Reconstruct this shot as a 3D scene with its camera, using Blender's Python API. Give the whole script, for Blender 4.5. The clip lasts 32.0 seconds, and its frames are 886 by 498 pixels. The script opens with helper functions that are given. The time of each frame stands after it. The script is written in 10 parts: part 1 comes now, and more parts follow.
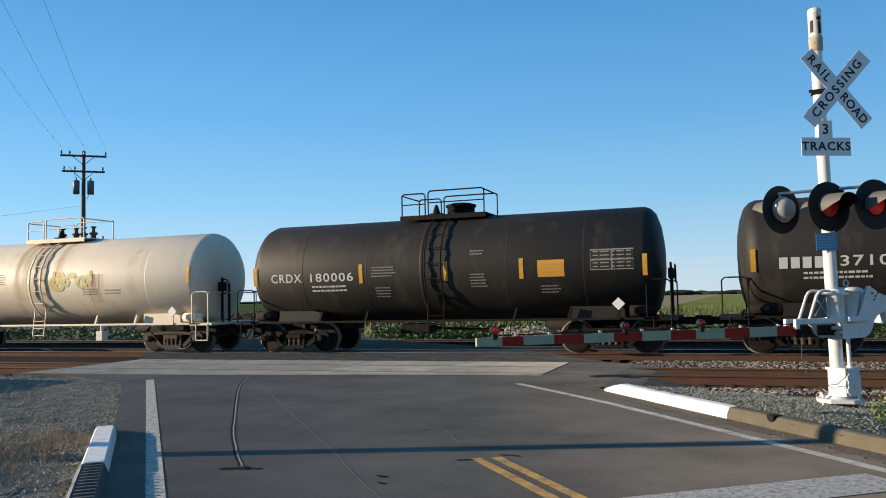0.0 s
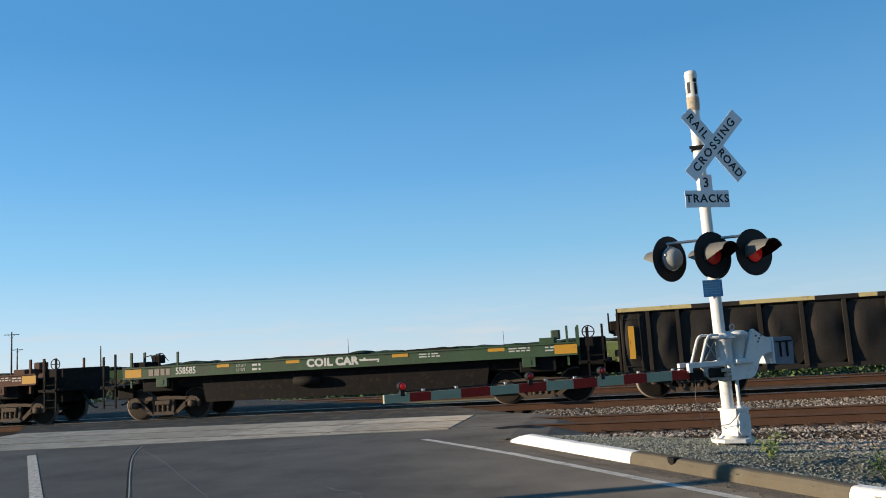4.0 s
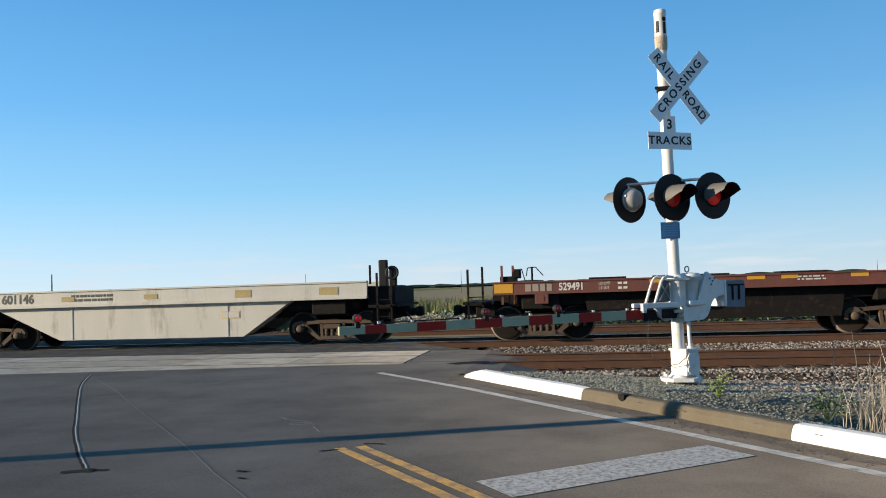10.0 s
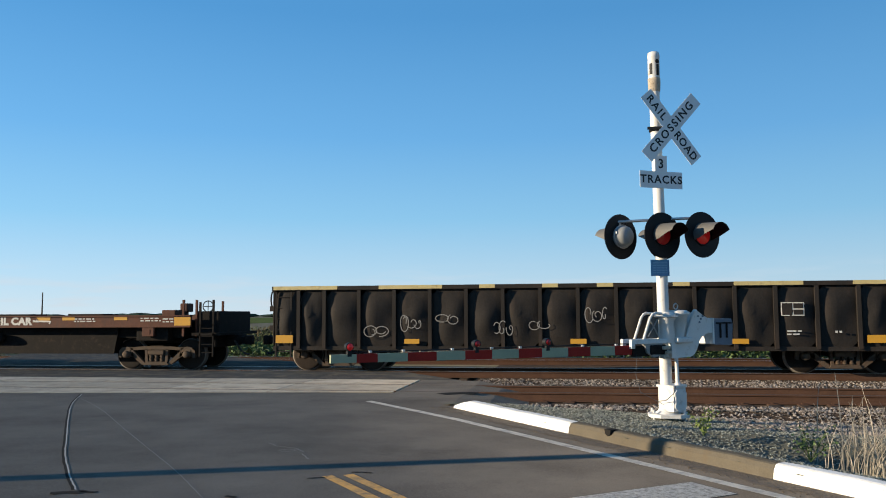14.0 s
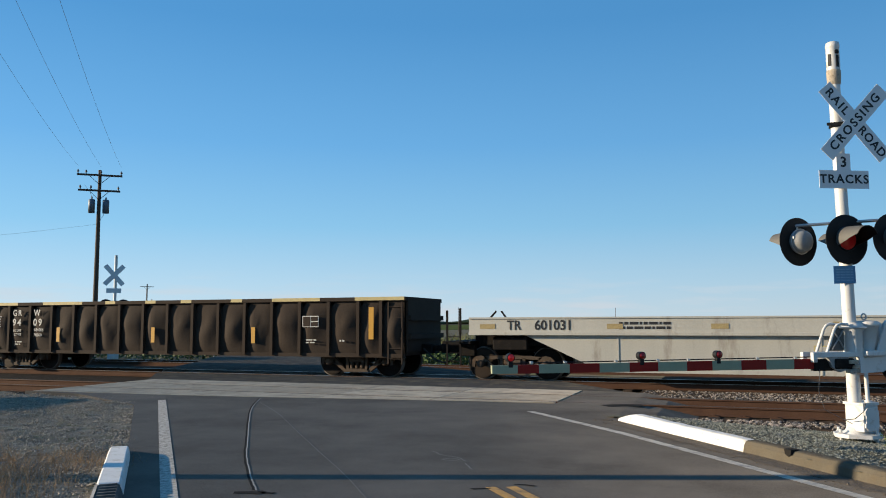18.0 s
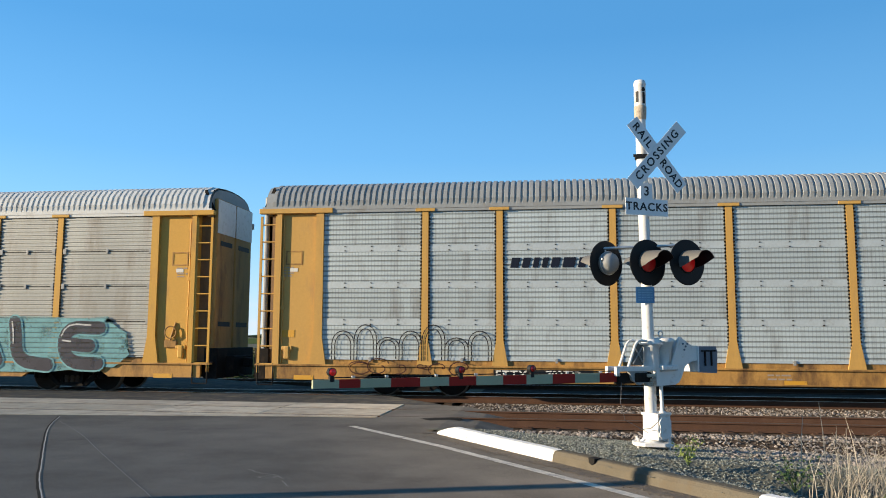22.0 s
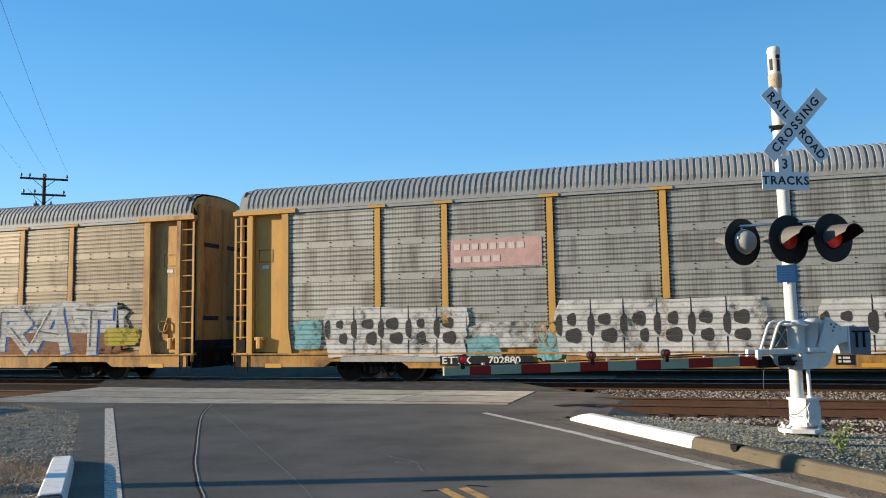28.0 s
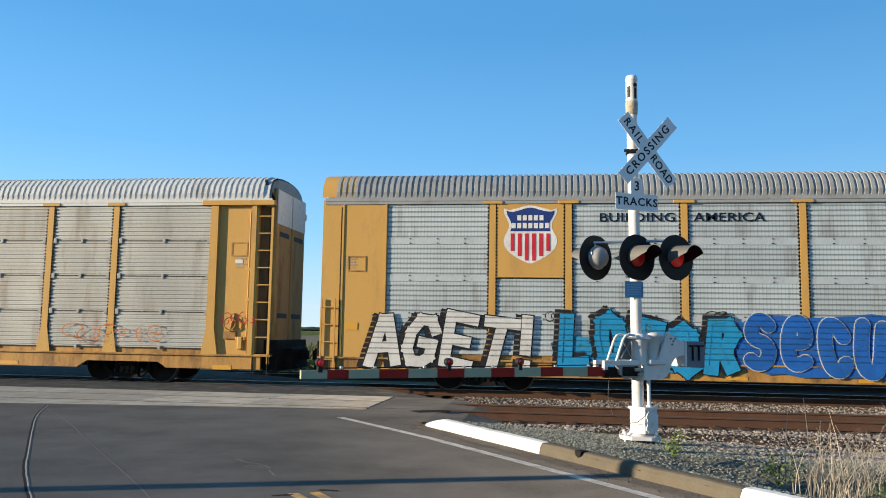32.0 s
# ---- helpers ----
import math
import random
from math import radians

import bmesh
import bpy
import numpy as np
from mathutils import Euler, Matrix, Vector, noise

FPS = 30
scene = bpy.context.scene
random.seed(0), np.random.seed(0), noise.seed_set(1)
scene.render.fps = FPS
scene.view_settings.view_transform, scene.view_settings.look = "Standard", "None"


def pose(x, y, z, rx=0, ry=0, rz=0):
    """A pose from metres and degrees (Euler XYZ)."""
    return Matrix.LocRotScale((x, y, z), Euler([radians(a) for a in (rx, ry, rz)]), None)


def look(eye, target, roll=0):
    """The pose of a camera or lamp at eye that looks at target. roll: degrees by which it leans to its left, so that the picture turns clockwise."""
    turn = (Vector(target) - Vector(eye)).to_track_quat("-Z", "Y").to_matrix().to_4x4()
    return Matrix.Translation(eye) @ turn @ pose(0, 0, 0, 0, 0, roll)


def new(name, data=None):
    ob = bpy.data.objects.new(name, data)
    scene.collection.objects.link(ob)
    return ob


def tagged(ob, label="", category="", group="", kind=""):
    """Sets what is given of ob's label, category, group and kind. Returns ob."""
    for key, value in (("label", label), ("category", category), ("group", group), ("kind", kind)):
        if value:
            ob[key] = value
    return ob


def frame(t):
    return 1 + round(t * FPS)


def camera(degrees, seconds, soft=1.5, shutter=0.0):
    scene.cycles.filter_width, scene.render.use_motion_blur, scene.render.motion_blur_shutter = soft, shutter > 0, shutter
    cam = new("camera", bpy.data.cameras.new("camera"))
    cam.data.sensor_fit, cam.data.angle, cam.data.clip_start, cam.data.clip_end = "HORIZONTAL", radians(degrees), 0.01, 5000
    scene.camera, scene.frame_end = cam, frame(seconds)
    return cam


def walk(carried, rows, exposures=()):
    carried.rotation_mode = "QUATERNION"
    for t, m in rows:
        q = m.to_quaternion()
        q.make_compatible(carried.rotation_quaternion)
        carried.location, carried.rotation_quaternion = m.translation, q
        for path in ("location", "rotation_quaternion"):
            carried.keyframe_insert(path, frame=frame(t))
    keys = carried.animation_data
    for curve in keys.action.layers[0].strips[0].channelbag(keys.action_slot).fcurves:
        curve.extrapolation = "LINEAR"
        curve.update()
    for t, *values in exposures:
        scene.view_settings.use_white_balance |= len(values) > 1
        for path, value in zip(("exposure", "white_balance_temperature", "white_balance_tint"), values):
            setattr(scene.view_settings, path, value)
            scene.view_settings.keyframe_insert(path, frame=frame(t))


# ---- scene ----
cam = camera(58.5, 32.0, 1.0)
PATH = [
    (0.0, (0.053, 0.049, 1.595), (-6.693, 18.836, 2.845), -1.24),
    (0.5, (-0.011, 0.041, 1.594), (-6.367, 18.943, 3.117), -2.87),
    (1.0, (0.005, -0.057, 1.587), (-5.691, 19.036, 3.319), -3.11),
    (1.5, (0.014, -0.061, 1.592), (-5.778, 18.973, 3.627), -3.26),
    (2.0, (0.019, -0.071, 1.587), (-5.891, 18.918, 3.698), -3.50),
    (2.5, (0.021, -0.076, 1.592), (-5.814, 18.918, 3.862), -3.68),
    (4.5, (-0.027, 0.005, 1.615), (-3.943, 19.455, 4.140), -3.25),
    (5.0, (-0.033, 0.007, 1.614), (-4.520, 19.356, 3.958), -3.32),
    (5.5, (-0.033, 0.003, 1.613), (-4.755, 19.310, 3.839), -3.39),
    (6.0, (-0.083, -0.005, 1.620), (-5.303, 19.182, 3.770), -3.16),
    (6.5, (-0.047, -0.018, 1.617), (-5.787, 19.016, 3.802), -2.98),
    (7.0, (-0.053, -0.010, 1.614), (-5.862, 18.996, 3.856), -2.71),
    (7.5, (-0.070, -0.005, 1.606), (-5.970, 18.985, 3.750), -2.34),
    (8.0, (-0.119, 0.009, 1.577), (-6.018, 19.015, 3.563), -2.07),
    (8.5, (-0.070, 0.013, 1.582), (-4.484, 19.426, 3.492), -1.24),
    (9.0, (-0.062, 0.035, 1.579), (-3.444, 19.654, 3.490), -0.90),
    (9.5, (-0.043, 0.051, 1.565), (-3.442, 19.691, 3.207), -1.21),
    (10.0, (-0.037, 0.126, 1.553), (-3.321, 19.832, 2.490), -1.84),
    (10.5, (-0.028, 0.080, 1.574), (-3.356, 19.793, 2.140), -2.20),
    (11.0, (-0.021, 0.055, 1.581), (-3.219, 19.782, 2.346), -2.02),
    (11.5, (-0.007, 0.033, 1.582), (-2.721, 19.817, 2.684), -1.80),
    (12.0, (-0.018, 0.023, 1.582), (-2.821, 19.787, 2.804), -1.01),
    (12.5, (0.007, -0.063, 1.588), (-2.876, 19.678, 2.989), -0.46),
    (13.0, (0.007, -0.068, 1.585), (-2.913, 19.662, 3.068), 0.07),
    (13.5, (-0.002, -0.054, 1.583), (-2.993, 19.658, 3.154), -0.04),
    (15.5, (0.024, 0.001, 1.604), (-4.228, 19.462, 3.390), -0.13),
    (16.0, (0.079, -0.003, 1.593), (-5.003, 19.267, 3.281), 0.85),
    (16.5, (-0.041, 0.058, 1.645), (-6.047, 19.097, 2.852), 1.22),
    (17.0, (-0.017, -0.030, 1.621), (-7.530, 18.442, 3.149), 1.02),
    (17.5, (-0.138, 0.036, 1.637), (-7.093, 18.704, 3.411), 0.02),
    (18.0, (-0.017, -0.004, 1.622), (-6.980, 18.652, 3.484), -0.19),
    (18.5, (0.003, -0.001, 1.623), (-5.634, 19.079, 3.672), 0.47),
    (19.0, (0.005, 0.014, 1.632), (-3.387, 19.604, 3.803), 0.62),
    (19.5, (0.021, 0.004, 1.630), (-2.530, 19.726, 3.760), 0.71),
    (20.0, (0.035, -0.049, 1.625), (-1.374, 19.792, 3.715), 0.29),
    (20.5, (0.034, -0.065, 1.637), (-2.527, 19.681, 3.511), -0.57),
    (21.0, (0.042, -0.082, 1.629), (-2.283, 19.654, 3.888), -0.74),
    (21.5, (0.027, -0.023, 1.627), (-2.164, 19.729, 3.875), -0.04),
    (22.0, (0.021, 0.010, 1.625), (-2.761, 19.691, 3.838), 0.29),
    (22.5, (0.016, 0.018, 1.621), (-3.995, 19.469, 3.983), 0.47),
    (23.0, (0.016, -0.004, 1.620), (-5.534, 19.075, 3.902), 1.24),
    (23.5, (0.020, -0.018, 1.631), (-5.330, 19.135, 3.769), 1.33),
    (24.0, (0.017, -0.009, 1.632), (-4.599, 19.348, 3.631), 1.22),
    (24.5, (0.013, -0.003, 1.625), (-4.470, 19.385, 3.621), 0.88),
    (25.0, (0.017, 0.001, 1.628), (-4.459, 19.391, 3.624), 0.41),
    (25.5, (0.017, 0.018, 1.623), (-4.822, 19.321, 3.622), -0.42),
    (27.5, (0.024, 0.018, 1.605), (-5.110, 19.247, 3.581), -0.39),
    (28.0, (0.029, 0.019, 1.607), (-5.865, 19.033, 3.540), -0.90),
    (28.5, (0.030, 0.023, 1.609), (-5.958, 19.021, 3.404), -0.98),
    (29.0, (0.030, 0.021, 1.595), (-5.916, 19.033, 3.389), -1.12),
    (29.5, (0.046, 0.013, 1.584), (-4.811, 19.326, 3.430), -0.82),
    (30.0, (0.060, 0.011, 1.593), (-3.772, 19.546, 3.517), -0.62),
    (30.5, (0.060, -0.009, 1.598), (-3.519, 19.567, 3.584), -0.90),
    (31.0, (0.050, 0.002, 1.625), (-2.857, 19.685, 3.656), -0.64),
    (31.5, (0.055, -0.003, 1.596), (-2.858, 19.670, 3.718), -0.06),
    (32.0, (0.066, -0.001, 1.597), (-2.541, 19.720, 3.667), 0.90),
]
walk(cam, [(t, look(eye, target, roll)) for t, eye, target, roll in PATH], [(0.0, 0.90), (1.2, 0.94), (2.0, 0.80), (5.0, 0.84), (6.0, 0.83), (8.0, 0.83), (10.0, 0.99), (12.0, 0.97), (13.0, 0.90), (16.0, 0.79), (17.0, 0.69), (17.8, 0.75), (19.5, 0.94), (21.0, 1.14), (25.0, 1.11), (28.0, 1.08), (30.0, 1.14), (32.0, 1.14)])

# ---- world and sun ----
SUN_DIR = Vector((-0.945, -0.327, 0.0)).normalized()
SUN_UP = radians(12.5)
world = bpy.data.worlds.new("world")
scene.world = world
world.use_nodes = True
wn = world.node_tree.nodes
sky = wn.new("ShaderNodeTexSky")
sky.sky_type = "NISHITA"
sky.sun_disc = False
sky.sun_elevation = SUN_UP
sky.sun_rotation = radians(251)
sky.air_density, sky.dust_density, sky.ozone_density = 1.0, 0.1, 3.0
wn["Background"].inputs["Strength"].default_value = 0.084
# a clear evening haze: pale at the horizon, deep blue overhead
co = wn.new("ShaderNodeTexCoord")
sep = wn.new("ShaderNodeSeparateXYZ")
haze = wn.new("ShaderNodeValToRGB")
stops = ((0.0, (0.56, 0.70, 0.80)), (0.05, (0.43, 0.65, 0.83)), (0.12, (0.255, 0.55, 0.82)), (0.22, (0.145, 0.42, 0.77)), (0.36, (0.080, 0.305, 0.635)), (1.0, (0.04, 0.16, 0.38)))
while len(haze.color_ramp.elements) < len(stops):
    haze.color_ramp.elements.new(0.5)
for el, (at, c) in zip(haze.color_ramp.elements, stops):
    el.position, el.color = at, (*[v * 7.0 for v in c], 1)
mixs = wn.new("ShaderNodeMix")
mixs.data_type = "RGBA"
mixs.inputs["Factor"].default_value = 0.93
wl = world.node_tree.links
wl.new(co.outputs["Generated"], sep.inputs[0])
wl.new(sep.outputs["Z"], haze.inputs["Fac"])
# brighter towards the low sun
glow = wn.new("ShaderNodeVectorMath")
glow.operation = "DOT_PRODUCT"
glow.inputs[1].default_value = (SUN_DIR.x * 0.18, SUN_DIR.y * 0.18, 0)
lift = wn.new("ShaderNodeMath")
lift.inputs[1].default_value = 1.005
tint = wn.new("ShaderNodeVectorMath")
tint.operation = "SCALE"
wl.new(co.outputs["Generated"], glow.inputs[0])
wl.new(glow.outputs["Value"], lift.inputs[0])
wl.new(haze.outputs["Color"], tint.inputs[0])
wl.new(lift.outputs[0], tint.inputs["Scale"])
wl.new(sky.outputs[0], mixs.inputs["A"])
# faint wisps of cloud low over the horizon
wm = wn.new("ShaderNodeMapping")
wm.inputs["Scale"].default_value = (5.0, 5.0, 42.0)
wisp = wn.new("ShaderNodeTexNoise")
wisp.inputs["Scale"].default_value, wisp.inputs["Detail"].default_value = 1.6, 5
wr = wn.new("ShaderNodeMapRange")
wr.inputs["From Min"].default_value, wr.inputs["From Max"].default_value, wr.inputs["To Max"].default_value = 0.50, 0.68, 0.8
wb = wn.new("ShaderNodeMapRange")
wb.inputs["From Min"].default_value, wb.inputs["From Max"].default_value, wb.inputs["To Min"].default_value, wb.inputs["To Max"].default_value = 0.015, 0.065, 1.0, 0.0
wf = wn.new("ShaderNodeMath")
wf.operation = "MULTIPLY"
wc = wn.new("ShaderNodeMix")
wc.data_type = "RGBA"
wc.inputs["B"].default_value = (4.3, 4.75, 5.3, 1)
wl.new(co.outputs["Generated"], wm.inputs["Vector"])
wl.new(wm.outputs[0], wisp.inputs["Vector"])
wl.new(wisp.outputs["Fac"], wr.inputs["Value"])
wl.new(sep.outputs["Z"], wb.inputs["Value"])
wl.new(wr.outputs[0], wf.inputs[0])
wl.new(wb.outputs[0], wf.inputs[1])
wl.new(wf.outputs[0], wc.inputs["Factor"])
wl.new(tint.outputs[0], wc.inputs["A"])
wl.new(wc.outputs["Result"], mixs.inputs["B"])
wl.new(mixs.outputs["Result"], wn["Background"].inputs["Color"])
sun = new("sun", bpy.data.lights.new("sun", "SUN"))
sun.data.energy, sun.data.angle, sun.data.color = 4.95, radians(0.5), (1.0, 0.825, 0.59)
sun.matrix_basis = look((0, 0, 0), (-SUN_DIR.x * math.cos(SUN_UP), -SUN_DIR.y * math.cos(SUN_UP), -math.sin(SUN_UP)))
sun.location = (-30, -10, 30)


# ---- materials ----
def mat(name, col, rough=0.6, metal=0.0, var=0.18, scale=2.0, fine=30.0, bump=0.15, streak=1.0, dirt=None, dirt_amount=0.0, emit=0.0, per=0.0, spec=0.5, grid=None, dusty=0.0):
    """Base colour with broad and fine variation, optional dirt colour, relief; streak > 1 pulls the broad pattern upright."""
    m = bpy.data.materials.new(name)
    m.use_nodes = True
    n, l = m.node_tree.nodes, m.node_tree.links
    b = n["Principled BSDF"]
    tc = n.new("ShaderNodeTexCoord")
    mp = n.new("ShaderNodeMapping")
    mp.inputs["Scale"].default_value = (1, 1, 1 / streak)
    l.new(tc.outputs["Object"], mp.inputs["Vector"])
    if per:
        oi = n.new("ShaderNodeObjectInfo")
        sc = n.new("ShaderNodeVectorMath")
        sc.operation = "SCALE"
        sc.inputs[0].default_value = (31, 17, 23)
        l.new(oi.outputs["Random"], sc.inputs["Scale"])
        l.new(sc.outputs[0], mp.inputs["Location"])
    big, small = n.new("ShaderNodeTexNoise"), n.new("ShaderNodeTexNoise")
    big.inputs["Scale"].default_value, big.inputs["Detail"].default_value, big.inputs["Roughness"].default_value = scale, 6, 0.6
    small.inputs["Scale"].default_value, small.inputs["Detail"].default_value = fine, 4
    l.new(mp.outputs[0], big.inputs["Vector"])
    l.new(tc.outputs["Object"], small.inputs["Vector"])
    val = n.new("ShaderNodeMath")
    val.operation = "MULTIPLY_ADD"
    val.inputs[1].default_value, val.inputs[2].default_value = 0.6, 0.0
    l.new(big.outputs["Fac"], val.inputs[0])
    add = n.new("ShaderNodeMath")
    add.operation = "MULTIPLY_ADD"
    add.inputs[1].default_value = 0.4
    l.new(small.outputs["Fac"], add.inputs[0])
    l.new(val.outputs[0], add.inputs[2])
    fac = add.outputs[0]
    if per:
        pr = n.new("ShaderNodeMath")
        pr.operation = "MULTIPLY_ADD"
        pr.inputs[1].default_value, pr.inputs[2].default_value = per, -per / 2
        l.new(oi.outputs["Random"], pr.inputs[0])
        pa = n.new("ShaderNodeMath")
        pa.operation = "ADD"
        l.new(fac, pa.inputs[0])
        l.new(pr.outputs[0], pa.inputs[1])
        fac = pa.outputs[0]
    ramp = n.new("ShaderNodeMapRange")
    ramp.inputs["From Min"].default_value, ramp.inputs["From Max"].default_value = 0.3, 0.7
    ramp.inputs["To Min"].default_value, ramp.inputs["To Max"].default_value = 1 - var, 1 + var
    l.new(fac, ramp.inputs["Value"])
    mul = n.new("ShaderNodeMix")
    mul.data_type, mul.blend_type = "RGBA", "MULTIPLY"
    mul.inputs["Factor"].default_value = 1.0
    mul.inputs["A"].default_value = (*col, 1)
    comb = n.new("ShaderNodeCombineColor")
    for k in range(3):
        l.new(ramp.outputs[0], comb.inputs[k])
    l.new(comb.outputs[0], mul.inputs["B"])
    out = mul.outputs["Result"]
    if dirt:
        dr = n.new("ShaderNodeMapRange")
        dr.inputs["From Min"].default_value, dr.inputs["From Max"].default_value = 0.62 - 0.35 * dirt_amount, 0.78 - 0.2 * dirt_amount
        dn = n.new("ShaderNodeTexNoise")
        dn.inputs["Scale"].default_value, dn.inputs["Detail"].default_value, dn.inputs["Roughness"].default_value = scale * 1.7, 8, 0.68
        l.new(mp.outputs[0], dn.inputs["Vector"])
        l.new(dn.outputs["Fac"], dr.inputs["Value"])
        mx = n.new("ShaderNodeMix")
        mx.data_type = "RGBA"
        l.new(dr.outputs[0], mx.inputs["Factor"])
        l.new(out, mx.inputs["A"])
        mx.inputs["B"].default_value = (*dirt, 1)
        out = mx.outputs["Result"]
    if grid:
        # punched sheet: shade of fine level slots and fainter upright creases multiplied into the colour
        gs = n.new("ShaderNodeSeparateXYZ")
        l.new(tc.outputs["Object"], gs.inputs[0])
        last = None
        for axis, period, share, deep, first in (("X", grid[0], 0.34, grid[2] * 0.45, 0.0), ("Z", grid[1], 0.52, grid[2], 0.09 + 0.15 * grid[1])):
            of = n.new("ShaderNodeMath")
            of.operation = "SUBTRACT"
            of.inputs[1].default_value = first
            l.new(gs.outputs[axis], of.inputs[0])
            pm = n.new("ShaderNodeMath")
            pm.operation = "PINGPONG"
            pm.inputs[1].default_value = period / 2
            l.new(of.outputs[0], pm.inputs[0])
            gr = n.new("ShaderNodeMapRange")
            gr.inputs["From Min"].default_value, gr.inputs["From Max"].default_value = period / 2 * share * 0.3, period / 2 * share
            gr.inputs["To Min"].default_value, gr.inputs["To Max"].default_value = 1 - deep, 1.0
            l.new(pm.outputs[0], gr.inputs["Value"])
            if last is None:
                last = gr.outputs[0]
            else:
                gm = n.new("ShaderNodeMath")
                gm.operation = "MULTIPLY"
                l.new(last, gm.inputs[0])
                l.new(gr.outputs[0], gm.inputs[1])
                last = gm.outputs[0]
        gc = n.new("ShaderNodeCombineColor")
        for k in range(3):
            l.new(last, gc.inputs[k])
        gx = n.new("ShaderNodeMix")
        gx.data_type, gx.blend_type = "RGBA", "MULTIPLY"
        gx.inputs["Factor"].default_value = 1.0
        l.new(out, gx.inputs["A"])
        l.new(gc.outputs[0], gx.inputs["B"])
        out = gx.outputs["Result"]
    l.new(out, b.inputs["Base Color"])
    b.inputs["Roughness"].default_value, b.inputs["Metallic"].default_value = rough, metal
    b.inputs["Specular IOR Level"].default_value = spec
    b.inputs["Diffuse Roughness"].default_value = dusty
    if bump:
        bp = n.new("ShaderNodeBump")
        bp.inputs["Strength"].default_value, bp.inputs["Distance"].default_value = bump, 0.02
        l.new(small.outputs["Fac"], bp.inputs["Height"])
        l.new(bp.outputs[0], b.inputs["Normal"])
    if emit:
        b.inputs["Emission Color"].default_value, b.inputs["Emission Strength"].default_value = (*col, 1), emit
    return m


def wheel_mat():
    """Dark rusty wheel with a worn bright rim, by the distance from the axle."""
    m = mat("wheel_steel", (0.01898, 0.01314, 0.00949), 0.75, 0.1, spec=0.2, var=0.5, scale=5, fine=25, bump=0.15, per=2.2)
    n, l = m.node_tree.nodes, m.node_tree.links
    tc, sc, ln, mr, mx = n.new("ShaderNodeTexCoord"), n.new("ShaderNodeVectorMath"), n.new("ShaderNodeVectorMath"), n.new("ShaderNodeMapRange"), n.new("ShaderNodeMix")
    sc.operation, ln.operation, mx.data_type = "MULTIPLY", "LENGTH", "RGBA"
    sc.inputs[1].default_value = (1, 0, 1)
    mr.inputs["From Min"].default_value, mr.inputs["From Max"].default_value = 0.428, 0.445
    mx.inputs["B"].default_value = (0.20, 0.175, 0.15, 1)
    b = n["Principled BSDF"]
    l.new(tc.outputs["Object"], sc.inputs[0])
    l.new(sc.outputs[0], ln.inputs[0])
    l.new(ln.outputs["Value"], mr.inputs["Value"])
    l.new(mr.outputs[0], mx.inputs["Factor"])
    l.new(b.inputs["Base Color"].links[0].from_socket, mx.inputs["A"])
    l.new(mx.outputs["Result"], b.inputs["Base Color"])
    return m


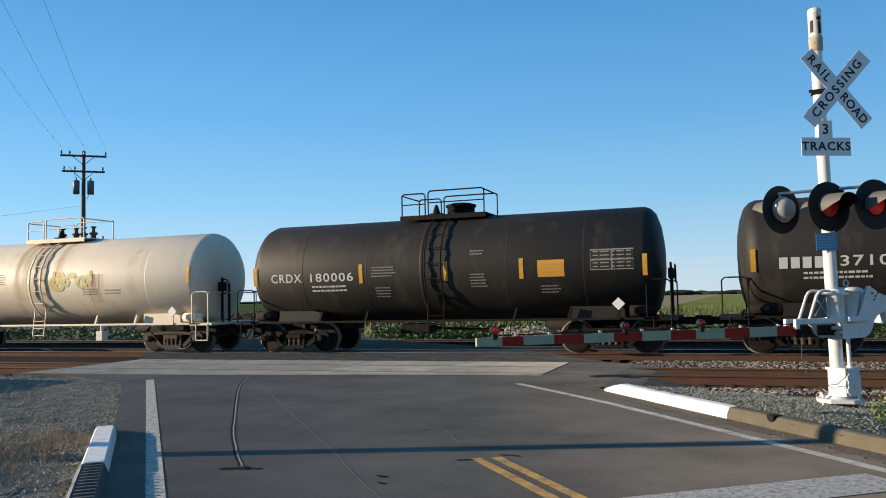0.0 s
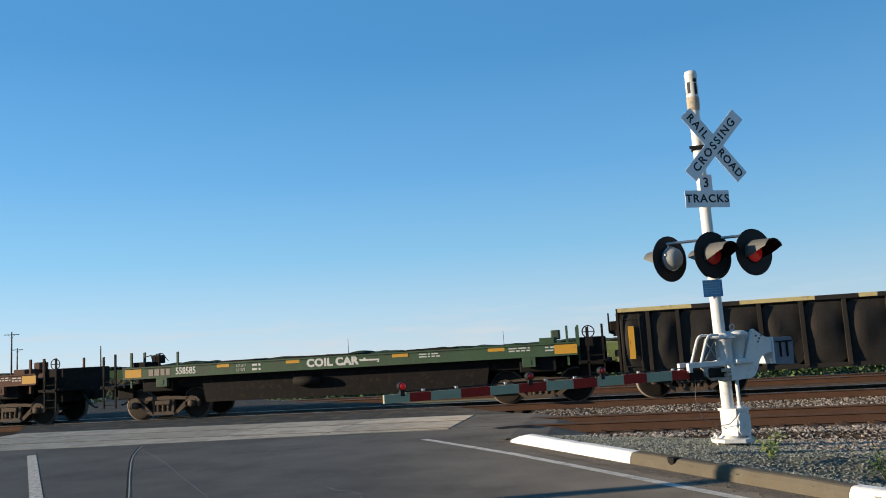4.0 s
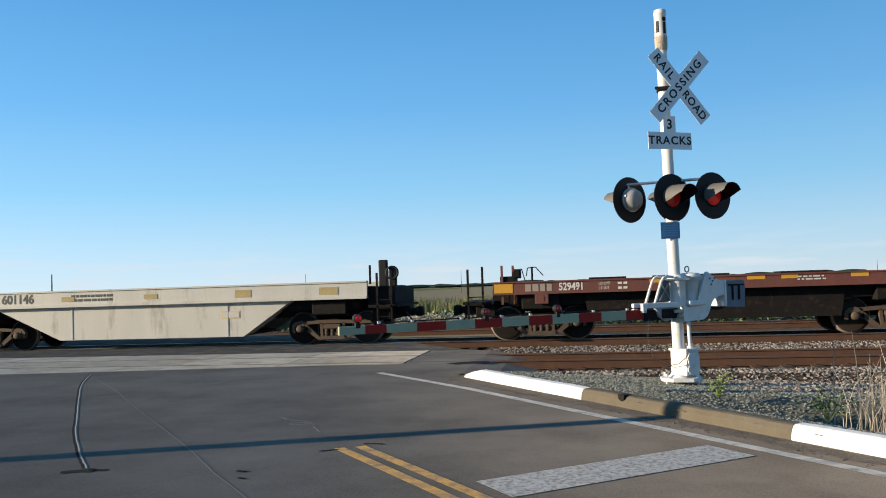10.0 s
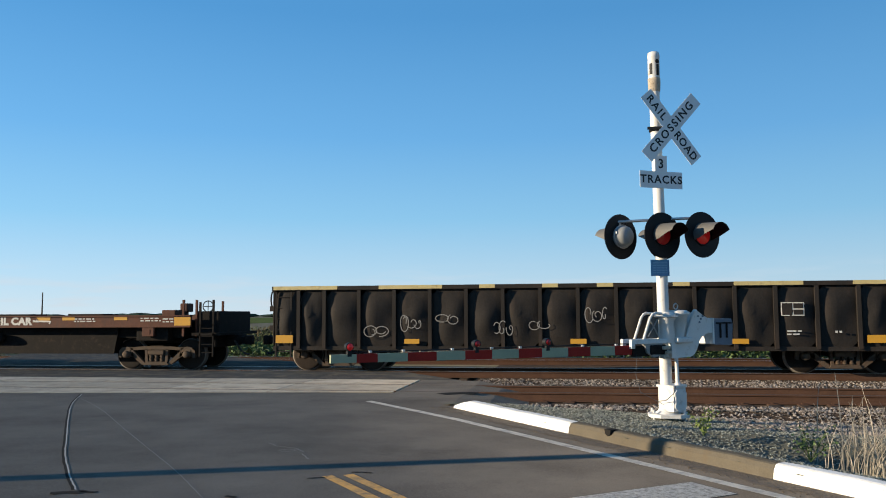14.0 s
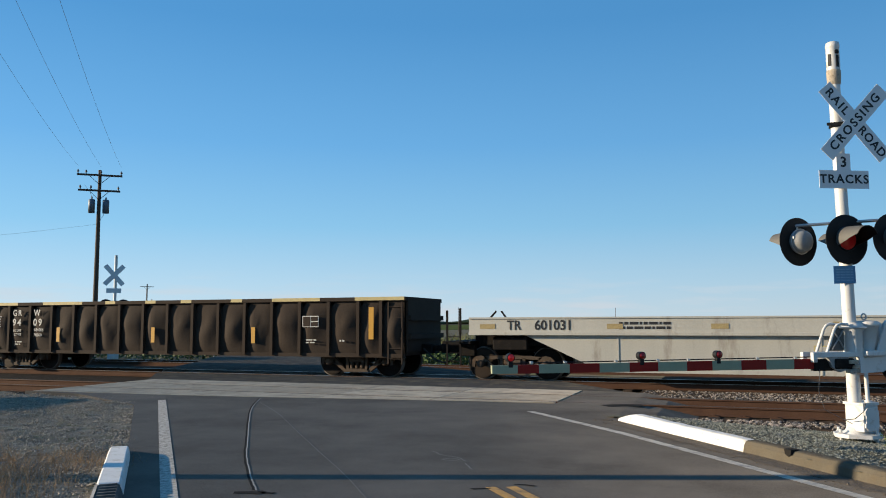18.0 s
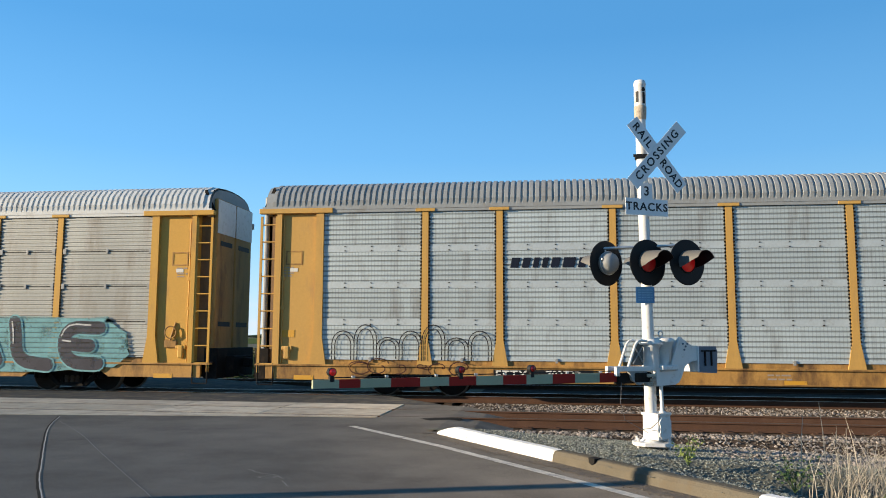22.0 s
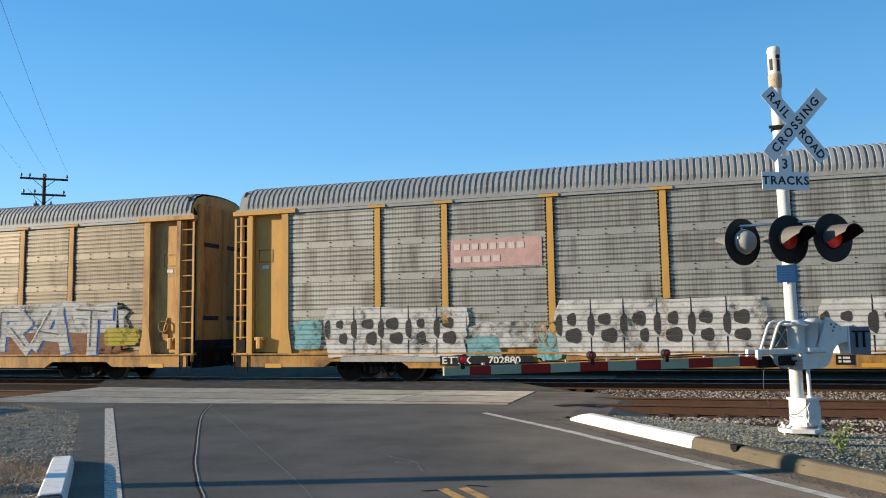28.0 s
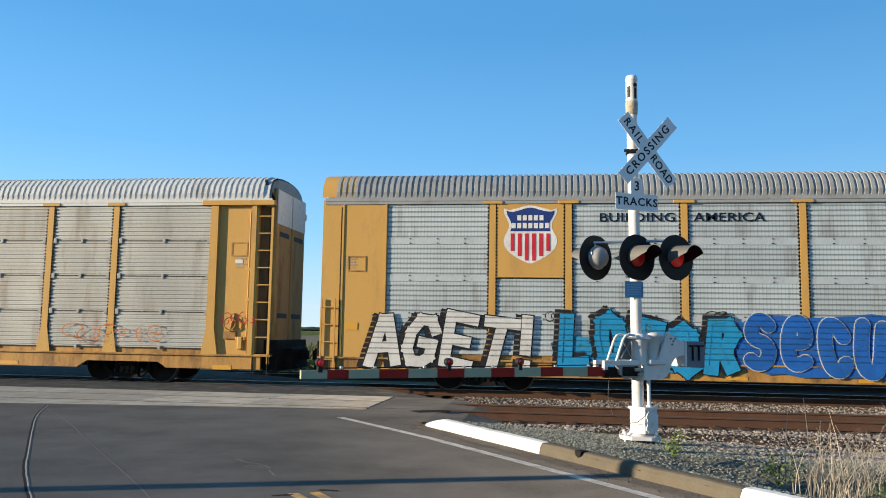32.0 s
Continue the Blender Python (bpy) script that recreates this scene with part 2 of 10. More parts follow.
RUST = (0.117, 0.047, 0.022)
M = {
    "ground": mat("ground_soil", (0.165, 0.1375, 0.0935), 0.95, spec=0.05, dusty=1.0, var=0.3, scale=0.35, fine=9, bump=0.6, dirt=(0.154, 0.165, 0.066), dirt_amount=0.3),
    "field": mat("crop_field", (0.1045, 0.1232, 0.044), 0.95, spec=0.0, dusty=1.0, var=0.4, scale=0.06, fine=2.5, bump=0.8),
    "asphalt": mat("asphalt", (0.116, 0.101, 0.0855), 0.9, dusty=1.0, var=0.6, scale=0.5, fine=75, bump=0.2, dirt=(0.1375, 0.121, 0.1023), dirt_amount=0.3, spec=0.12),
    "asphalt_old": mat("asphalt_old", (0.07293, 0.06692, 0.06006), 0.9, dusty=1.0, var=0.3, scale=1.2, fine=50, bump=0.5, dirt=(0.1716, 0.1373, 0.09438), dirt_amount=0.4, spec=0.06),
    "concrete": mat("concrete", (0.44, 0.4015, 0.341), 0.85, var=0.22, scale=1.5, fine=40, bump=0.3, dirt=(0.22, 0.187, 0.143), dirt_amount=0.35),
    "panel_concrete": mat("crossing_concrete", (0.47, 0.385, 0.285), 0.85, dusty=1.0, var=0.2, scale=1.2, fine=35, bump=0.25, dirt=(0.286, 0.2365, 0.1815), dirt_amount=0.42, per=0.25, spec=0.06),
    "kerb_concrete": mat("kerb_concrete", (0.105, 0.091, 0.068), 0.9, var=0.2, scale=3, fine=60, bump=0.4, dirt=(0.11, 0.088, 0.0605), dirt_amount=0.35, spec=0.06),
    "white_line": mat("white_road_paint", (0.50, 0.45, 0.37), 0.75, var=0.2, scale=3, fine=45, bump=0.3, dirt=(0.143, 0.1375, 0.132), dirt_amount=0.42),
    "white_worn": mat("worn_road_paint", (0.46, 0.425, 0.365), 0.8, var=0.25, scale=9, fine=60, bump=0.3, dirt=(0.0825, 0.0748, 0.066), dirt_amount=0.5),
    "stop_worn": mat("rubbed_stop_line_paint", (0.44, 0.405, 0.35), 0.8, var=0.3, scale=12, fine=60, bump=0.3, streak=0.25, dirt=(0.105, 0.093, 0.08), dirt_amount=0.5),
    "yellow_line": mat("yellow_road_paint", (0.572, 0.3025, 0.066), 0.75, var=0.2, scale=3, fine=40, bump=0.3, dirt=(0.11, 0.0935, 0.066), dirt_amount=0.5),
    "kerb_white": mat("kerb_white_paint", (0.66, 0.645, 0.61), 0.6, var=0.07, scale=4, fine=40, bump=0.2, dirt=(0.44, 0.4048, 0.3344), dirt_amount=0.25),
    "sealant_pale": mat("pale_sealant", (0.33, 0.308, 0.275), 0.6, var=0.3, scale=5, fine=30),
    "rubber_grey": mat("dark_grey_rubber", (0.0495, 0.0473, 0.044), 0.85, var=0.3, scale=5, fine=30, bump=0.4, dirt=(0.132, 0.1155, 0.0935), dirt_amount=0.3),
    "sealant": mat("crack_sealant", (0.1595, 0.143, 0.1265), 0.6, var=0.3, scale=5, fine=30),
    "tar": mat("tar", (0.0165, 0.0154, 0.0143), 0.95, var=0.3, scale=5, spec=0.1),
    "gravel": mat("gravel_bed", (0.1045, 0.1056, 0.0858), 0.95, dusty=1.0, var=0.45, scale=6, fine=28, bump=0.5, dirt=(0.132, 0.1045, 0.0715), dirt_amount=0.35, spec=0.06),
    "verge": mat("verge_soil", (0.245, 0.205, 0.155), 0.95, dusty=1.0, var=0.45, scale=1.4, fine=24, bump=1.0, dirt=(0.11, 0.11, 0.055), dirt_amount=0.35, spec=0.06),
    "stone_grey": mat("grey_stone", (0.1595, 0.165, 0.1375), 0.9, var=0.45, scale=9, fine=40, bump=0.2),
    "stone_brown": mat("brown_ballast", (0.1927, 0.164, 0.1394), 0.9, var=0.45, scale=9, fine=40, bump=0.4),
    "stone_verge": mat("verge_stone", (0.235, 0.20, 0.155), 0.9, var=0.45, scale=9, fine=40, bump=0.4),
    "ballast": mat("ballast_bed", (0.0528, 0.03872, 0.02904), 0.95, dusty=1.0, var=0.45, scale=5, fine=26, bump=1.0, spec=0.06),
    "rail_rust": mat("rail_rust", (0.085, 0.04675, 0.0306), 0.8, var=0.25, scale=2, fine=40, bump=0.3, dirt=(0.0765, 0.0425, 0.02975), dirt_amount=0.4, spec=0.06),
    "rail_head": mat("rail_head", (0.288, 0.27, 0.252), 0.32, 1.0, var=0.1, scale=2, bump=0.05),
    "rail_dull": mat("dull_rail_head", (0.075, 0.05, 0.037), 0.6, spec=0.3, var=0.2, scale=2, fine=40, bump=0.1),
    "tie": mat("wood_tie", (0.0605, 0.044, 0.033), 0.95, var=0.35, scale=4, fine=30, bump=0.6, spec=0.06),
    "dry_grass": mat("dry_grass", (0.28, 0.25, 0.20), 0.9, var=0.3, scale=6, bump=0),
    "brown_grass": mat("dead_brown_grass", (0.30, 0.20, 0.115), 0.9, spec=0.1, var=0.35, scale=6, bump=0),
    "leaf": mat("weed_leaf", (0.04675, 0.08075, 0.0187), 0.75, var=0.45, scale=3, fine=12, bump=0.2, per=0.2),
    "meadow": mat("meadow_weed", (0.135, 0.1395, 0.0558), 0.85, spec=0.1, var=0.3, scale=0.3, fine=4, bump=0),
    "scrub": mat("dull_scrub", (0.0765, 0.0648, 0.036), 0.9, spec=0.1, var=0.4, scale=3, fine=12, bump=0.1),
    "leaf_pale": mat("pale_weed_leaf", (0.136, 0.17, 0.02975), 0.75, var=0.35, scale=5, fine=12, bump=0.2),
    "tree_far": mat("far_trees", (0.028, 0.044, 0.028), 0.9, spec=0.05, var=0.3, scale=0.1, fine=0.6, bump=0.3),
    "white_paint": mat("white_steel_paint", (0.5548, 0.5475, 0.5256), 0.45, var=0.06, scale=4, fine=40, bump=0.06, dirt=(0.3358, 0.2774, 0.2044), dirt_amount=0.16),
    "grey_box": mat("blue_grey_casting", (0.0876, 0.1205, 0.1606), 0.55, 0.2, var=0.12, scale=5),
    "alu": mat("bare_aluminium", (0.4015, 0.4088, 0.4161), 0.38, 0.9, var=0.1, scale=5, bump=0.05),
    "housing": mat("grey_lamp_housing", (0.219, 0.219, 0.2117), 0.5, 0.0, var=0.12, scale=6, bump=0.05),
    "flaking": mat("flaking_beige_paint", (0.365, 0.3066, 0.2336), 0.8, var=0.3, scale=14, fine=40, bump=0.5, dirt=(0.146, 0.1095, 0.073), dirt_amount=0.35),
    "gutter": mat("gutter_dirt", (0.1155, 0.088, 0.0605), 0.95, var=0.4, scale=5, fine=40, bump=0.8, dirt=(0.066, 0.0572, 0.0495), dirt_amount=0.45),
    "visor": mat("dull_grey_visor", (0.09125, 0.0876, 0.0803), 0.65, 0.1, var=0.15, scale=5, bump=0.05),
    "sign_white": mat("reflective_sign_white", (0.6132, 0.6278, 0.6424), 0.45, var=0.04, scale=6, bump=0.02),
    "black": mat("black_paint", (0.0073, 0.0073, 0.00803), 0.6, spec=0.25, var=0.2, scale=4),
    "black_text": mat("black_lettering", (0.01095, 0.01095, 0.01314), 0.6, var=0.1),
    "blue_sign": mat("blue_sign", (0.0146, 0.0949, 0.2409), 0.5, var=0.06, scale=6, bump=0.02),
    "tag_yellow": mat("yellow_tag", (0.4818, 0.3942, 0.146), 0.6, var=0.3, scale=4, fine=25, bump=0),
    "chalk": mat("faint_chalk", (0.1898, 0.1825, 0.1679), 0.85, var=0.3, scale=8, fine=25, bump=0),
    "pale_text": mat("pale_lettering", (0.4526, 0.4526, 0.4234), 0.7, var=0.1, scale=8, bump=0),
    "white_text": mat("white_lettering", (0.5256, 0.511, 0.4672), 0.7, var=0.14, scale=6, fine=20, bump=0, dirt=(0.219, 0.1898, 0.1606), dirt_amount=0.2),
    "faded_text": mat("faded_lettering", (0.2482, 0.2044, 0.1679), 0.8, var=0.3, scale=8, fine=25, bump=0),
    "lens_lit": mat("red_lens_lit", (0.36, 0.010, 0.010), 0.25, var=0.02, emit=0.14, bump=0),
    "lens_fading": mat("red_lens_fading", (0.30, 0.010, 0.010), 0.25, var=0.02, emit=0.05, bump=0),
    "lens_bright": mat("red_lens_glowing", (0.6205, 0.0146, 0.0146), 0.25, var=0.02, emit=0.77, bump=0),
    "lens_dim": mat("red_lens_dim", (0.219, 0.0073, 0.0073), 0.18, var=0.05, emit=0, bump=0),
    "red_tape": mat("red_reflective", (0.2482, 0.0146, 0.01022), 0.6, spec=0.15, var=0.12, scale=5, bump=0.05),
    "grey_tape": mat("grey_reflective", (0.275, 0.30, 0.205), 0.6, spec=0.15, var=0.08, scale=5, bump=0.05),
    "wood_pole": mat("pole_wood", (0.06935, 0.04745, 0.03285), 0.9, var=0.3, scale=3, fine=30, bump=0.4, streak=6),
    "wire": mat("wire", (0.073, 0.073, 0.0803), 0.6, var=0.05, bump=0),
    "insulator": mat("insulator", (0.1606, 0.146, 0.1387), 0.3, var=0.1),
    "barrier": mat("barrier_concrete", (0.462, 0.429, 0.374), 0.85, var=0.2, scale=3, fine=40, bump=0.4, dirt=(0.22, 0.187, 0.143), dirt_amount=0.35),
    "rubber": mat("black_rubber", (0.0146, 0.0146, 0.01533), 0.7, var=0.2, scale=8),
    # wagons
    "tank_black": mat("tank_black", (0.01241, 0.01059, 0.00876), 0.62, spec=0.3, var=0.22, scale=0.8, fine=20, bump=0.05, streak=3, dirt=(0.04015, 0.03212, 0.02555), dirt_amount=0.24),
    "tank_white": mat("tank_white", (0.6278, 0.5329, 0.4088), 0.5, var=0.1, scale=0.9, fine=18, bump=0.04, streak=3, dirt=(0.4818, 0.365, 0.2336), dirt_amount=0.18),
    "tank_ivory": mat("tank_ivory", (0.584, 0.5256, 0.438), 0.5, var=0.08, scale=0.9, fine=18, bump=0.04, streak=4, dirt=(0.365, 0.3066, 0.2336), dirt_amount=0.2),
    "stain": mat("spill_stain", (0.365, 0.2117, 0.073), 0.7, var=0.3, scale=2, streak=5, bump=0, dirt=(0.4818, 0.4088, 0.3066), dirt_amount=0.5),
    "steel_dark": mat("sooty_steel", (0.00876, 0.0073, 0.00657), 0.8, spec=0.15, var=0.35, scale=3, fine=25, bump=0.2, dirt=(0.03285, 0.0219, 0.0146), dirt_amount=0.25),
    "truck_steel": mat("truck_steel", (0.06701, 0.04865, 0.03475), 0.8, spec=0.25, var=0.35, scale=4, fine=25, bump=0.25, dirt=(0.09432, 0.0546, 0.02978), dirt_amount=0.35),
    "truck_dark": mat("dark_truck_steel", (0.04015, 0.03139, 0.02555), 0.8, spec=0.25, var=0.4, scale=4, fine=25, bump=0.25, dirt=(0.0803, 0.0511, 0.03285), dirt_amount=0.35),
    "wheel": wheel_mat(),
    "coil_brown": mat("coil_brown", (0.0876, 0.03358, 0.01971), 0.75, spec=0.25, var=0.28, scale=1.6, fine=25, bump=0.12, streak=3, dirt=(0.0584, 0.03285, 0.02555), dirt_amount=0.4),
    "coil_red": mat("coil_red", (0.1095, 0.03358, 0.0219), 0.7, var=0.28, scale=1.6, fine=25, bump=0.12, streak=3, dirt=(0.0657, 0.0292, 0.0219), dirt_amount=0.3),
    "coil_green": mat("coil_green", (0.02555, 0.06205, 0.02555), 0.7, var=0.28, scale=1.6, fine=25, bump=0.12, streak=3, dirt=(0.0365, 0.0365, 0.02555), dirt_amount=0.35),
    "flat_grey": mat("flat_grey", (0.146, 0.1387, 0.1205), 0.7, var=0.22, scale=1.2, fine=25, bump=0.1, streak=4, dirt=RUST, dirt_amount=0.3),
    "flat_dark": mat("flat_dark_grey", (0.07154, 0.0657, 0.05329), 0.75, spec=0.25, var=0.25, scale=1.2, fine=25, bump=0.1, streak=3, dirt=(0.1241, 0.0657, 0.0365), dirt_amount=0.35),
    "flat_white": mat("flat_white", (0.4088, 0.3942, 0.3431), 0.6, var=0.12, scale=1.2, fine=25, bump=0.08, streak=4, dirt=(0.219, 0.1898, 0.1533), dirt_amount=0.22),
    "gon_black": mat("gondola_black", (0.02044, 0.01752, 0.01533), 0.8, spec=0.2, var=0.35, scale=1.3, fine=22, bump=0.25, streak=2.5, dirt=(0.0365, 0.02628, 0.02044), dirt_amount=0.33),
    "gon_brown": mat("gondola_brown", (0.03504, 0.02482, 0.01825), 0.85, spec=0.2, var=0.35, scale=1.3, fine=22, bump=0.25, streak=2.5, dirt=(0.0365, 0.02482, 0.01752), dirt_amount=0.38),
    "yellow": mat("safety_yellow", (0.4818, 0.2409, 0.0146), 0.6, var=0.1, scale=4, bump=0.05, dirt=(0.219, 0.1241, 0.0365), dirt_amount=0.15),
    "cream": mat("cream_marking", (0.4526, 0.365, 0.1606), 0.65, var=0.15, scale=4, bump=0.05, dirt=(0.1825, 0.1387, 0.073), dirt_amount=0.2),
    "rack_yellow": mat("rack_yellow", (0.455, 0.252, 0.048), 0.55, var=0.10, scale=0.9, fine=20, bump=0.04, streak=4, dirt=(0.292, 0.1606, 0.0584), dirt_amount=0.16, spec=0.22),
    "rack_tan": mat("rack_tan", (0.43, 0.25, 0.068), 0.55, var=0.10, scale=0.9, fine=20, bump=0.04, streak=4, dirt=(0.292, 0.1752, 0.073), dirt_amount=0.18, spec=0.22),
    "rack_worn": mat("worn_yellow", (0.43, 0.245, 0.08), 0.6, var=0.18, scale=0.9, fine=20, bump=0.05, streak=4, dirt=(0.17, 0.085, 0.036), dirt_amount=0.4, spec=0.22),
    "rack_sill": mat("grimy_yellow_sill", (0.365, 0.1971, 0.05475), 0.65, var=0.2, scale=1.1, fine=22, bump=0.05, streak=2.5, dirt=(0.0949, 0.0511, 0.02336), dirt_amount=0.55, spec=0.22),
    # end walls: real grime, plus a base colour darkened for their shaded side
    "rack_end": mat("grimy_shaded_yellow_end", (0.3796, 0.2044, 0.0584), 0.65, var=0.2, scale=0.9, fine=20, bump=0.05, streak=4, dirt=(0.0876, 0.04745, 0.0219), dirt_amount=0.42, spec=0.22),
    # yellow darkened in its base colour for the shade of the ladder recess
    "rack_back": mat("shaded_yellow_wall", (0.1752, 0.1022, 0.0438), 0.75, var=0.25, scale=0.9, fine=20, bump=0.05, streak=4, dirt=(0.0511, 0.03285, 0.02044), dirt_amount=0.5),
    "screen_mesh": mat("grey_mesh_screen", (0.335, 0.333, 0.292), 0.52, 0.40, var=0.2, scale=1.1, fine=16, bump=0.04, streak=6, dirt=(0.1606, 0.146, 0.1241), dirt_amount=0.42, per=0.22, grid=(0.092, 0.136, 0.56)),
    "joint_grey_mesh_screen": mat("grey_mesh_joint", (0.305, 0.304, 0.268), 0.52, 0.40, var=0.15, scale=1.1, fine=16, bump=0.04, dirt=(0.219, 0.2044, 0.1752), dirt_amount=0.3),
    "rack_grey": mat("rack_pale_grey", (0.3358, 0.3358, 0.3431), 0.55, var=0.12, scale=0.9, fine=20, bump=0.04, streak=4, dirt=(0.219, 0.1971, 0.1825), dirt_amount=0.25),
    "screen_grey": mat("galvanised_screen", (0.325, 0.328, 0.302), 0.62, 0.12, var=0.18, scale=1.1, fine=16, bump=0.06, streak=5, dirt=(0.2117, 0.1898, 0.1606), dirt_amount=0.3, per=0.22, grid=(5.0, 0.055, 0.22)),
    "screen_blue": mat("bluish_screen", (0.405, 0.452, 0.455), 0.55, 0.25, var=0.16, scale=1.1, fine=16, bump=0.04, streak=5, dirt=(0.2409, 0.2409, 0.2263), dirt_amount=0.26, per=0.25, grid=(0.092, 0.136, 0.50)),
    "joint_bluish_screen": mat("bluish_joint", (0.385, 0.42, 0.425), 0.55, 0.25, var=0.12, scale=1.1, fine=16, bump=0.04, dirt=(0.2628, 0.2628, 0.2482), dirt_amount=0.26),
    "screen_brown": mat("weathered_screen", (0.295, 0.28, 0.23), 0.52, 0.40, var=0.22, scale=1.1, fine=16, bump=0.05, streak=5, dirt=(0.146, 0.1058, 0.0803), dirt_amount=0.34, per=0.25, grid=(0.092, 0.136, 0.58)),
    "joint_weathered_screen": mat("weathered_joint", (0.265, 0.248, 0.205), 0.52, 0.40, var=0.2, scale=1.1, fine=16, bump=0.05, dirt=(0.1752, 0.1241, 0.09125), dirt_amount=0.4),
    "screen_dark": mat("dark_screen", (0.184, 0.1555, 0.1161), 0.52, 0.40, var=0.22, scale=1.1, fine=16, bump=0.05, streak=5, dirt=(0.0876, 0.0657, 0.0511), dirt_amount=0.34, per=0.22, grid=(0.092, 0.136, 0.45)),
    "joint_dark_screen": mat("dark_joint", (0.2044, 0.1759, 0.1351), 0.52, 0.40, var=0.2, scale=1.1, fine=16, bump=0.05, dirt=(0.1241, 0.09855, 0.073), dirt_amount=0.34),
    "rack_mark": mat("faded_red_mark", (0.219, 0.073, 0.0365), 0.7, var=0.3, scale=6, bump=0),
    "roof_pale": mat("pale_roof", (0.45, 0.458, 0.445), 0.6, 0.0, var=0.12, scale=0.8, fine=14, bump=0.05, dirt=(0.2555, 0.2336, 0.2044), dirt_amount=0.22),
    "roof_grey": mat("grey_roof", (0.222, 0.232, 0.232), 0.6, 0.0, var=0.14, scale=0.8, fine=14, bump=0.05, dirt=(0.1606, 0.146, 0.1241), dirt_amount=0.28),
}


def paint(name, r, g, b, rough=0.6):
    if name not in M:
        M[name] = mat(name, (r, g, b), max(rough, 0.7), var=0.28, scale=2, fine=25, bump=0.03, spec=0.12)
        if "spray" in name or "whitewash" in name:
            b_in = M[name].node_tree.nodes["Principled BSDF"].inputs["Alpha"]
            M[name].node_tree.links.new(ribbed_cover(M[name], 0.55), b_in)
    return M[name]


def ribbed_cover(m, amount):
    """Paint alpha on the ribbed screens: cut in each level groove to imitate its shade, full on the plain sill below
    them.
    """
    n, l = m.node_tree.nodes, m.node_tree.links
    ge, sx = n.new("ShaderNodeNewGeometry"), n.new("ShaderNodeSeparateXYZ")
    l.new(ge.outputs["Position"], sx.inputs[0])
    sh = n.new("ShaderNodeMath")
    sh.operation = "SUBTRACT"
    sh.inputs[1].default_value = 0.975
    l.new(sx.outputs["Z"], sh.inputs[0])
    pm = n.new("ShaderNodeMath")
    pm.operation = "PINGPONG"
    pm.inputs[1].default_value = 0.072
    l.new(sh.outputs[0], pm.inputs[0])
    gr = n.new("ShaderNodeMapRange")
    gr.inputs["From Min"].default_value, gr.inputs["From Max"].default_value = 0.012, 0.026
    gr.inputs["To Min"].default_value, gr.inputs["To Max"].default_value = 1 - amount, 1.0
    l.new(pm.outputs[0], gr.inputs["Value"])
    st = n.new("ShaderNodeMath")
    st.operation = "LESS_THAN"
    st.inputs[1].default_value = -0.04
    l.new(sh.outputs[0], st.inputs[0])
    mx = n.new("ShaderNodeMath")
    mx.operation = "MAXIMUM"
    l.new(gr.outputs[0], mx.inputs[0])
    l.new(st.outputs[0], mx.inputs[1])
    return mx.outputs[0]


def spray(name, r, g, b, cover=0.7):
    """Thin sprayed paint: patchy, the wall shows through in spots."""
    if name in M:
        return M[name]
    m = paint(name, r, g, b)
    n, l = m.node_tree.nodes, m.node_tree.links
    tc, no, mr = n.new("ShaderNodeTexCoord"), n.new("ShaderNodeTexNoise"), n.new("ShaderNodeMapRange")
    no.inputs["Scale"].default_value, no.inputs["Detail"].default_value, no.inputs["Roughness"].default_value = 2.2, 9, 0.72
    mr.inputs["From Min"].default_value, mr.inputs["From Max"].default_value = 0.72 - 0.5 * cover, 0.80 - 0.4 * cover
    l.new(tc.outputs["Object"], no.inputs["Vector"])
    l.new(no.outputs["Fac"], mr.inputs["Value"])
    mu = n.new("ShaderNodeMath")
    mu.operation = "MULTIPLY"
    l.new(mr.outputs[0], mu.inputs[0])
    l.new(ribbed_cover(m, 0.6), mu.inputs[1])
    l.new(mu.outputs[0], n["Principled BSDF"].inputs["Alpha"])
    return m


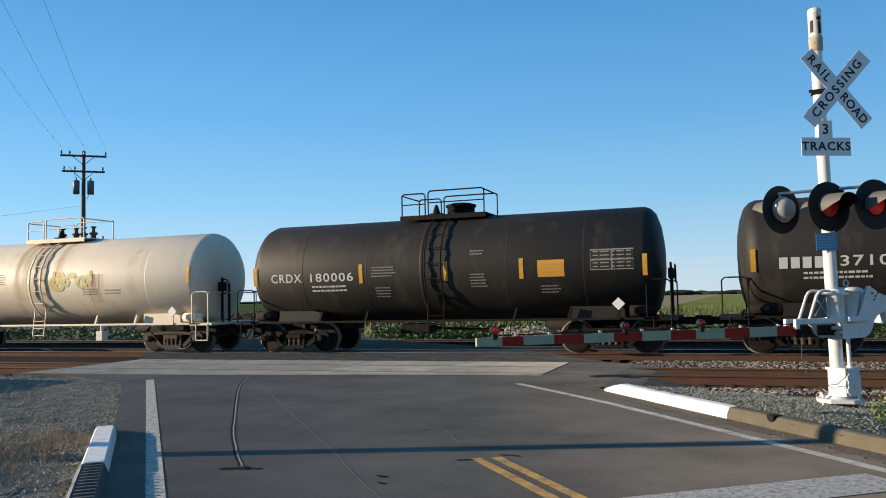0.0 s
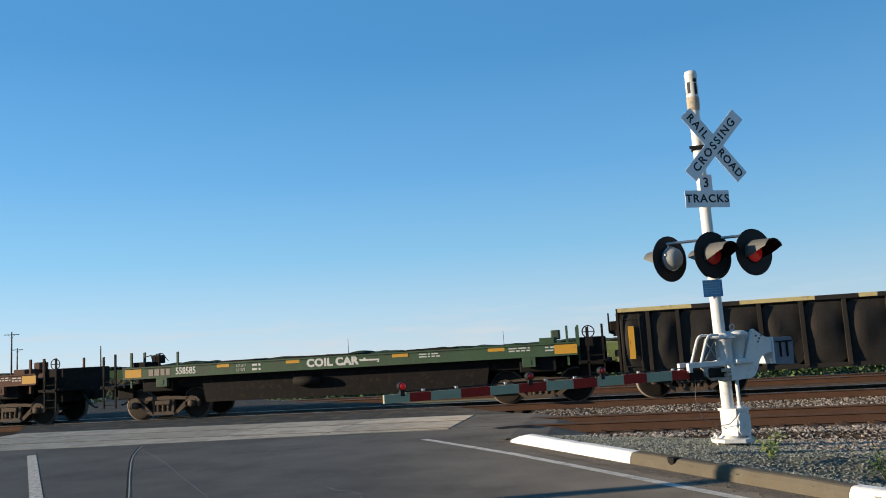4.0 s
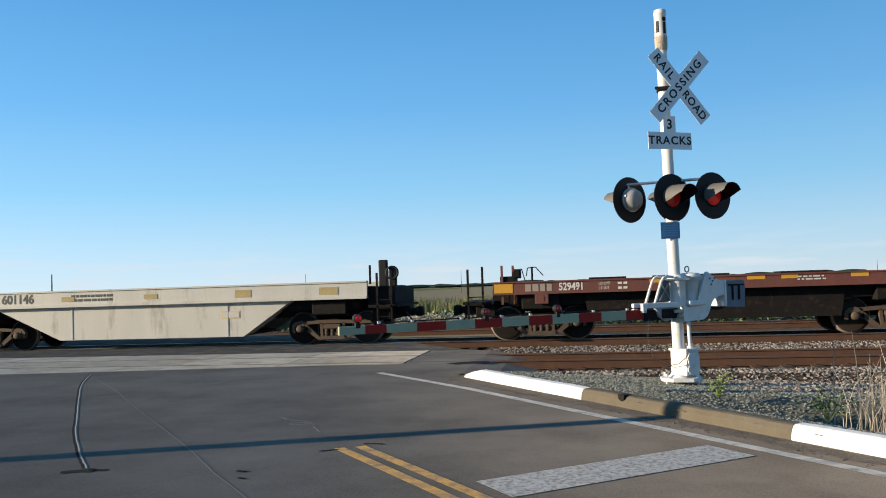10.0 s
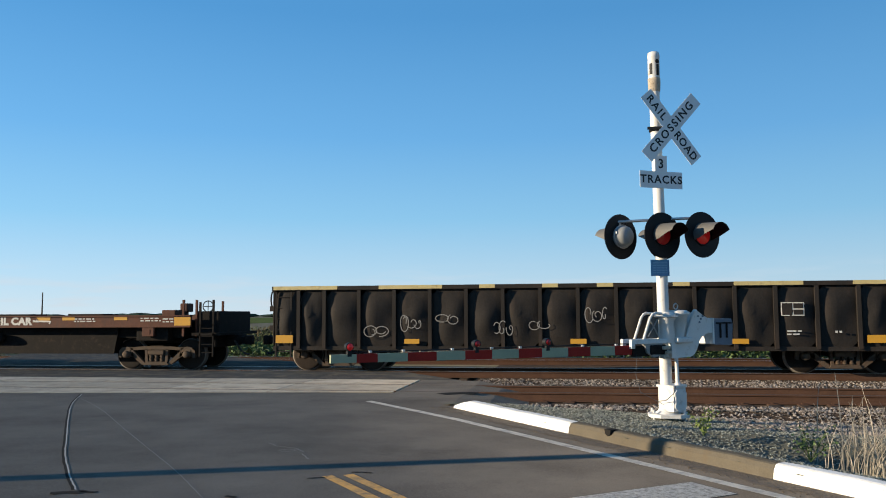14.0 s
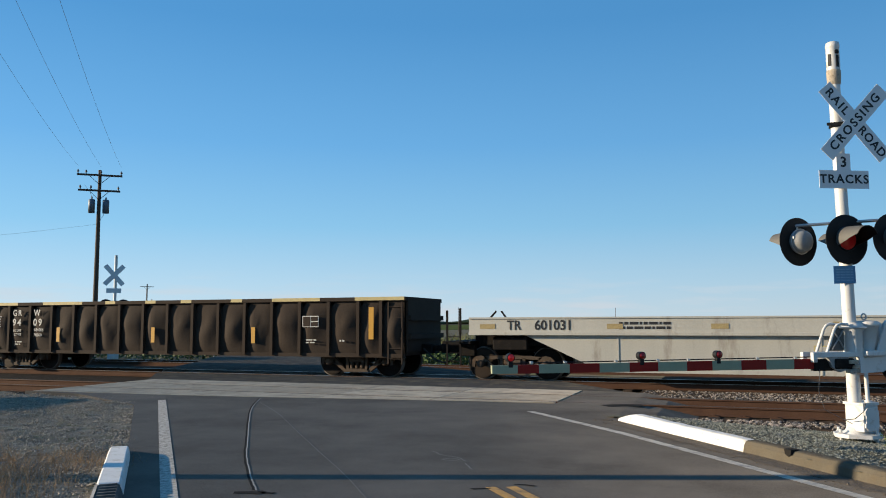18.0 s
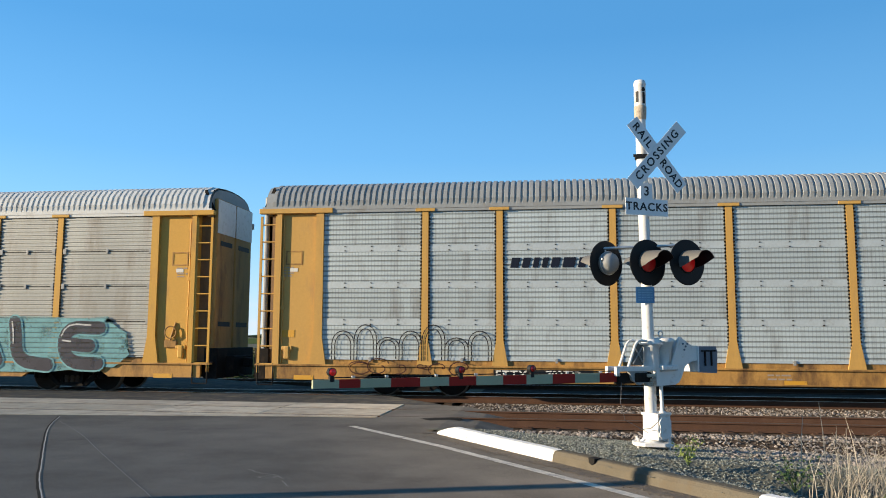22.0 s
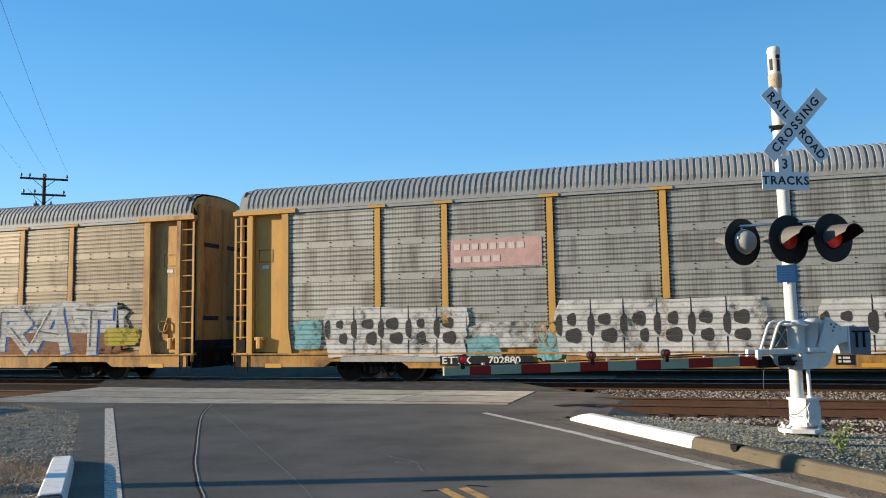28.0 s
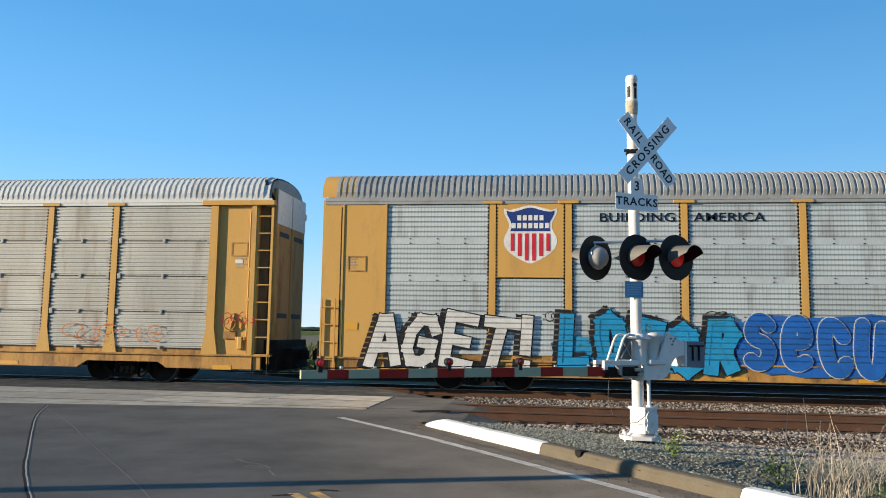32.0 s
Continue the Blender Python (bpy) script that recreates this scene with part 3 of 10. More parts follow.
def wash(name, r, g, b, cover):
    """Thin spilt stain: densest along its middle (local x within half a metre of nought), in upright runs."""
    if name in M:
        return M[name]
    m = paint(name, r, g, b, 0.7)
    n, l = m.node_tree.nodes, m.node_tree.links
    tc, mp, no, sx = n.new("ShaderNodeTexCoord"), n.new("ShaderNodeMapping"), n.new("ShaderNodeTexNoise"), n.new("ShaderNodeSeparateXYZ")
    mp.inputs["Scale"].default_value = (7.0, 0.5, 0.5)
    no.inputs["Scale"].default_value, no.inputs["Detail"].default_value, no.inputs["Roughness"].default_value = 1.3, 8, 0.65
    l.new(tc.outputs["Object"], mp.inputs["Vector"])
    l.new(mp.outputs[0], no.inputs["Vector"])
    l.new(tc.outputs["Object"], sx.inputs[0])
    ab, ed, pa, mu = (n.new("ShaderNodeMath") for _ in range(4))
    ab.operation = "ABSOLUTE"
    l.new(sx.outputs["X"], ab.inputs[0])
    ed.operation, ed.inputs[0].default_value = "SUBTRACT", 0.5
    l.new(ab.outputs[0], ed.inputs[1])
    ma = n.new("ShaderNodeMapRange")
    ma.inputs["From Min"].default_value, ma.inputs["From Max"].default_value, ma.inputs["To Max"].default_value = 0.36, 0.62, cover
    l.new(no.outputs["Fac"], ma.inputs["Value"])
    pa.operation, pa.inputs[1].default_value, pa.use_clamp = "MULTIPLY", 2.4, True
    l.new(ed.outputs[0], pa.inputs[0])
    mu.operation = "MULTIPLY"
    l.new(pa.outputs[0], mu.inputs[0])
    l.new(ma.outputs[0], mu.inputs[1])
    fade, mz = n.new("ShaderNodeMapRange"), n.new("ShaderNodeMath")
    fade.inputs["From Min"].default_value, fade.inputs["From Max"].default_value = 1.25, 2.5
    l.new(sx.outputs["Z"], fade.inputs["Value"])
    mz.operation = "MULTIPLY"
    l.new(mu.outputs[0], mz.inputs[0])
    l.new(fade.outputs[0], mz.inputs[1])
    l.new(mz.outputs[0], n["Principled BSDF"].inputs["Alpha"])
    return m


# ---- mesh building ----
class Mb:
    """Collects vertices and faces of one part."""

    def __init__(self):
        self.v, self.f, self.s = [], [], []

    def add(self, verts, faces, smooth=False):
        o = len(self.v)
        self.v += [tuple(p) for p in verts]
        self.f += [tuple(i + o for i in q) for q in faces]
        self.s += [smooth] * len(faces)
        return self

    def box(self, lo, hi, bevel=0.0):
        x0, y0, z0 = lo
        x1, y1, z1 = hi
        if not bevel:
            return self.add([(x0, y0, z0), (x1, y0, z0), (x1, y1, z0), (x0, y1, z0), (x0, y0, z1), (x1, y0, z1), (x1, y1, z1), (x0, y1, z1)],
                            [(3, 2, 1, 0), (4, 5, 6, 7), (0, 1, 5, 4), (1, 2, 6, 5), (2, 3, 7, 6), (3, 0, 4, 7)])
        bm = bmesh.new()
        bmesh.ops.create_cube(bm, size=1.0, matrix=Matrix.Translation(((x0 + x1) / 2, (y0 + y1) / 2, (z0 + z1) / 2)) @ Matrix.Diagonal((x1 - x0, y1 - y0, z1 - z0, 1)))
        bmesh.ops.bevel(bm, geom=bm.edges[:], offset=bevel, segments=2, profile=0.5, affect="EDGES", clamp_overlap=True)
        bm.verts.index_update()
        self.add([v.co for v in bm.verts], [[v.index for v in q.verts] for q in bm.faces])
        bm.free()
        return self

    def tube(self, p0, p1, r, r1=None, n=10, caps=True):
        p0, p1 = Vector(p0), Vector(p1)
        r1 = r if r1 is None else r1
        d = (p1 - p0).normalized()
        a = d.orthogonal().normalized()
        b = d.cross(a)
        ring = [(math.cos(2 * math.pi * k / n), math.sin(2 * math.pi * k / n)) for k in range(n)]
        vs = [p0 + (a * c + b * s) * r for c, s in ring] + [p1 + (a * c + b * s) * r1 for c, s in ring]
        self.add(vs, [(k, (k + 1) % n, n + (k + 1) % n, n + k) for k in range(n)], True)
        if caps:
            self.add(vs[:n], [tuple(range(n))[::-1]])
            self.add(vs[n:], [tuple(range(n))])
        return self

    def pipe(self, pts, r, n=8):
        for p, q in zip(pts, pts[1:]):
            self.tube(p, q, r, n=n)
        return self

    def prism(self, pts, y0, y1):
        """A polygon in x, z (counter-clockwise seen from -y), from y0 to y1."""
        n = len(pts)
        vs = [(x, y0, z) for x, z in pts] + [(x, y1, z) for x, z in pts]
        return self.add(vs, [tuple(range(n)), tuple(range(n, 2 * n))[::-1]] + [(k, n + k, n + (k + 1) % n, (k + 1) % n) for k in range(n)])

    def slab(self, pts, z0, z1):
        """A polygon in x, y (counter-clockwise from above), from z0 up to z1."""
        n = len(pts)
        vs = [(x, y, z0) for x, y in pts] + [(x, y, z1) for x, y in pts]
        return self.add(vs, [tuple(range(n))[::-1], tuple(range(n, 2 * n))] + [(k, (k + 1) % n, n + (k + 1) % n, n + k) for k in range(n)])

    def lathe(self, prof, axis="x", n=32, c=(0, 0, 0)):
        """Rings (position along the axis, radius) about an axis through c."""
        vs, fs = [], []
        for u, r in prof:
            for k in range(n):
                t = 2 * math.pi * k / n
                a, b = r * math.cos(t), r * math.sin(t)
                p = {"x": (u, a, b), "y": (b, u, a), "z": (a, b, u)}[axis]
                vs.append((p[0] + c[0], p[1] + c[1], p[2] + c[2]))
        for i in range(len(prof) - 1):
            fs += [(i * n + k, i * n + (k + 1) % n, (i + 1) * n + (k + 1) % n, (i + 1) * n + k) for k in range(n)]
        self.add(vs, fs, True)
        m = len(prof) - 1
        if prof[0][1] > 1e-4:
            self.add(vs[:n], [tuple(range(n))[::-1]])
        if prof[m][1] > 1e-4:
            self.add(vs[m * n:], [tuple(range(n))])
        return self

    def ring(self, c, axis, big, r, n=24, m=6):
        """A round hoop about an axis through c."""
        vs, fs = [], []
        for i in range(n):
            t = 2 * math.pi * i / n
            for k in range(m):
                p = 2 * math.pi * k / m
                u, q = r * math.sin(p), big + r * math.cos(p)
                a, b = q * math.cos(t), q * math.sin(t)
                v = {"x": (u, a, b), "y": (b, u, a), "z": (a, b, u)}[axis]
                vs.append((v[0] + c[0], v[1] + c[1], v[2] + c[2]))
                fs.append((i * m + k, i * m + (k + 1) % m, ((i + 1) % n) * m + (k + 1) % m, ((i + 1) % n) * m + k))
        return self.add(vs, fs, True)

    def loft(self, secs, closed=True, smooth=False):
        n = len(secs[0])
        fs = []
        for i in range(len(secs) - 1):
            for k in range(n if closed else n - 1):
                fs.append((i * n + k, i * n + (k + 1) % n, (i + 1) * n + (k + 1) % n, (i + 1) * n + k))
        self.add([p for s in secs for p in s], fs, smooth)
        if closed:
            self.add(secs[0], [tuple(range(n))[::-1]])
            self.add(secs[-1], [tuple(range(n))])
        return self

    def moved(self, m):
        self.v = [tuple(m @ Vector(p)) for p in self.v]
        return self

    def mesh(self, name):
        me = bpy.data.meshes.new(name)
        me.from_pydata(self.v, [], self.f)
        me.polygons.foreach_set("use_smooth", self.s)
        bm = bmesh.new()
        bm.from_mesh(me)
        bmesh.ops.recalc_face_normals(bm, faces=bm.faces[:])
        bm.to_mesh(me)
        bm.free()
        return me


CACHE = {}


def part(name, shape, material, parent=None, label="", at=None, key=None):
    """One mesh object under a thing or a part. shape: an Mb or a function that makes one; alike parts share a mesh by key."""
    if key is not None and key in CACHE:
        me = CACHE[key]
    else:
        mb = shape() if callable(shape) else shape
        me = mb.mesh(name)
        me.materials.append(None)
        if key is not None:
            CACHE[key] = me
    ob = new(name, me)
    ob.material_slots[0].link = "OBJECT"
    ob.material_slots[0].material = material
    if parent is not None:
        ob.parent = parent
    if at is not None:
        ob.matrix_basis = at
    if label:
        ob["label"] = label
    return ob


def thing(name, label, category, at=(0, 0, 0), group="", kind=""):
    ob = new(name)
    ob.empty_display_size = 0.2
    ob.matrix_basis = Matrix.Translation(at) if not isinstance(at, Matrix) else at
    return tagged(ob, label, category, group, kind)


def text_reach(body, size, bold, space):
    """How far a line of letters reaches to the right."""
    cu = bpy.data.curves.new("lettering", "FONT")
    cu.body, cu.size, cu.offset, cu.space_character = body, size * 1.38, bold, space
    tmp = bpy.data.objects.new("lettering", cu)
    me = bpy.data.meshes.new_from_object(tmp)
    reach = max(v.co.x for v in me.vertices)
    bpy.data.objects.remove(tmp)
    bpy.data.curves.remove(cu)
    bpy.data.meshes.remove(me)
    return reach


def lettering(body, size, material, parent, at, name="lettering", squeeze=1.0, align="LEFT", shear=0.0, bold=0.0, space=1.0, bend=0.0):
    """Flat raised letters in the built-in font, lying in local x, z and facing -y; bend is the radius of a drum that they follow."""
    if " " in body.strip() and align == "LEFT":
        # word by word, each an object of its own
        ob, done = None, ""
        for word in body.split(" "):
            if word:
                lead = text_reach(done + "H", size, bold, space) - text_reach("H", size, bold, space) if done else 0.0
                ob = lettering(word, size, material, parent, at @ Matrix.Translation((lead * squeeze, 0, 0)), name, squeeze, align, shear, bold, space, bend)
            done += word + " "
        return ob
    key = ("text", body, round(size, 3), squeeze, align, shear, bold, space, bend)
    if key not in CACHE:
        cu = bpy.data.curves.new("lettering", "FONT")
        cu.body, cu.size, cu.align_x, cu.align_y, cu.shear = body, size * 1.38, align, "CENTER", shear
        cu.extrude, cu.resolution_u, cu.offset, cu.space_character = 0.002, 3, bold, space
        tmp = bpy.data.objects.new("lettering", cu)
        me = bpy.data.meshes.new_from_object(tmp)
        bpy.data.objects.remove(tmp)
        bpy.data.curves.remove(cu)
        me.transform(pose(0, 0, 0, 90) @ Matrix.Diagonal((squeeze, 1, 1, 1)))
        for v in me.vertices if bend else ():
            a, q = v.co.z / bend, bend - v.co.y
            v.co.y, v.co.z = bend - q * math.cos(a), q * math.sin(a)
        if len(me.materials) == 0:
            me.materials.append(None)
        CACHE[key] = me
    ob = new(name, CACHE[key])
    ob.material_slots[0].link = "OBJECT"
    ob.material_slots[0].material = material
    ob.parent = parent
    ob.matrix_basis = at
    return ob


def bars(widths, h, gap, material, parent, at, name="lettering_bar"):
    """A row of plain upright bars in local x, z that face -y."""
    if h >= 0.15:
        # large marks: every bar an object of its own
        ob, x = None, 0.0
        for w in widths:
            ob = part(name, lambda: Mb().box((0, -0.002, -h / 2), (w, 0.002, h / 2)), material, parent, at=at @ Matrix.Translation((x, 0, 0)), key=("bar", round(w, 3), round(h, 3)))
            x += w + gap
        return ob
    key = ("bars", tuple(widths), h, gap)

    def make():
        mb, x = Mb(), 0.0
        for w in widths:
            mb.box((x, -0.002, -h / 2), (x + w, 0.002, h / 2))
            x += w + gap
        return mb
    ob = part(name, make, material, parent, at=at, key=key)
    return tagged(ob, kind="stuff")

# ---- the ground, road and tracks ----
NEAR_Y, MAIN_Y, FAR_Y = 17.08, 22.9, 29.4     # centre lines of the three tracks
GAUGE = 0.7175 + 0.035


def right_line(y):
    return -1.733 + (12.06 - y) * (0.746 if y < 12.06 else 0.843)


def left_line(y):
    return -11.72 + (14.03 - y) * 0.849


def kerb_line(y):
    return -1.951 + (13.445 - y) * 0.716


rng = random.Random(5)
ground = part("ground", Mb().box((-2500, -600, -0.9), (2500, 3800, -0.32)), M["ground"])
tagged(ground, "flat dry brown soil with sparse weeds", "ground", kind="structure")

road = part("road", Mb().slab([(kerb_line(-16) + 0.05, -16), (kerb_line(13.4) + 0.05, 13.4), (-2.2, 14.4), (-2.4, 15.9), (-5.0, 15.9), (-12.0, 15.1), (-16.6, 14.9), (-14.6, 14.6), (left_line(13) - 0.7, 13),
                               (left_line(8) - 0.6, 8), (left_line(-16) - 1.2, -16)], -0.28, -0.004), M["asphalt"])
tagged(road, "dark grey worn asphalt road up to the railway crossing", "road", kind="structure")
mid = part("road_between_tracks", Mb().slab([(-2.6, 19.14), (-4.6, 21.9), (-18.5, 21.9), (-16.5, 19.14)], -0.28, -0.004), M["asphalt_old"])
tagged(mid, "old brown-grey asphalt between the two tracks", "road", kind="structure")
core = part("road_in_track", Mb().slab([(-4.7, 22.28), (-5.7, 23.5), (-19.6, 23.5), (-18.6, 22.28)], -0.28, -0.006), M["asphalt_old"])
tagged(core, "old asphalt between the rails of the main track", "road", kind="structure")
beyond = part("road_beyond", Mb().slab([(-5.9, 23.8), (-12.2, 28.6), (-14.8, 30.6), (-19.5, 35.0), (-27.5, 40.5), (-48, 56), (-52, 52), (-27, 38), (-23, 30.2), (-22, 28.6), (-19.8, 23.8)], -0.28, -0.006), M["asphalt_old"])
tagged(beyond, "worn asphalt road leading away behind the tracks", "road", kind="structure")


def strip(name, pts, width, material, label, z1=0.001, wide_end=None):
    """A thin painted strip along a line of points on the road."""
    mb = Mb()
    left, right = [], []
    for i, p in enumerate(pts):
        a, b = pts[max(i - 1, 0)], pts[min(i + 1, len(pts) - 1)]
        d = Vector((b[0] - a[0], b[1] - a[1])).normalized()
        w = width if wide_end is None else width + (wide_end - width) * i / (len(pts) - 1)
        left.append((p[0] - d.y * w / 2, p[1] + d.x * w / 2))
        right.append((p[0] + d.y * w / 2, p[1] - d.x * w / 2))
    n = len(pts)
    vs = [(x, y, z1) for x, y in left] + [(x, y, z1) for x, y in right]
    fs = []
    for i in range(n - 1):
        fs.append((i, n + i, n + i + 1, i + 1))
    mb.add(vs, fs)
    return tagged(part(name, mb, material), label, "road marking", kind="structure")


def line_pts(fx, y0, y1, n=12):
    return [(fx(y0 + (y1 - y0) * i / n), y0 + (y1 - y0) * i / n) for i in range(n + 1)]


strip("edge_line", line_pts(right_line, 14.38, -14, 24), 0.14, M["white_line"], "thin worn white edge line")
strip("edge_line", line_pts(left_line, 13.95, -12), 0.16, M["white_worn"], "broad worn white edge line beside the barrier")
ydir = Vector((0.62, -0.785))
for off in (0.0, 0.185):
    p0 = Vector((-2.39 + off, 7.68 + off * 0.5))
    strip("centre_line", [tuple(p0 + ydir * k) for k in (0, 0.6, 1.4, 3, 6, 14, 24)], 0.11, M["yellow_line"], "worn double yellow centre line")
strip("stop_line", [(1.27, 7.62), (0.35, 6.96), (-0.72, 6.19)], 0.56, M["stop_worn"], "worn white stop line, paint rubbed off by tyres", z1=0.002)


def crack(pts, width, material, label, name="crack_seal", rough=0.004):
    """A narrow line that glides through the points with a slight tremble."""
    out = []
    r2 = random.Random(len(pts))
    for i in range(len(pts) - 1):
        p0, p1, p2, p3 = (Vector(pts[min(max(i + k, 0), len(pts) - 1)]) for k in (-1, 0, 1, 2))
        for k in range(8):
            u = k / 8
            q = 0.5 * (2 * p1 + (p2 - p0) * u + (2 * p0 - 5 * p1 + 4 * p2 - p3) * u * u + (3 * p1 - p0 - 3 * p2 + p3) * u ** 3)
            out.append((q.x + r2.uniform(-rough, rough), q.y + r2.uniform(-rough, rough)))
    out.append(pts[-1])
    return strip(name, out, width, material, label, z1=0.002)


curve = [(-9.85, 14.95), (-8.9, 13.22), (-7.72, 11.39), (-6.33, 9.30), (-5.72, 8.39), (-4.96, 7.36), (-4.5, 6.77)]
crack(curve, 0.014, M["sealant_pale"], "pale curved sealed joint across the asphalt")
# the joint's shadow edge, laid as a dark strip
crack([(x - 0.02, y - 0.014) for x, y in curve], 0.024, M["tar"], "dark painted shadow edge along the sealed joint")
crack([(-9.33, 14.16), (-7.86, 12.51), (-6.37, 10.64), (-4.96, 8.89), (-4.07, 7.79), (-3.42, 6.93), (-2.96, 6.34), (-1.1, 4.1)], 0.007, M["sealant"], "thin pale crack across the asphalt")
for pts, wd in (([(-4.64, 6.60), (-4.50, 6.67), (-4.36, 6.66)], 0.10), ([(-4.45, 6.75), (-4.34, 6.70), (-4.26, 6.71)], 0.06), ([(-2.55, 7.53), (-2.45, 7.59), (-2.37, 7.62)], 0.035), ([(-2.2, 7.88), (-2.1, 7.90), (-1.99, 7.87)], 0.04), ([(-3.02, 6.72), (-2.97, 6.69), (-2.93, 6.69)], 0.05), ([(-2.9, 6.47), (-2.86, 6.45), (-2.83, 6.44)], 0.04)):
    crack(pts, wd, M["tar"], "black tar patch on the asphalt", "tar_patch")
for pts in ([(-3.72, 9.54), (-3.5, 9.3), (-3.3, 9.22), (-3.08, 8.98)], [(-3.42, 9.02), (-3.33, 9.12), (-3.2, 9.08), (-3.28, 8.98), (-3.4, 9.0)], [(-3.05, 8.85), (-2.95, 8.66), (-2.88, 8.53)]):
    crack(pts, 0.012, M["sealant"], "pale scuff scratched into the asphalt", "scuff", 0.012)

strip("tar_patch", [(-2.55, 15.75), (-2.3, 15.95), (-2.05, 16.05), (-1.85, 16.02)], 0.42, M["tar"], "black patch at the deck's end", z1=0.001)
rg = random.Random(8)
gut = [(kerb_line(y) - 0.10 + rg.uniform(-0.07, 0.07), y) for y in [13.4 - 0.16 * k for k in range(92)]]
strip("gutter_dirt", gut, 0.36, M["gutter"], "brown dirt and dead leaves gathered along the kerb", z1=0.0025)

# the kerb, painted white at both ends
def kerb(y0, y1, name, material, label, z=0.15, nose=False):
    mb = Mb()
    secs = []
    n = 14
    r2 = random.Random(int(y0 * 10))
    s = Vector((0.813, 0.582))
    for i in range(n + 1):
        y = y0 + (y1 - y0) * i / n
        x = kerb_line(y)
        k = min(1.0, 0.35 + 0.65 * i / 1.5) if nose else 1.0
        jit = r2.uniform(-0.006, 0.006)
        w = [(-0.01, -0.25), (0.0, 0.0), (0.015, z * 0.62 * k), (0.045, z * 0.93 * k), (0.075, z * k), (0.165, z * k + 0.004), (0.19, z * k - 0.02), (0.195, -0.25)]
        secs.append([(x + s.x * u, y + s.y * u, h + (jit if h > 0 else 0)) for u, h in w])
    mb.loft(secs)
    return tagged(part(name, mb, material), label, "kerb", kind="structure")


kerb(13.47, 10.77, "kerb_white", M["kerb_white"], "raised kerb painted bright white", nose=True)
kerb(10.765, 8.075, "kerb_bare", M["kerb_concrete"], "bare tan concrete kerb, chipped", 0.147)
kerb(8.07, 5.0, "kerb_white", M["kerb_white"], "raised kerb painted bright white")
kerb(4.995, -12, "kerb_bare", M["kerb_concrete"], "bare tan concrete kerb")
# black wedge set on the kerb as the small shadow of a notch
chip = part("kerb_chip", Mb().prism([(-0.05, 0.10), (0.0, 0.075), (0.05, 0.10), (0.06, 0.158), (-0.06, 0.158)], -0.012, 0.10), M["tar"], at=Matrix.Translation((kerb_line(10.1) + 0.012, 10.1, 0)) @ pose(0, 0, 0, 0, 0, -54.4))
tagged(chip, "dark wedge standing for the shade in a kerb notch", "kerb", kind="structure")


def terrain(name, x0, x1, y0, y1, nx, ny, height, material, label, inside=lambda x, y: True):
    vs, idx, fs = [], {}, []
    for i in range(nx + 1):
        for j in range(ny + 1):
            x, y = x0 + (x1 - x0) * i / nx, y0 + (y1 - y0) * j / ny
            idx[i, j] = len(vs)
            vs.append((x, y, height(x, y)))
    for i in range(nx):
        for j in range(ny):
            cx, cy = x0 + (x1 - x0) * (i + 0.5) / nx, y0 + (y1 - y0) * (j + 0.5) / ny
            if inside(cx, cy):
                fs.append((idx[i, j], idx[i + 1, j], idx[i + 1, j + 1], idx[i, j + 1]))
    return tagged(part(name, Mb().add(vs, fs, True), material), label, "gravel", kind="structure")


def bank(x, y):
    """The gravel bank beside the kerb: level with it, falling to the ballast and to the right."""
    off = x - kerb_line(y)
    z = 0.10 - 0.10 * max(0.0, (y - 11.0)) / 3.5 - 0.05 * max(0.0, off - 1.0)
    if y < 10.6:
        z -= 0.17 * max(0.0, off - 0.5) * min(1.0, (10.6 - y) / 0.7)
    z += 0.02 * noise.noise((x * 1.3, y * 1.3, 0)) + 0.006 * noise.noise((x * 4, y * 4, 3))
    return max(z, -0.40) if y < 14.2 else max(z, -0.40) - 0.16 * min(1.0, (y - 14.2) / 0.8)


terrain("gravel_bank", -2.2, 14, -2, 15.0, 80, 85, bank, M["gravel"], "grey-green gravel bank beside the kerb", lambda x, y: x > kerb_line(y) + 0.12)
terrain("gravel_verge", -44, 16.0, -14, 15.0, 200, 100,
        lambda x, y: -0.04 + 0.07 * noise.noise((x * 0.8, y * 0.8, 7)) + 0.035 * noise.noise((x * 3, y * 3, 1)) - 0.06 * max(0, left_line(y) - 3.5 - x) / 6,
        M["verge"], "brown gravel verge with dry grass", lambda x, y: x < left_line(y) - 0.55 and not (y > 14.4 and x > -17))


def track(y, name, label, spans, z=0.0, head="rail_head"):
    tr = thing(name, label, "railway track", (0, y, z), kind="structure")
    for side in (-1, 1):
        prof = [(-0.075, -0.178), (0.075, -0.178), (0.075, -0.165), (0.012, -0.135), (0.012, -0.04), (0.036, -0.03), (0.036, -0.006), (-0.036, -0.006), (-0.036, -0.03), (-0.012, -0.04), (-0.012, -0.135), (-0.075, -0.165)]
        rail = Mb().loft([[(x, side * GAUGE + u, h) for u, h in prof] for x in (-830, -60, 60, 830)])
        r = part("rail", rail, M["rail_rust"], tr, "rusty brown steel rail")
        part("rail_head", Mb().box((-830, side * GAUGE - 0.034, -0.0055), (830, side * GAUGE + 0.034, 0.0), 0), M[head], r, "running surface")
    return tr


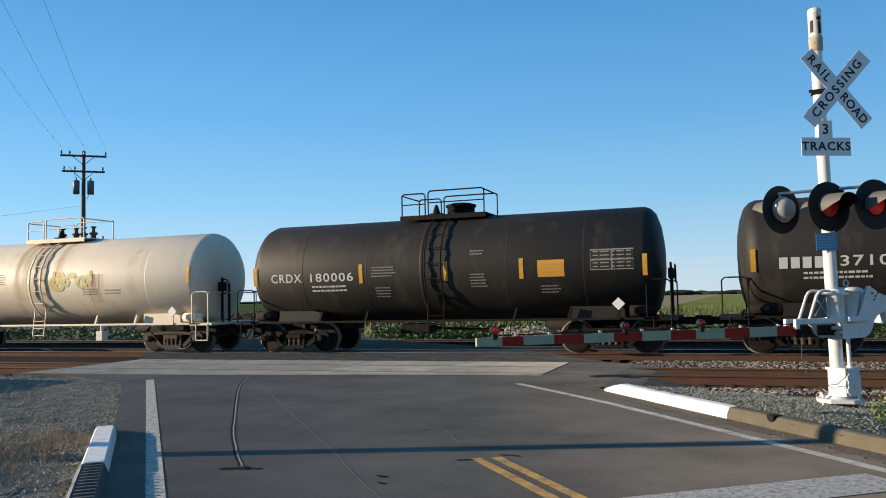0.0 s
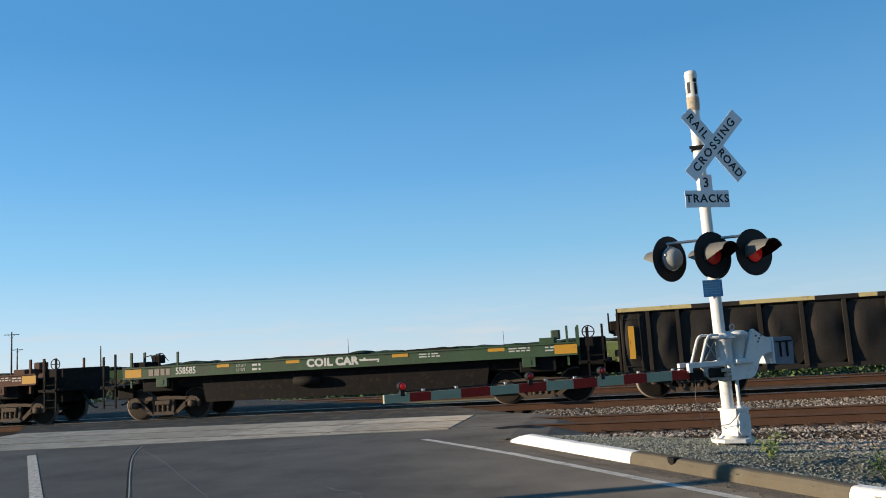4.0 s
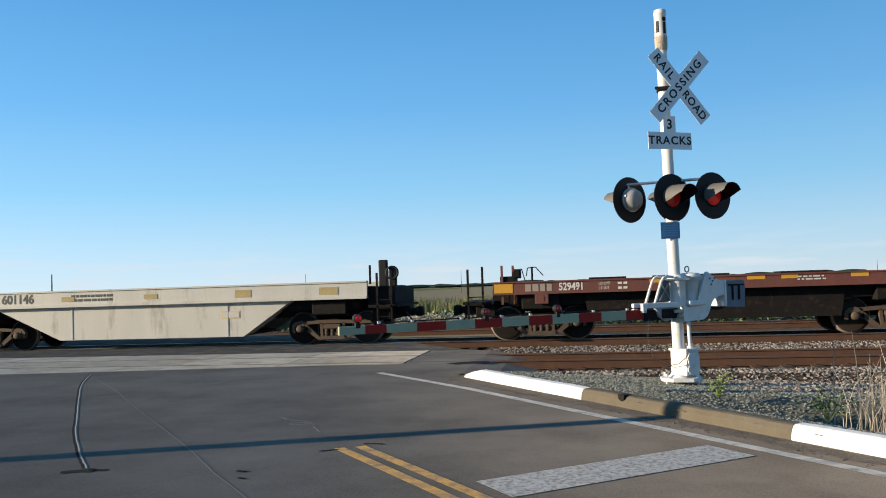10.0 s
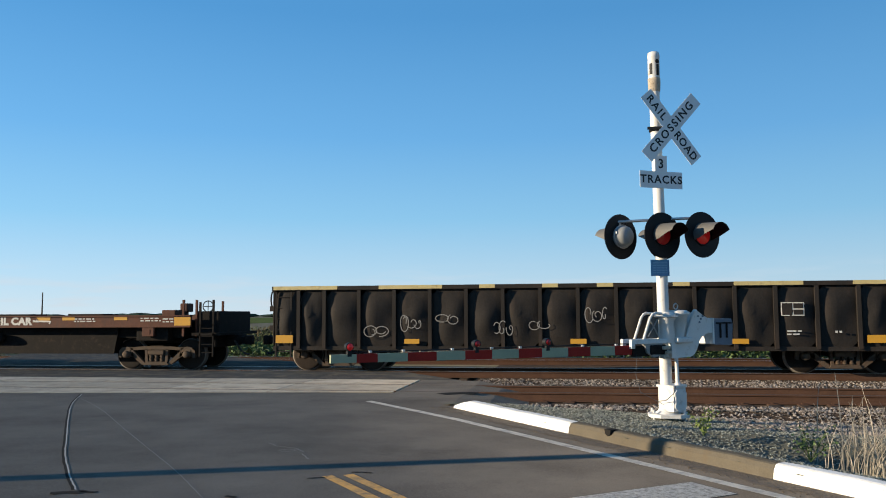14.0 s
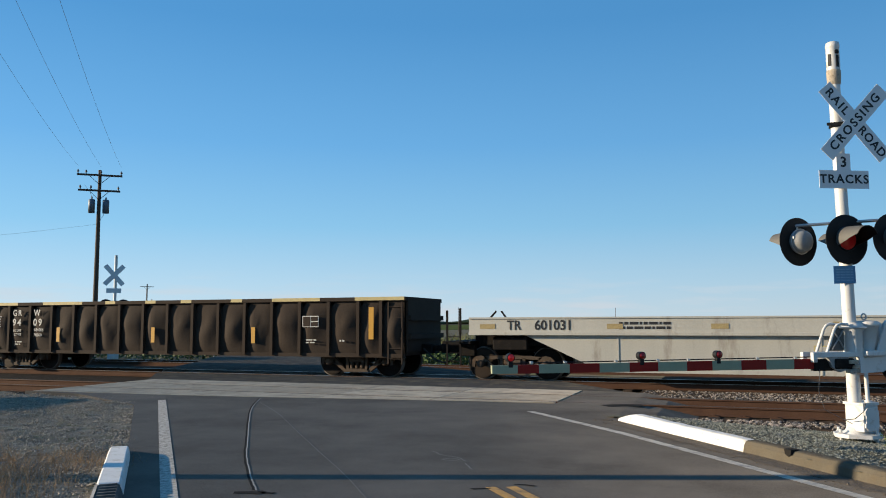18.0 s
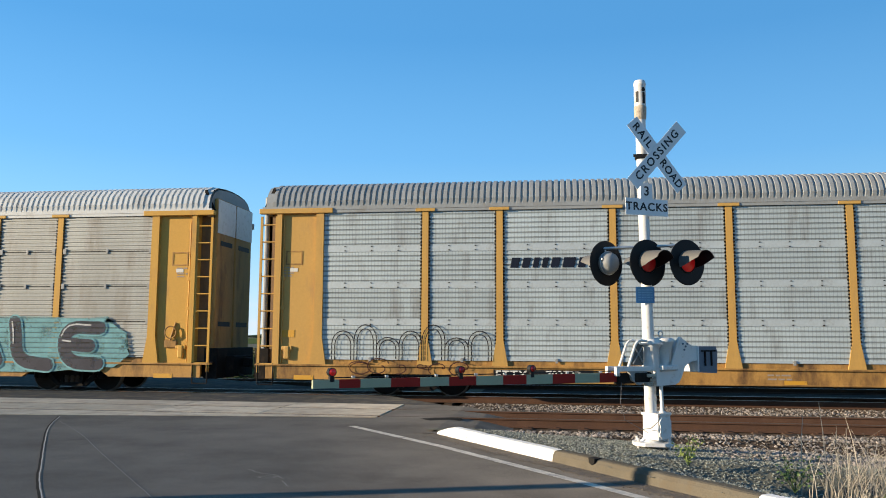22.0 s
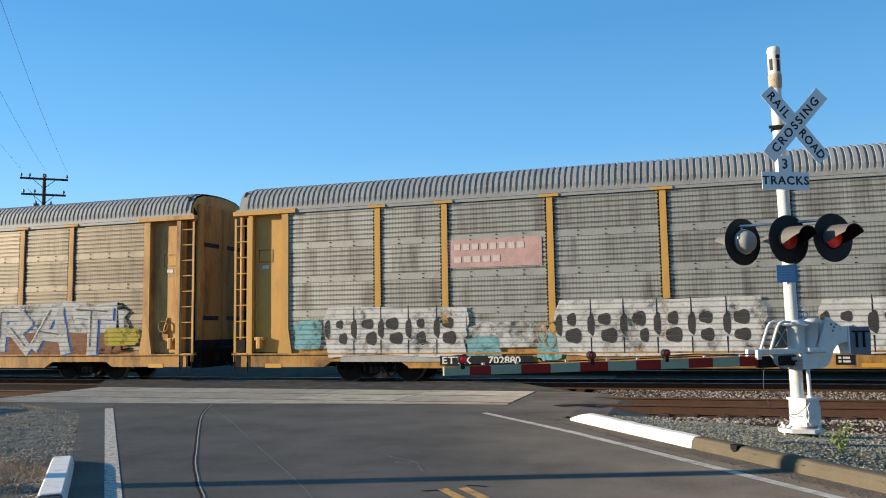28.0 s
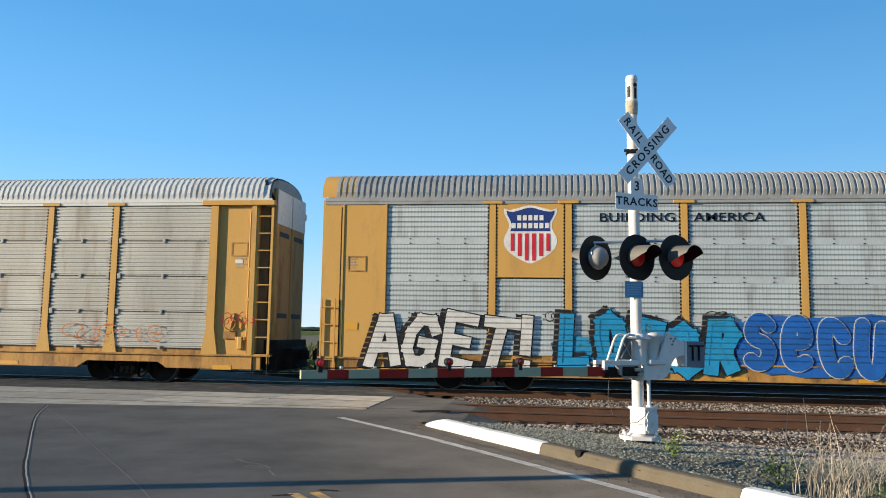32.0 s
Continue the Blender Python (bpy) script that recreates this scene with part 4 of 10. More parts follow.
near = track(NEAR_Y, "track_near", "rusty rails of the nearer track in brown ballast", (), head="rail_dull")
main = track(MAIN_Y, "track_main", "rails of the main track under the train", ())
far = track(FAR_Y, "track_far", "rails of the track behind the train", (), z=-0.05)
ballast = Mb()
for x0, x1 in ((-830, -17.2), (-2.5, 830)):
    ballast.loft([[(x, 14.3, -0.36), (x, 15.0, -0.20), (x, 18.5, -0.185), (x, 20.0, -0.23), (x, 21.2, -0.185), (x, 24.6, -0.185), (x, 26.2, -0.26), (x, 27.6, -0.235), (x, 31.0, -0.235), (x, 32.6, -0.36), (x, 32.6, -0.5), (x, 14.3, -0.5)] for x in (x0, x1)])
tagged(part("ballast_bed", ballast, M["ballast"]), "brown rust-stained crushed stone bed under the tracks", "ballast", kind="structure")

# crossing surface of the nearer track
deck = thing("crossing_deck", "pale concrete crossing panels between and beside the rails", "crossing panels", (0, 0, 0), kind="structure")
JOINTS = (-16.3, -13.76, -11.25, -8.74, -6.22, -3.58)


def deck_front(x):
    return 15.98 + 0.125 * (x + 4.5) if x > -11.5 else 15.1 + 0.05 * (x + 11.5)


for row, (ya, yb) in enumerate(((0.0, 16.23), (16.42, 17.74), (17.93, 19.12))):
    for x0, x1 in zip(JOINTS, JOINTS[1:]):
        x1 -= 0.03
        if row == 0:
            part("panel", Mb().slab([(x0, deck_front(x0)), (x1, deck_front(x1)), (x1, yb), (x0, yb)], -0.25, 0.004), M["panel_concrete"], deck)
        else:
            part("panel", lambda: Mb().box((0, ya, -0.25), (x1 - x0, yb, 0.004), 0.008), M["panel_concrete"], deck, at=Matrix.Translation((x0, 0, 0)), key=("deck", row, round(x1 - x0, 2)))
part("ramp", Mb().loft([[(x, ya, za), (x, yb, za), (x, yb, -0.5), (x, ya, -0.5)] for x, ya, yb, za in ((-3.57, 15.9, 19.12, -0.006), (-2.6, 15.2, 19.1, -0.002), (-2.1, 13.6, 18.9, -0.002), (-1.5, 13.6, 18.5, -0.06), (-0.6, 14.1, 18.2, -0.24))]), M["asphalt"], deck, "dark asphalt wedge at the deck's end")

# the fields and the horizon
field = Mb()
field.box((-8, 40, -0.4), (1500, 620, -0.25))
tagged(part("crop_field", field, M["field"]), "flat green crop field reaching to the horizon", "field", kind="structure")
tagged(part("crop_field", Mb().box((-1600, 62, -0.4), (-75, 640, -0.25)), M["field"]), "flat green crop field reaching to the horizon", "field", kind="structure")
pale = paint("far_glasshouse", 0.365, 0.365, 0.3358)
tagged(part("far_greenhouses", Mb().box((60, 640, -0.3), (110, 660, 2.6)), pale), "small pale low building far across the field", "building", kind="structure")
wood = Mb()
r3 = random.Random(11)
for i in range(420):
    x = -1700 + 3400 * i / 420 + r3.uniform(-4, 4)
    y = 900 + r3.uniform(-40, 120)
    h = r3.uniform(3.0, 5.0) * (1.35 if r3.random() < 0.12 else 1)
    w = r3.uniform(8, 22)
    secs = []
    for q in range(5):
        f = (0.25, 1.0, 1.1, 0.75, 0.2)[q]
        zz = h * (0.0, 0.25, 0.55, 0.85, 1.0)[q]
        secs.append([(x + w * f * math.cos(a) * r3.uniform(0.8, 1.2), y + w * f * math.sin(a), zz - 0.4) for a in [k * math.pi / 3 for k in range(6)]])
    wood.loft(secs)
tagged(part("far_trees", wood, M["tree_far"]), "dark low line of trees on the horizon", "trees", kind="stuff")

# ---- the crossing signal ----
def rounded_disc(r, y0, y1, n=36):
    return Mb().lathe([(y0, r * 0.97), (y0 + 0.004, r), (y1, r)], "y", n)


def hood(r, length, drop=0.0, n=18):
    """An open half-tube visor over the upper part of a lens, towards -y."""
    secs = []
    for y, cut, f in ((0.0, -0.16, 1.0), (-length * 0.35, -0.08, 1.0), (-length * 0.7, 0.03, 0.98), (-length, 0.12, 0.97)):
        secs.append([(r * f * math.cos(a), y, r * f * math.sin(a) + drop * y) for a in [math.pi * (cut + (1 - 2 * cut) * k / n) for k in range(n + 1)]])
    return Mb().loft(secs, closed=False, smooth=True)


def flasher(parent, at, lit, facing, label, lamp="lens_lit"):
    """A flasher unit: round black shield, housing, lens and visor. facing: degrees about z."""
    shield = part("light_shield", lambda: rounded_disc(0.35, -0.004, 0.004), M["black"], parent, label, at @ pose(0, 0, 0, 0, 0, facing), key="shield")
    part("housing", lambda: Mb().lathe([(0.004, 0.17), (0.05, 0.175), (0.06, 0.165), (0.13, 0.15), (0.17, 0.11), (0.185, 0.05), (0.187, 0.0)], "y", 28), M["housing"], shield, "grey domed light housing", key="housing")
    part("housing_ring", lambda: Mb().ring((0, 0.05, 0), "y", 0.178, 0.010, 28), M["alu"], shield, "bright clamp ring", key="housing_ring")
    part("lens", lambda: Mb().lathe([(-0.045, 0.0), (-0.04, 0.07), (-0.026, 0.12), (-0.008, 0.15)], "y", 28), M[lamp] if lit else M["lens_dim"], shield, "red round lens", key="lens")
    visor = part("visor", lambda: hood(0.18, 0.39, 0.05), M["visor"], shield, "dull grey metal visor", key="visor")
    part("visor_lining", lambda: hood(0.172, 0.385, 0.05), M["black"], visor, "black inside of the visor", key="visor_lining")
    part("bezel", lambda: Mb().ring((0, -0.01, 0), "y", 0.158, 0.012, 28), M["black"], shield, key="bezel")
    for hx in (-0.16, 0.16):
        part("clip", lambda: Mb().box((-0.015, 0.02, -0.02), (0.015, 0.09, 0.02), 0.004), M["alu"], shield, at=Matrix.Translation((hx, 0, 0.05)), key="clip")
    return shield


def crossbuck(parent, at, name="crossbuck_blade", text=True):
    for words, ang, yy in (("RAIL  ROAD", -49, -0.012), ("CROSSING", 47, -0.02)):
        b = part(name, lambda: Mb().box((-0.665, -0.003, -0.118), (0.665, 0.003, 0.118), 0.0), M["sign_white"], parent, at=at @ pose(0, yy, 0, 0, -ang, 0), key="blade")
        if not text:
            continue
        if ang < 0:
            lettering("RAIL", 0.128, M["black_text"], b, Matrix.Translation((-0.385, -0.004, 0)), squeeze=1.0, align="CENTER", bold=0.004, space=1.3)
            lettering("ROAD", 0.128, M["black_text"], b, Matrix.Translation((0.375, -0.004, 0)), squeeze=0.98, align="CENTER", bold=0.004, space=1.12)
        else:
            lettering("CROSSING", 0.128, M["black_text"], b, Matrix.Translation((0, -0.004, 0)), squeeze=1.05, align="CENTER", bold=0.004, space=1.3)


sig = thing("crossing_signal", "white-painted level crossing mast with crossbuck, flashing lights and gate machine", "crossing signal", (1.39, 12.5, -0.02))
part("base_plate", Mb().slab([(-0.22, -0.11), (-0.07, -0.27), (0.22, -0.27), (0.37, -0.11), (0.37, 0.11), (0.22, 0.27), (-0.07, 0.27), (-0.22, 0.11)], 0.05, 0.10), M["white_paint"], sig, "white bolted base casting")
for bx in (-0.15, 0.30):
    for by in (-0.13, 0.13):
        part("anchor_bolt", lambda: Mb().tube((0, 0, -0.04), (0, 0, 0.16), 0.018, n=8).box((-0.03, -0.03, 0.085), (0.03, 0.03, 0.115)), M["white_paint"], sig, at=Matrix.Translation((bx, by, 0)), key="bolt")
part("base_foot", Mb().lathe([(0.10, 0.19), (0.13, 0.15), (0.18, 0.12)], "z", 20, (0.06, 0, 0)), M["white_paint"], sig, "white flared foot")
BX = pose(0.15, -0.02, 0, 0, 0, 42) @ Matrix.Diagonal((0.84, 0.98, 0.94, 1))
box = part("junction_box", Mb().slab([(-0.19, -0.15), (0.13, -0.15), (0.19, -0.10), (0.19, 0.10), (0.13, 0.15), (-0.19, 0.15)], 0.15, 0.53), M["white_paint"], sig, "white cast junction box", BX)
part("box_lid", Mb().slab([(-0.215, -0.17), (0.14, -0.17), (0.21, -0.11), (0.21, 0.11), (0.14, 0.17), (-0.215, 0.17)], 0.53, 0.565), M["white_paint"], box)
part("box_door", Mb().prism([(-0.13, 0.17), (0.07, 0.17), (0.12, 0.22), (0.12, 0.44), (0.07, 0.50), (-0.13, 0.50), (-0.16, 0.46), (-0.16, 0.21)], -0.175, -0.15), M["white_paint"], box, "white eight-sided access door")
for dz in (0.24, 0.42):
    part("hinge", lambda: Mb().tube((-0.17, -0.165, -0.03), (-0.17, -0.165, 0.03), 0.014, n=8), M["white_paint"], box, at=Matrix.Translation((0, 0, dz)), key="hinge")
part("mast", Mb().lathe([(0.10, 0.091), (2.6, 0.086), (5.12, 0.080)], "z", 24).moved(Matrix(((1, 0, -0.0125, 0.062), (0, 1, 0, 0), (0, 0, 1, 0), (0, 0, 0, 1)))), M["white_paint"], sig, "tall white steel tube mast, leaning slightly")
part("mast_collar", Mb().lathe([(5.06, 0.081), (5.09, 0.092), (5.20, 0.096), (5.27, 0.098), (5.29, 0.08)], "z", 24), M["flaking"], sig, "beige collar with flaking paint")
part("bell", Mb().lathe([(5.27, 0.088), (5.30, 0.091), (5.61, 0.091), (5.62, 0.096), (5.65, 0.096), (5.66, 0.091), (5.69, 0.087), (5.70, 0.07), (5.70, 0.0)], "z", 24), M["white_paint"], sig, "white slotted bell on the mast's top")
for a, zz in ((-2.2, 5.42), (-1.0, 5.40)):
    part("bell_slot", lambda: Mb().box((-0.024, -0.004, -0.09), (0.024, 0.006, 0.09), 0.006), M["black"], sig, "dark opening in the bell", at=Matrix.Translation((0.091 * math.cos(a), 0.091 * math.sin(a), zz)) @ pose(0, 0, 0, 0, 0, math.degrees(a) + 90), key="slot")
part("bell_hole", Mb().lathe([(-0.004, 0.0), (-0.004, 0.034), (0.006, 0.034)], "y", 14), M["black"], sig, "round dark hole in the bell", Matrix.Translation((0.091 * math.cos(-1.05), 0.091 * math.sin(-1.05), 5.535)) @ pose(0, 0, 0, 0, 0, 30))
part("conduit", Mb().pipe([(0.215, -0.06, 0.50), (0.205, -0.06, 1.0)], 0.028).tube((0.215, -0.06, 0.48), (0.215, -0.06, 0.56), 0.045, n=12), M["white_paint"], sig)
part("drooping_wire", Mb().pipe([(0.16, -0.27, 0.54), (0.12, -0.31, 0.42), (0.02, -0.27, 0.32), (-0.10, -0.16, 0.29)], 0.006, 6), M["wire"], sig, "thin dark wire looped over the box")
FACE = 27.0
plate = pose(0, 0, 0, 0, 0, FACE)
crossbuck(sig, Matrix.Translation((0.22, -0.10, 4.47)) @ plate)
part("sign_bracket", Mb().box((-0.13, -0.10, 4.455), (0.2, -0.075, 4.495)), M["black"], sig, "dark band clamp")
part("mast_band", lambda: Mb().lathe([(0, 0.085), (0.0, 0.1), (0.05, 0.1), (0.05, 0.085)], "z", 20), M["black"], sig, at=Matrix.Translation((0, 0, 4.43)), key="band")
board = part("track_count_sign", Mb().prism([(-0.375, -0.13), (0.375, -0.13), (0.375, 0.13), (0.105, 0.13), (0.105, 0.375), (-0.105, 0.375), (-0.105, 0.13), (-0.375, 0.13)], -0.004, 0.004), M["sign_white"], sig, "white T-shaped sign reading 3 TRACKS", Matrix.Translation((0.055, -0.10, 3.655)) @ plate)
lettering("TRACKS", 0.125, M["black_text"], board, Matrix.Translation((0, -0.006, 0.0)), squeeze=1.06, align="CENTER", bold=0.004, space=1.15)
lettering("3", 0.15, M["black_text"], board, Matrix.Translation((0, -0.006, 0.245)), align="CENTER", bold=0.004)
info = part("notice", Mb().box((-0.145, -0.006, -0.125), (0.145, 0.006, 0.125), 0.004), M["blue_sign"], sig, "small blue notice with pale illegible lines", Matrix.Translation((0.0, -0.10, 2.30)) @ pose(0, 0, 0, 0, 0, 12))
for k in range(5):
    bars([0.045, 0.06, 0.05, 0.03], 0.016, 0.012, paint("notice_print", 0.073, 0.1825, 0.3285), info, Matrix.Translation((-0.11, -0.008, 0.075 - 0.038 * k)))
part("light_bar", Mb().pipe([(-0.66, -0.09, 3.02), (0.6, -0.06, 3.06)], 0.022), M["alu"], sig, "grey cross-bar carrying the lights")
part("bar_clamp", Mb().box((-0.11, -0.13, 2.98), (0.11, 0.1, 3.10), 0.012), M["alu"], sig)
for lx in (-0.6, 0.0, 0.57):
    part("drop_pipe", lambda: Mb().pipe([(0, 0, 0), (0, 0, -0.16)], 0.035), M["alu"], sig, at=Matrix.Translation((lx, -0.06 if lx else -0.17, 3.03)), key="drop")
flasher(sig, Matrix.Translation((0.04, -0.19, 2.79)), True, 35, "round black shield of the middle flasher", "lens_fading")
flasher(sig, Matrix.Translation((0.63, -0.14, 2.79)), True, 35, "round black shield of the outer flasher")
flasher(sig, Matrix.Translation((-0.575, -0.07, 2.79)), False, 222, "round black shield of the flasher turned away")
flasher(sig, Matrix.Translation((0.08, 0.13, 2.79)), False, 215, "round black shield of the flasher turned away")

# gate machine and arm
gate = thing("crossing_gate", "lowered red and grey striped crossing gate with three red lamps", "crossing gate", (1.455, 12.45, -0.02))
AX = pose(0, 0, 0, 0, 0, 35.9)     # local -x runs out along the arm
AM = AX @ Matrix.Translation((-0.03, 0.0, 0.0)) @ Matrix.Diagonal((0.96, 1, 1, 1))
part("gate_collar", Mb().lathe([(1.20, 0.13), (1.50, 0.13), (1.53, 0.155), (1.59, 0.155), (1.63, 0.10)], "z", 8), M["white_paint"], gate, "white eight-sided clamp on the mast")
part("clamp_bolt", Mb().box((-0.18, -0.16, 1.545), (0.17, -0.11, 1.575), 0.006), M["alu"], gate, "clamp bolt")
part("gate_machine", Mb().lathe([(1.20, 0.0), (1.20, 0.085), (1.24, 0.092), (1.57, 0.145), (1.58, 0.168), (1.625, 0.168), (1.65, 0.13), (1.66, 0.0)], "z", 20, (0.30, 0, 0)), M["white_paint"], gate, "white pail-shaped gate motor housing with a lid", AM)
part("motor_foot", Mb().box((0.10, -0.18, 1.16), (0.44, 0.20, 1.24), 0.02), M["white_paint"], gate, "", AM)
part("lifting_eye", Mb().ring((0.20, -0.05, 1.71), "y", 0.042, 0.011), M["alu"], gate, "ring bolt on the lid", AM)
for yy in (-0.10, 0.10):
    part("curved_arm", lambda: Mb().prism([(0.10, 0.93), (0.43, 0.945), (0.51, 0.98), (0.57, 1.06), (0.63, 1.19), (0.69, 1.25), (0.77, 1.285), (0.94, 1.31), (0.94, 1.50), (0.80, 1.535), (0.70, 1.58), (0.62, 1.63), (0.54, 1.645), (0.49, 1.62), (0.34, 1.17), (0.10, 1.14)], -0.015, 0.015),
         M["white_paint"], gate, "white curved counterweight arm", AM @ Matrix.Translation((0, yy, 0)), key="curved_arm")
part("edge_strip", Mb().prism([(0.30, 1.19), (0.36, 1.19), (0.545, 1.645), (0.50, 1.66)], -0.145, -0.117), M["white_paint"], gate, "white slanted strut", AM)
part("strut_head", Mb().tube((0.52, -0.155, 1.63), (0.52, -0.115, 1.63), 0.035, n=14), M["white_paint"], gate, "round strut head", AM)
for bx, bz in ((0.60, 1.56), (0.66, 1.52), (0.70, 1.56), (0.63, 1.47)):
    part("arm_bolt", lambda: Mb().tube((0, -0.012, 0), (0, 0.0, 0), 0.016, n=8), M["grey_box"], gate, "", AM @ Matrix.Translation((bx, -0.116, bz)), key="arm_bolt")
for k, yy in enumerate((-0.06, 0.06, 0.18)):
    part("counterweight", lambda: Mb().prism([(0.94, 1.12), (1.34, 1.10), (1.36, 1.44), (1.33, 1.52), (0.94, 1.52)], -0.06, 0.06), M["grey_box"], gate, "blue-grey iron counterweight slab", AM @ Matrix.Translation((0, yy, 0)), key="weight")
part("weight_edge", Mb().box((0.905, -0.13, 1.13), (0.94, 0.24, 1.53), 0.004), M["white_paint"], gate, "white edge plate beside the counterweight", AM)
part("weight_rib", Mb().box((1.06, -0.14, 1.22), (1.085, -0.115, 1.46)).box((1.20, -0.14, 1.22), (1.225, -0.115, 1.46)).box((0.99, -0.138, 1.44), (1.32, -0.115, 1.462)), M["steel_dark"], gate, "dark clamp bars on the counterweight", AM)
for yy in (-0.08, 0.12):
    part("arm_shelf", lambda: Mb().box((-0.76, -0.03, 1.155), (0.36, 0.03, 1.225), 0.008), M["white_paint"], gate, "white steel side arm", AM @ Matrix.Translation((0, yy, 0)), key="arm_shelf")
    part("shelf_end", lambda: Mb().box((-0.76, -0.03, 1.09), (-0.69, 0.03, 1.16), 0.006), M["white_paint"], gate, "", AM @ Matrix.Translation((0, yy, 0)), key="shelf_end")
    part("side_plate", lambda: Mb().box((0.03, -0.04, 0.93), (0.11, 0.04, 1.16), 0.006), M["white_paint"], gate, "", AM @ Matrix.Translation((0, yy, 0)), key="gate_side")
    part("guard_frame", lambda: Mb().pipe([(-0.50, 0, 1.22), (-0.355, 0, 1.54), (-0.31, 0, 1.59), (-0.25, 0, 1.61), (-0.12, 0, 1.60)], 0.021, 8), M["white_paint"], gate, "white slanted guard bar", AM @ Matrix.Translation((0, yy, 0)), key="guard_bar")
part("guard_mesh", Mb().prism([(-0.42, 1.24), (-0.14, 1.24), (-0.14, 1.57), (-0.29, 1.56)], -0.02, 0.03), M["visor"], gate, "grey pressed guard plate", AM)
part("guard_rib", Mb().pipe([(-0.36, -0.03, 1.26), (-0.16, -0.03, 1.52)], 0.012, 6).pipe([(-0.16, -0.03, 1.28), (-0.31, -0.03, 1.50)], 0.012, 6), M["housing"], gate, "pressed cross ribs", AM)
part("pinch_gear", Mb().box((-0.40, -0.12, 0.99), (-0.05, 0.12, 1.14), 0.03), M["steel_dark"], gate, "dark pivot mechanism", AM)
part("pivot_casting", Mb().prism([(-0.50, 1.16), (-0.44, 1.02), (-0.30, 0.95), (-0.18, 0.98), (-0.12, 1.10), (-0.16, 1.17)], -0.10, -0.04), M["housing"], gate, "grey cast arm bracket", AM)
for bx, bz, wd in ((-0.10, 1.09, 0.14), (-0.06, 1.02, 0.10), (-0.12, 0.96, 0.12)):
    part("pivot_fitting", Mb().box((bx - wd / 2, -0.16, bz - 0.025), (bx + wd / 2, -0.06, bz + 0.025), 0.01), M["flaking"], gate, "cream worn pivot fitting", AM)
AX = Matrix.Translation((-0.055, -0.05, 0)) @ AX     # the arm itself hangs a hand's width nearer the road
part("arm_root", Mb().box((-0.62, -0.05, 0.97), (-0.10, 0.05, 1.13), 0.01), M["steel_dark"], gate, "dark steel arm mounting", AX)
marks = (0.57, 0.94, 1.38, 1.77, 2.21, 2.59, 3.01, 3.42, 3.84, 4.25, 4.66, 4.94, 5.27)
for i in range(len(marks) - 1):
    red = i % 2 == 0 and i < 11
    part("arm_segment", Mb().box((-marks[i + 1], -0.028, 1.0 + 0.002 * i), (-marks[i], 0.028, 1.135 - 0.001 * i), 0), M["red_tape"] if red else M["grey_tape"], gate, "red reflective stripe" if red else "grey-white reflective stripe", AX)
part("arm_rib", Mb().box((-5.2, 0.028, 1.03), (-0.5, 0.05, 1.08)), M["alu"], gate, "aluminium stiffener along the arm", AX)
for s in (5.03, 3.24, 2.11):
    lamp = part("arm_lamp", lambda: Mb().tube((0, 0.05, 0), (0, -0.03, 0), 0.052, n=20).box((-0.03, -0.02, -0.12), (0.03, 0.04, -0.05), 0.005), M["black"], gate, "black round arm lamp", AX @ Matrix.Translation((-s, -0.01, 1.215)), key="arm_lamp")
    part("lens", lambda: Mb().lathe([(-0.05, 0.0), (-0.045, 0.025), (-0.03, 0.043)], "y", 20), M["lens_lit"] if s > 4 else M["lens_dim"], lamp, "glowing red lens" if s > 4 else "red lens", key="arm_lens")
for s in (4.75, 4.3, 3.6, 3.0, 2.55, 1.5, 0.9):
    part("cable_clip", lambda: Mb().box((-0.02, -0.02, 0), (0.02, 0.02, 0.03), 0.004), M["alu"], gate, at=AX @ Matrix.Translation((-s, 0, 1.135)), key="cable_clip")
part("arm_cable", Mb().pipe([(-5.0, 0.02, 1.145), (-3.2, 0.02, 1.15), (-0.5, 0.02, 1.16)], 0.008, 6), M["black"], gate, "thin black lamp cable", AX)
part("hanging_wire", Mb().pipe([(-0.55, -0.05, 1.0), (-0.57, -0.04, 0.7), (-0.50, -0.05, 0.45), (-0.1, -0.1, 0.25)], 0.004, 6), M["wire"], gate, "thin hanging wire", AX)

# ---- the far signal and the poles ----
farsig = thing("crossing_signal", "distant crossing mast with crossbuck and a lit red light", "crossing signal", (-30.4, 32.6, -0.2))
part("mast", Mb().lathe([(0, 0.08), (5.4, 0.075)], "z", 14), M["white_paint"], farsig, "white mast")
crossbuck(farsig, Matrix.Translation((0, -0.1, 4.35)) @ pose(0, 0, 0, 0, 0, 43), text=False)
part("track_count_sign", Mb().box((-0.36, -0.004, -0.12), (0.36, 0.004, 0.12)), M["sign_white"], farsig, "back of a white sign board", Matrix.Translation((0, -0.1, 3.55)) @ pose(0, 0, 0, 0, 0, 43))
CR = pose(0, 0, 0, 0, 0, 43)
for lx, lit in ((-0.42, True), (0.42, False)):
    flasher(farsig, Matrix.Translation((0, 0, 2.75)) @ CR @ Matrix.Translation((lx, -0.12, 0)), lit, 0, "round black shield of a flasher", "lens_bright")
part("light_bar", Mb().pipe([(-0.45, -0.05, 3.0), (0.45, -0.05, 3.0)], 0.025), M["alu"], farsig, "", CR)
part("junction_box", Mb().box((-0.2, -0.2, 0), (0.2, 0.2, 0.5), 0.02), M["white_paint"], farsig)


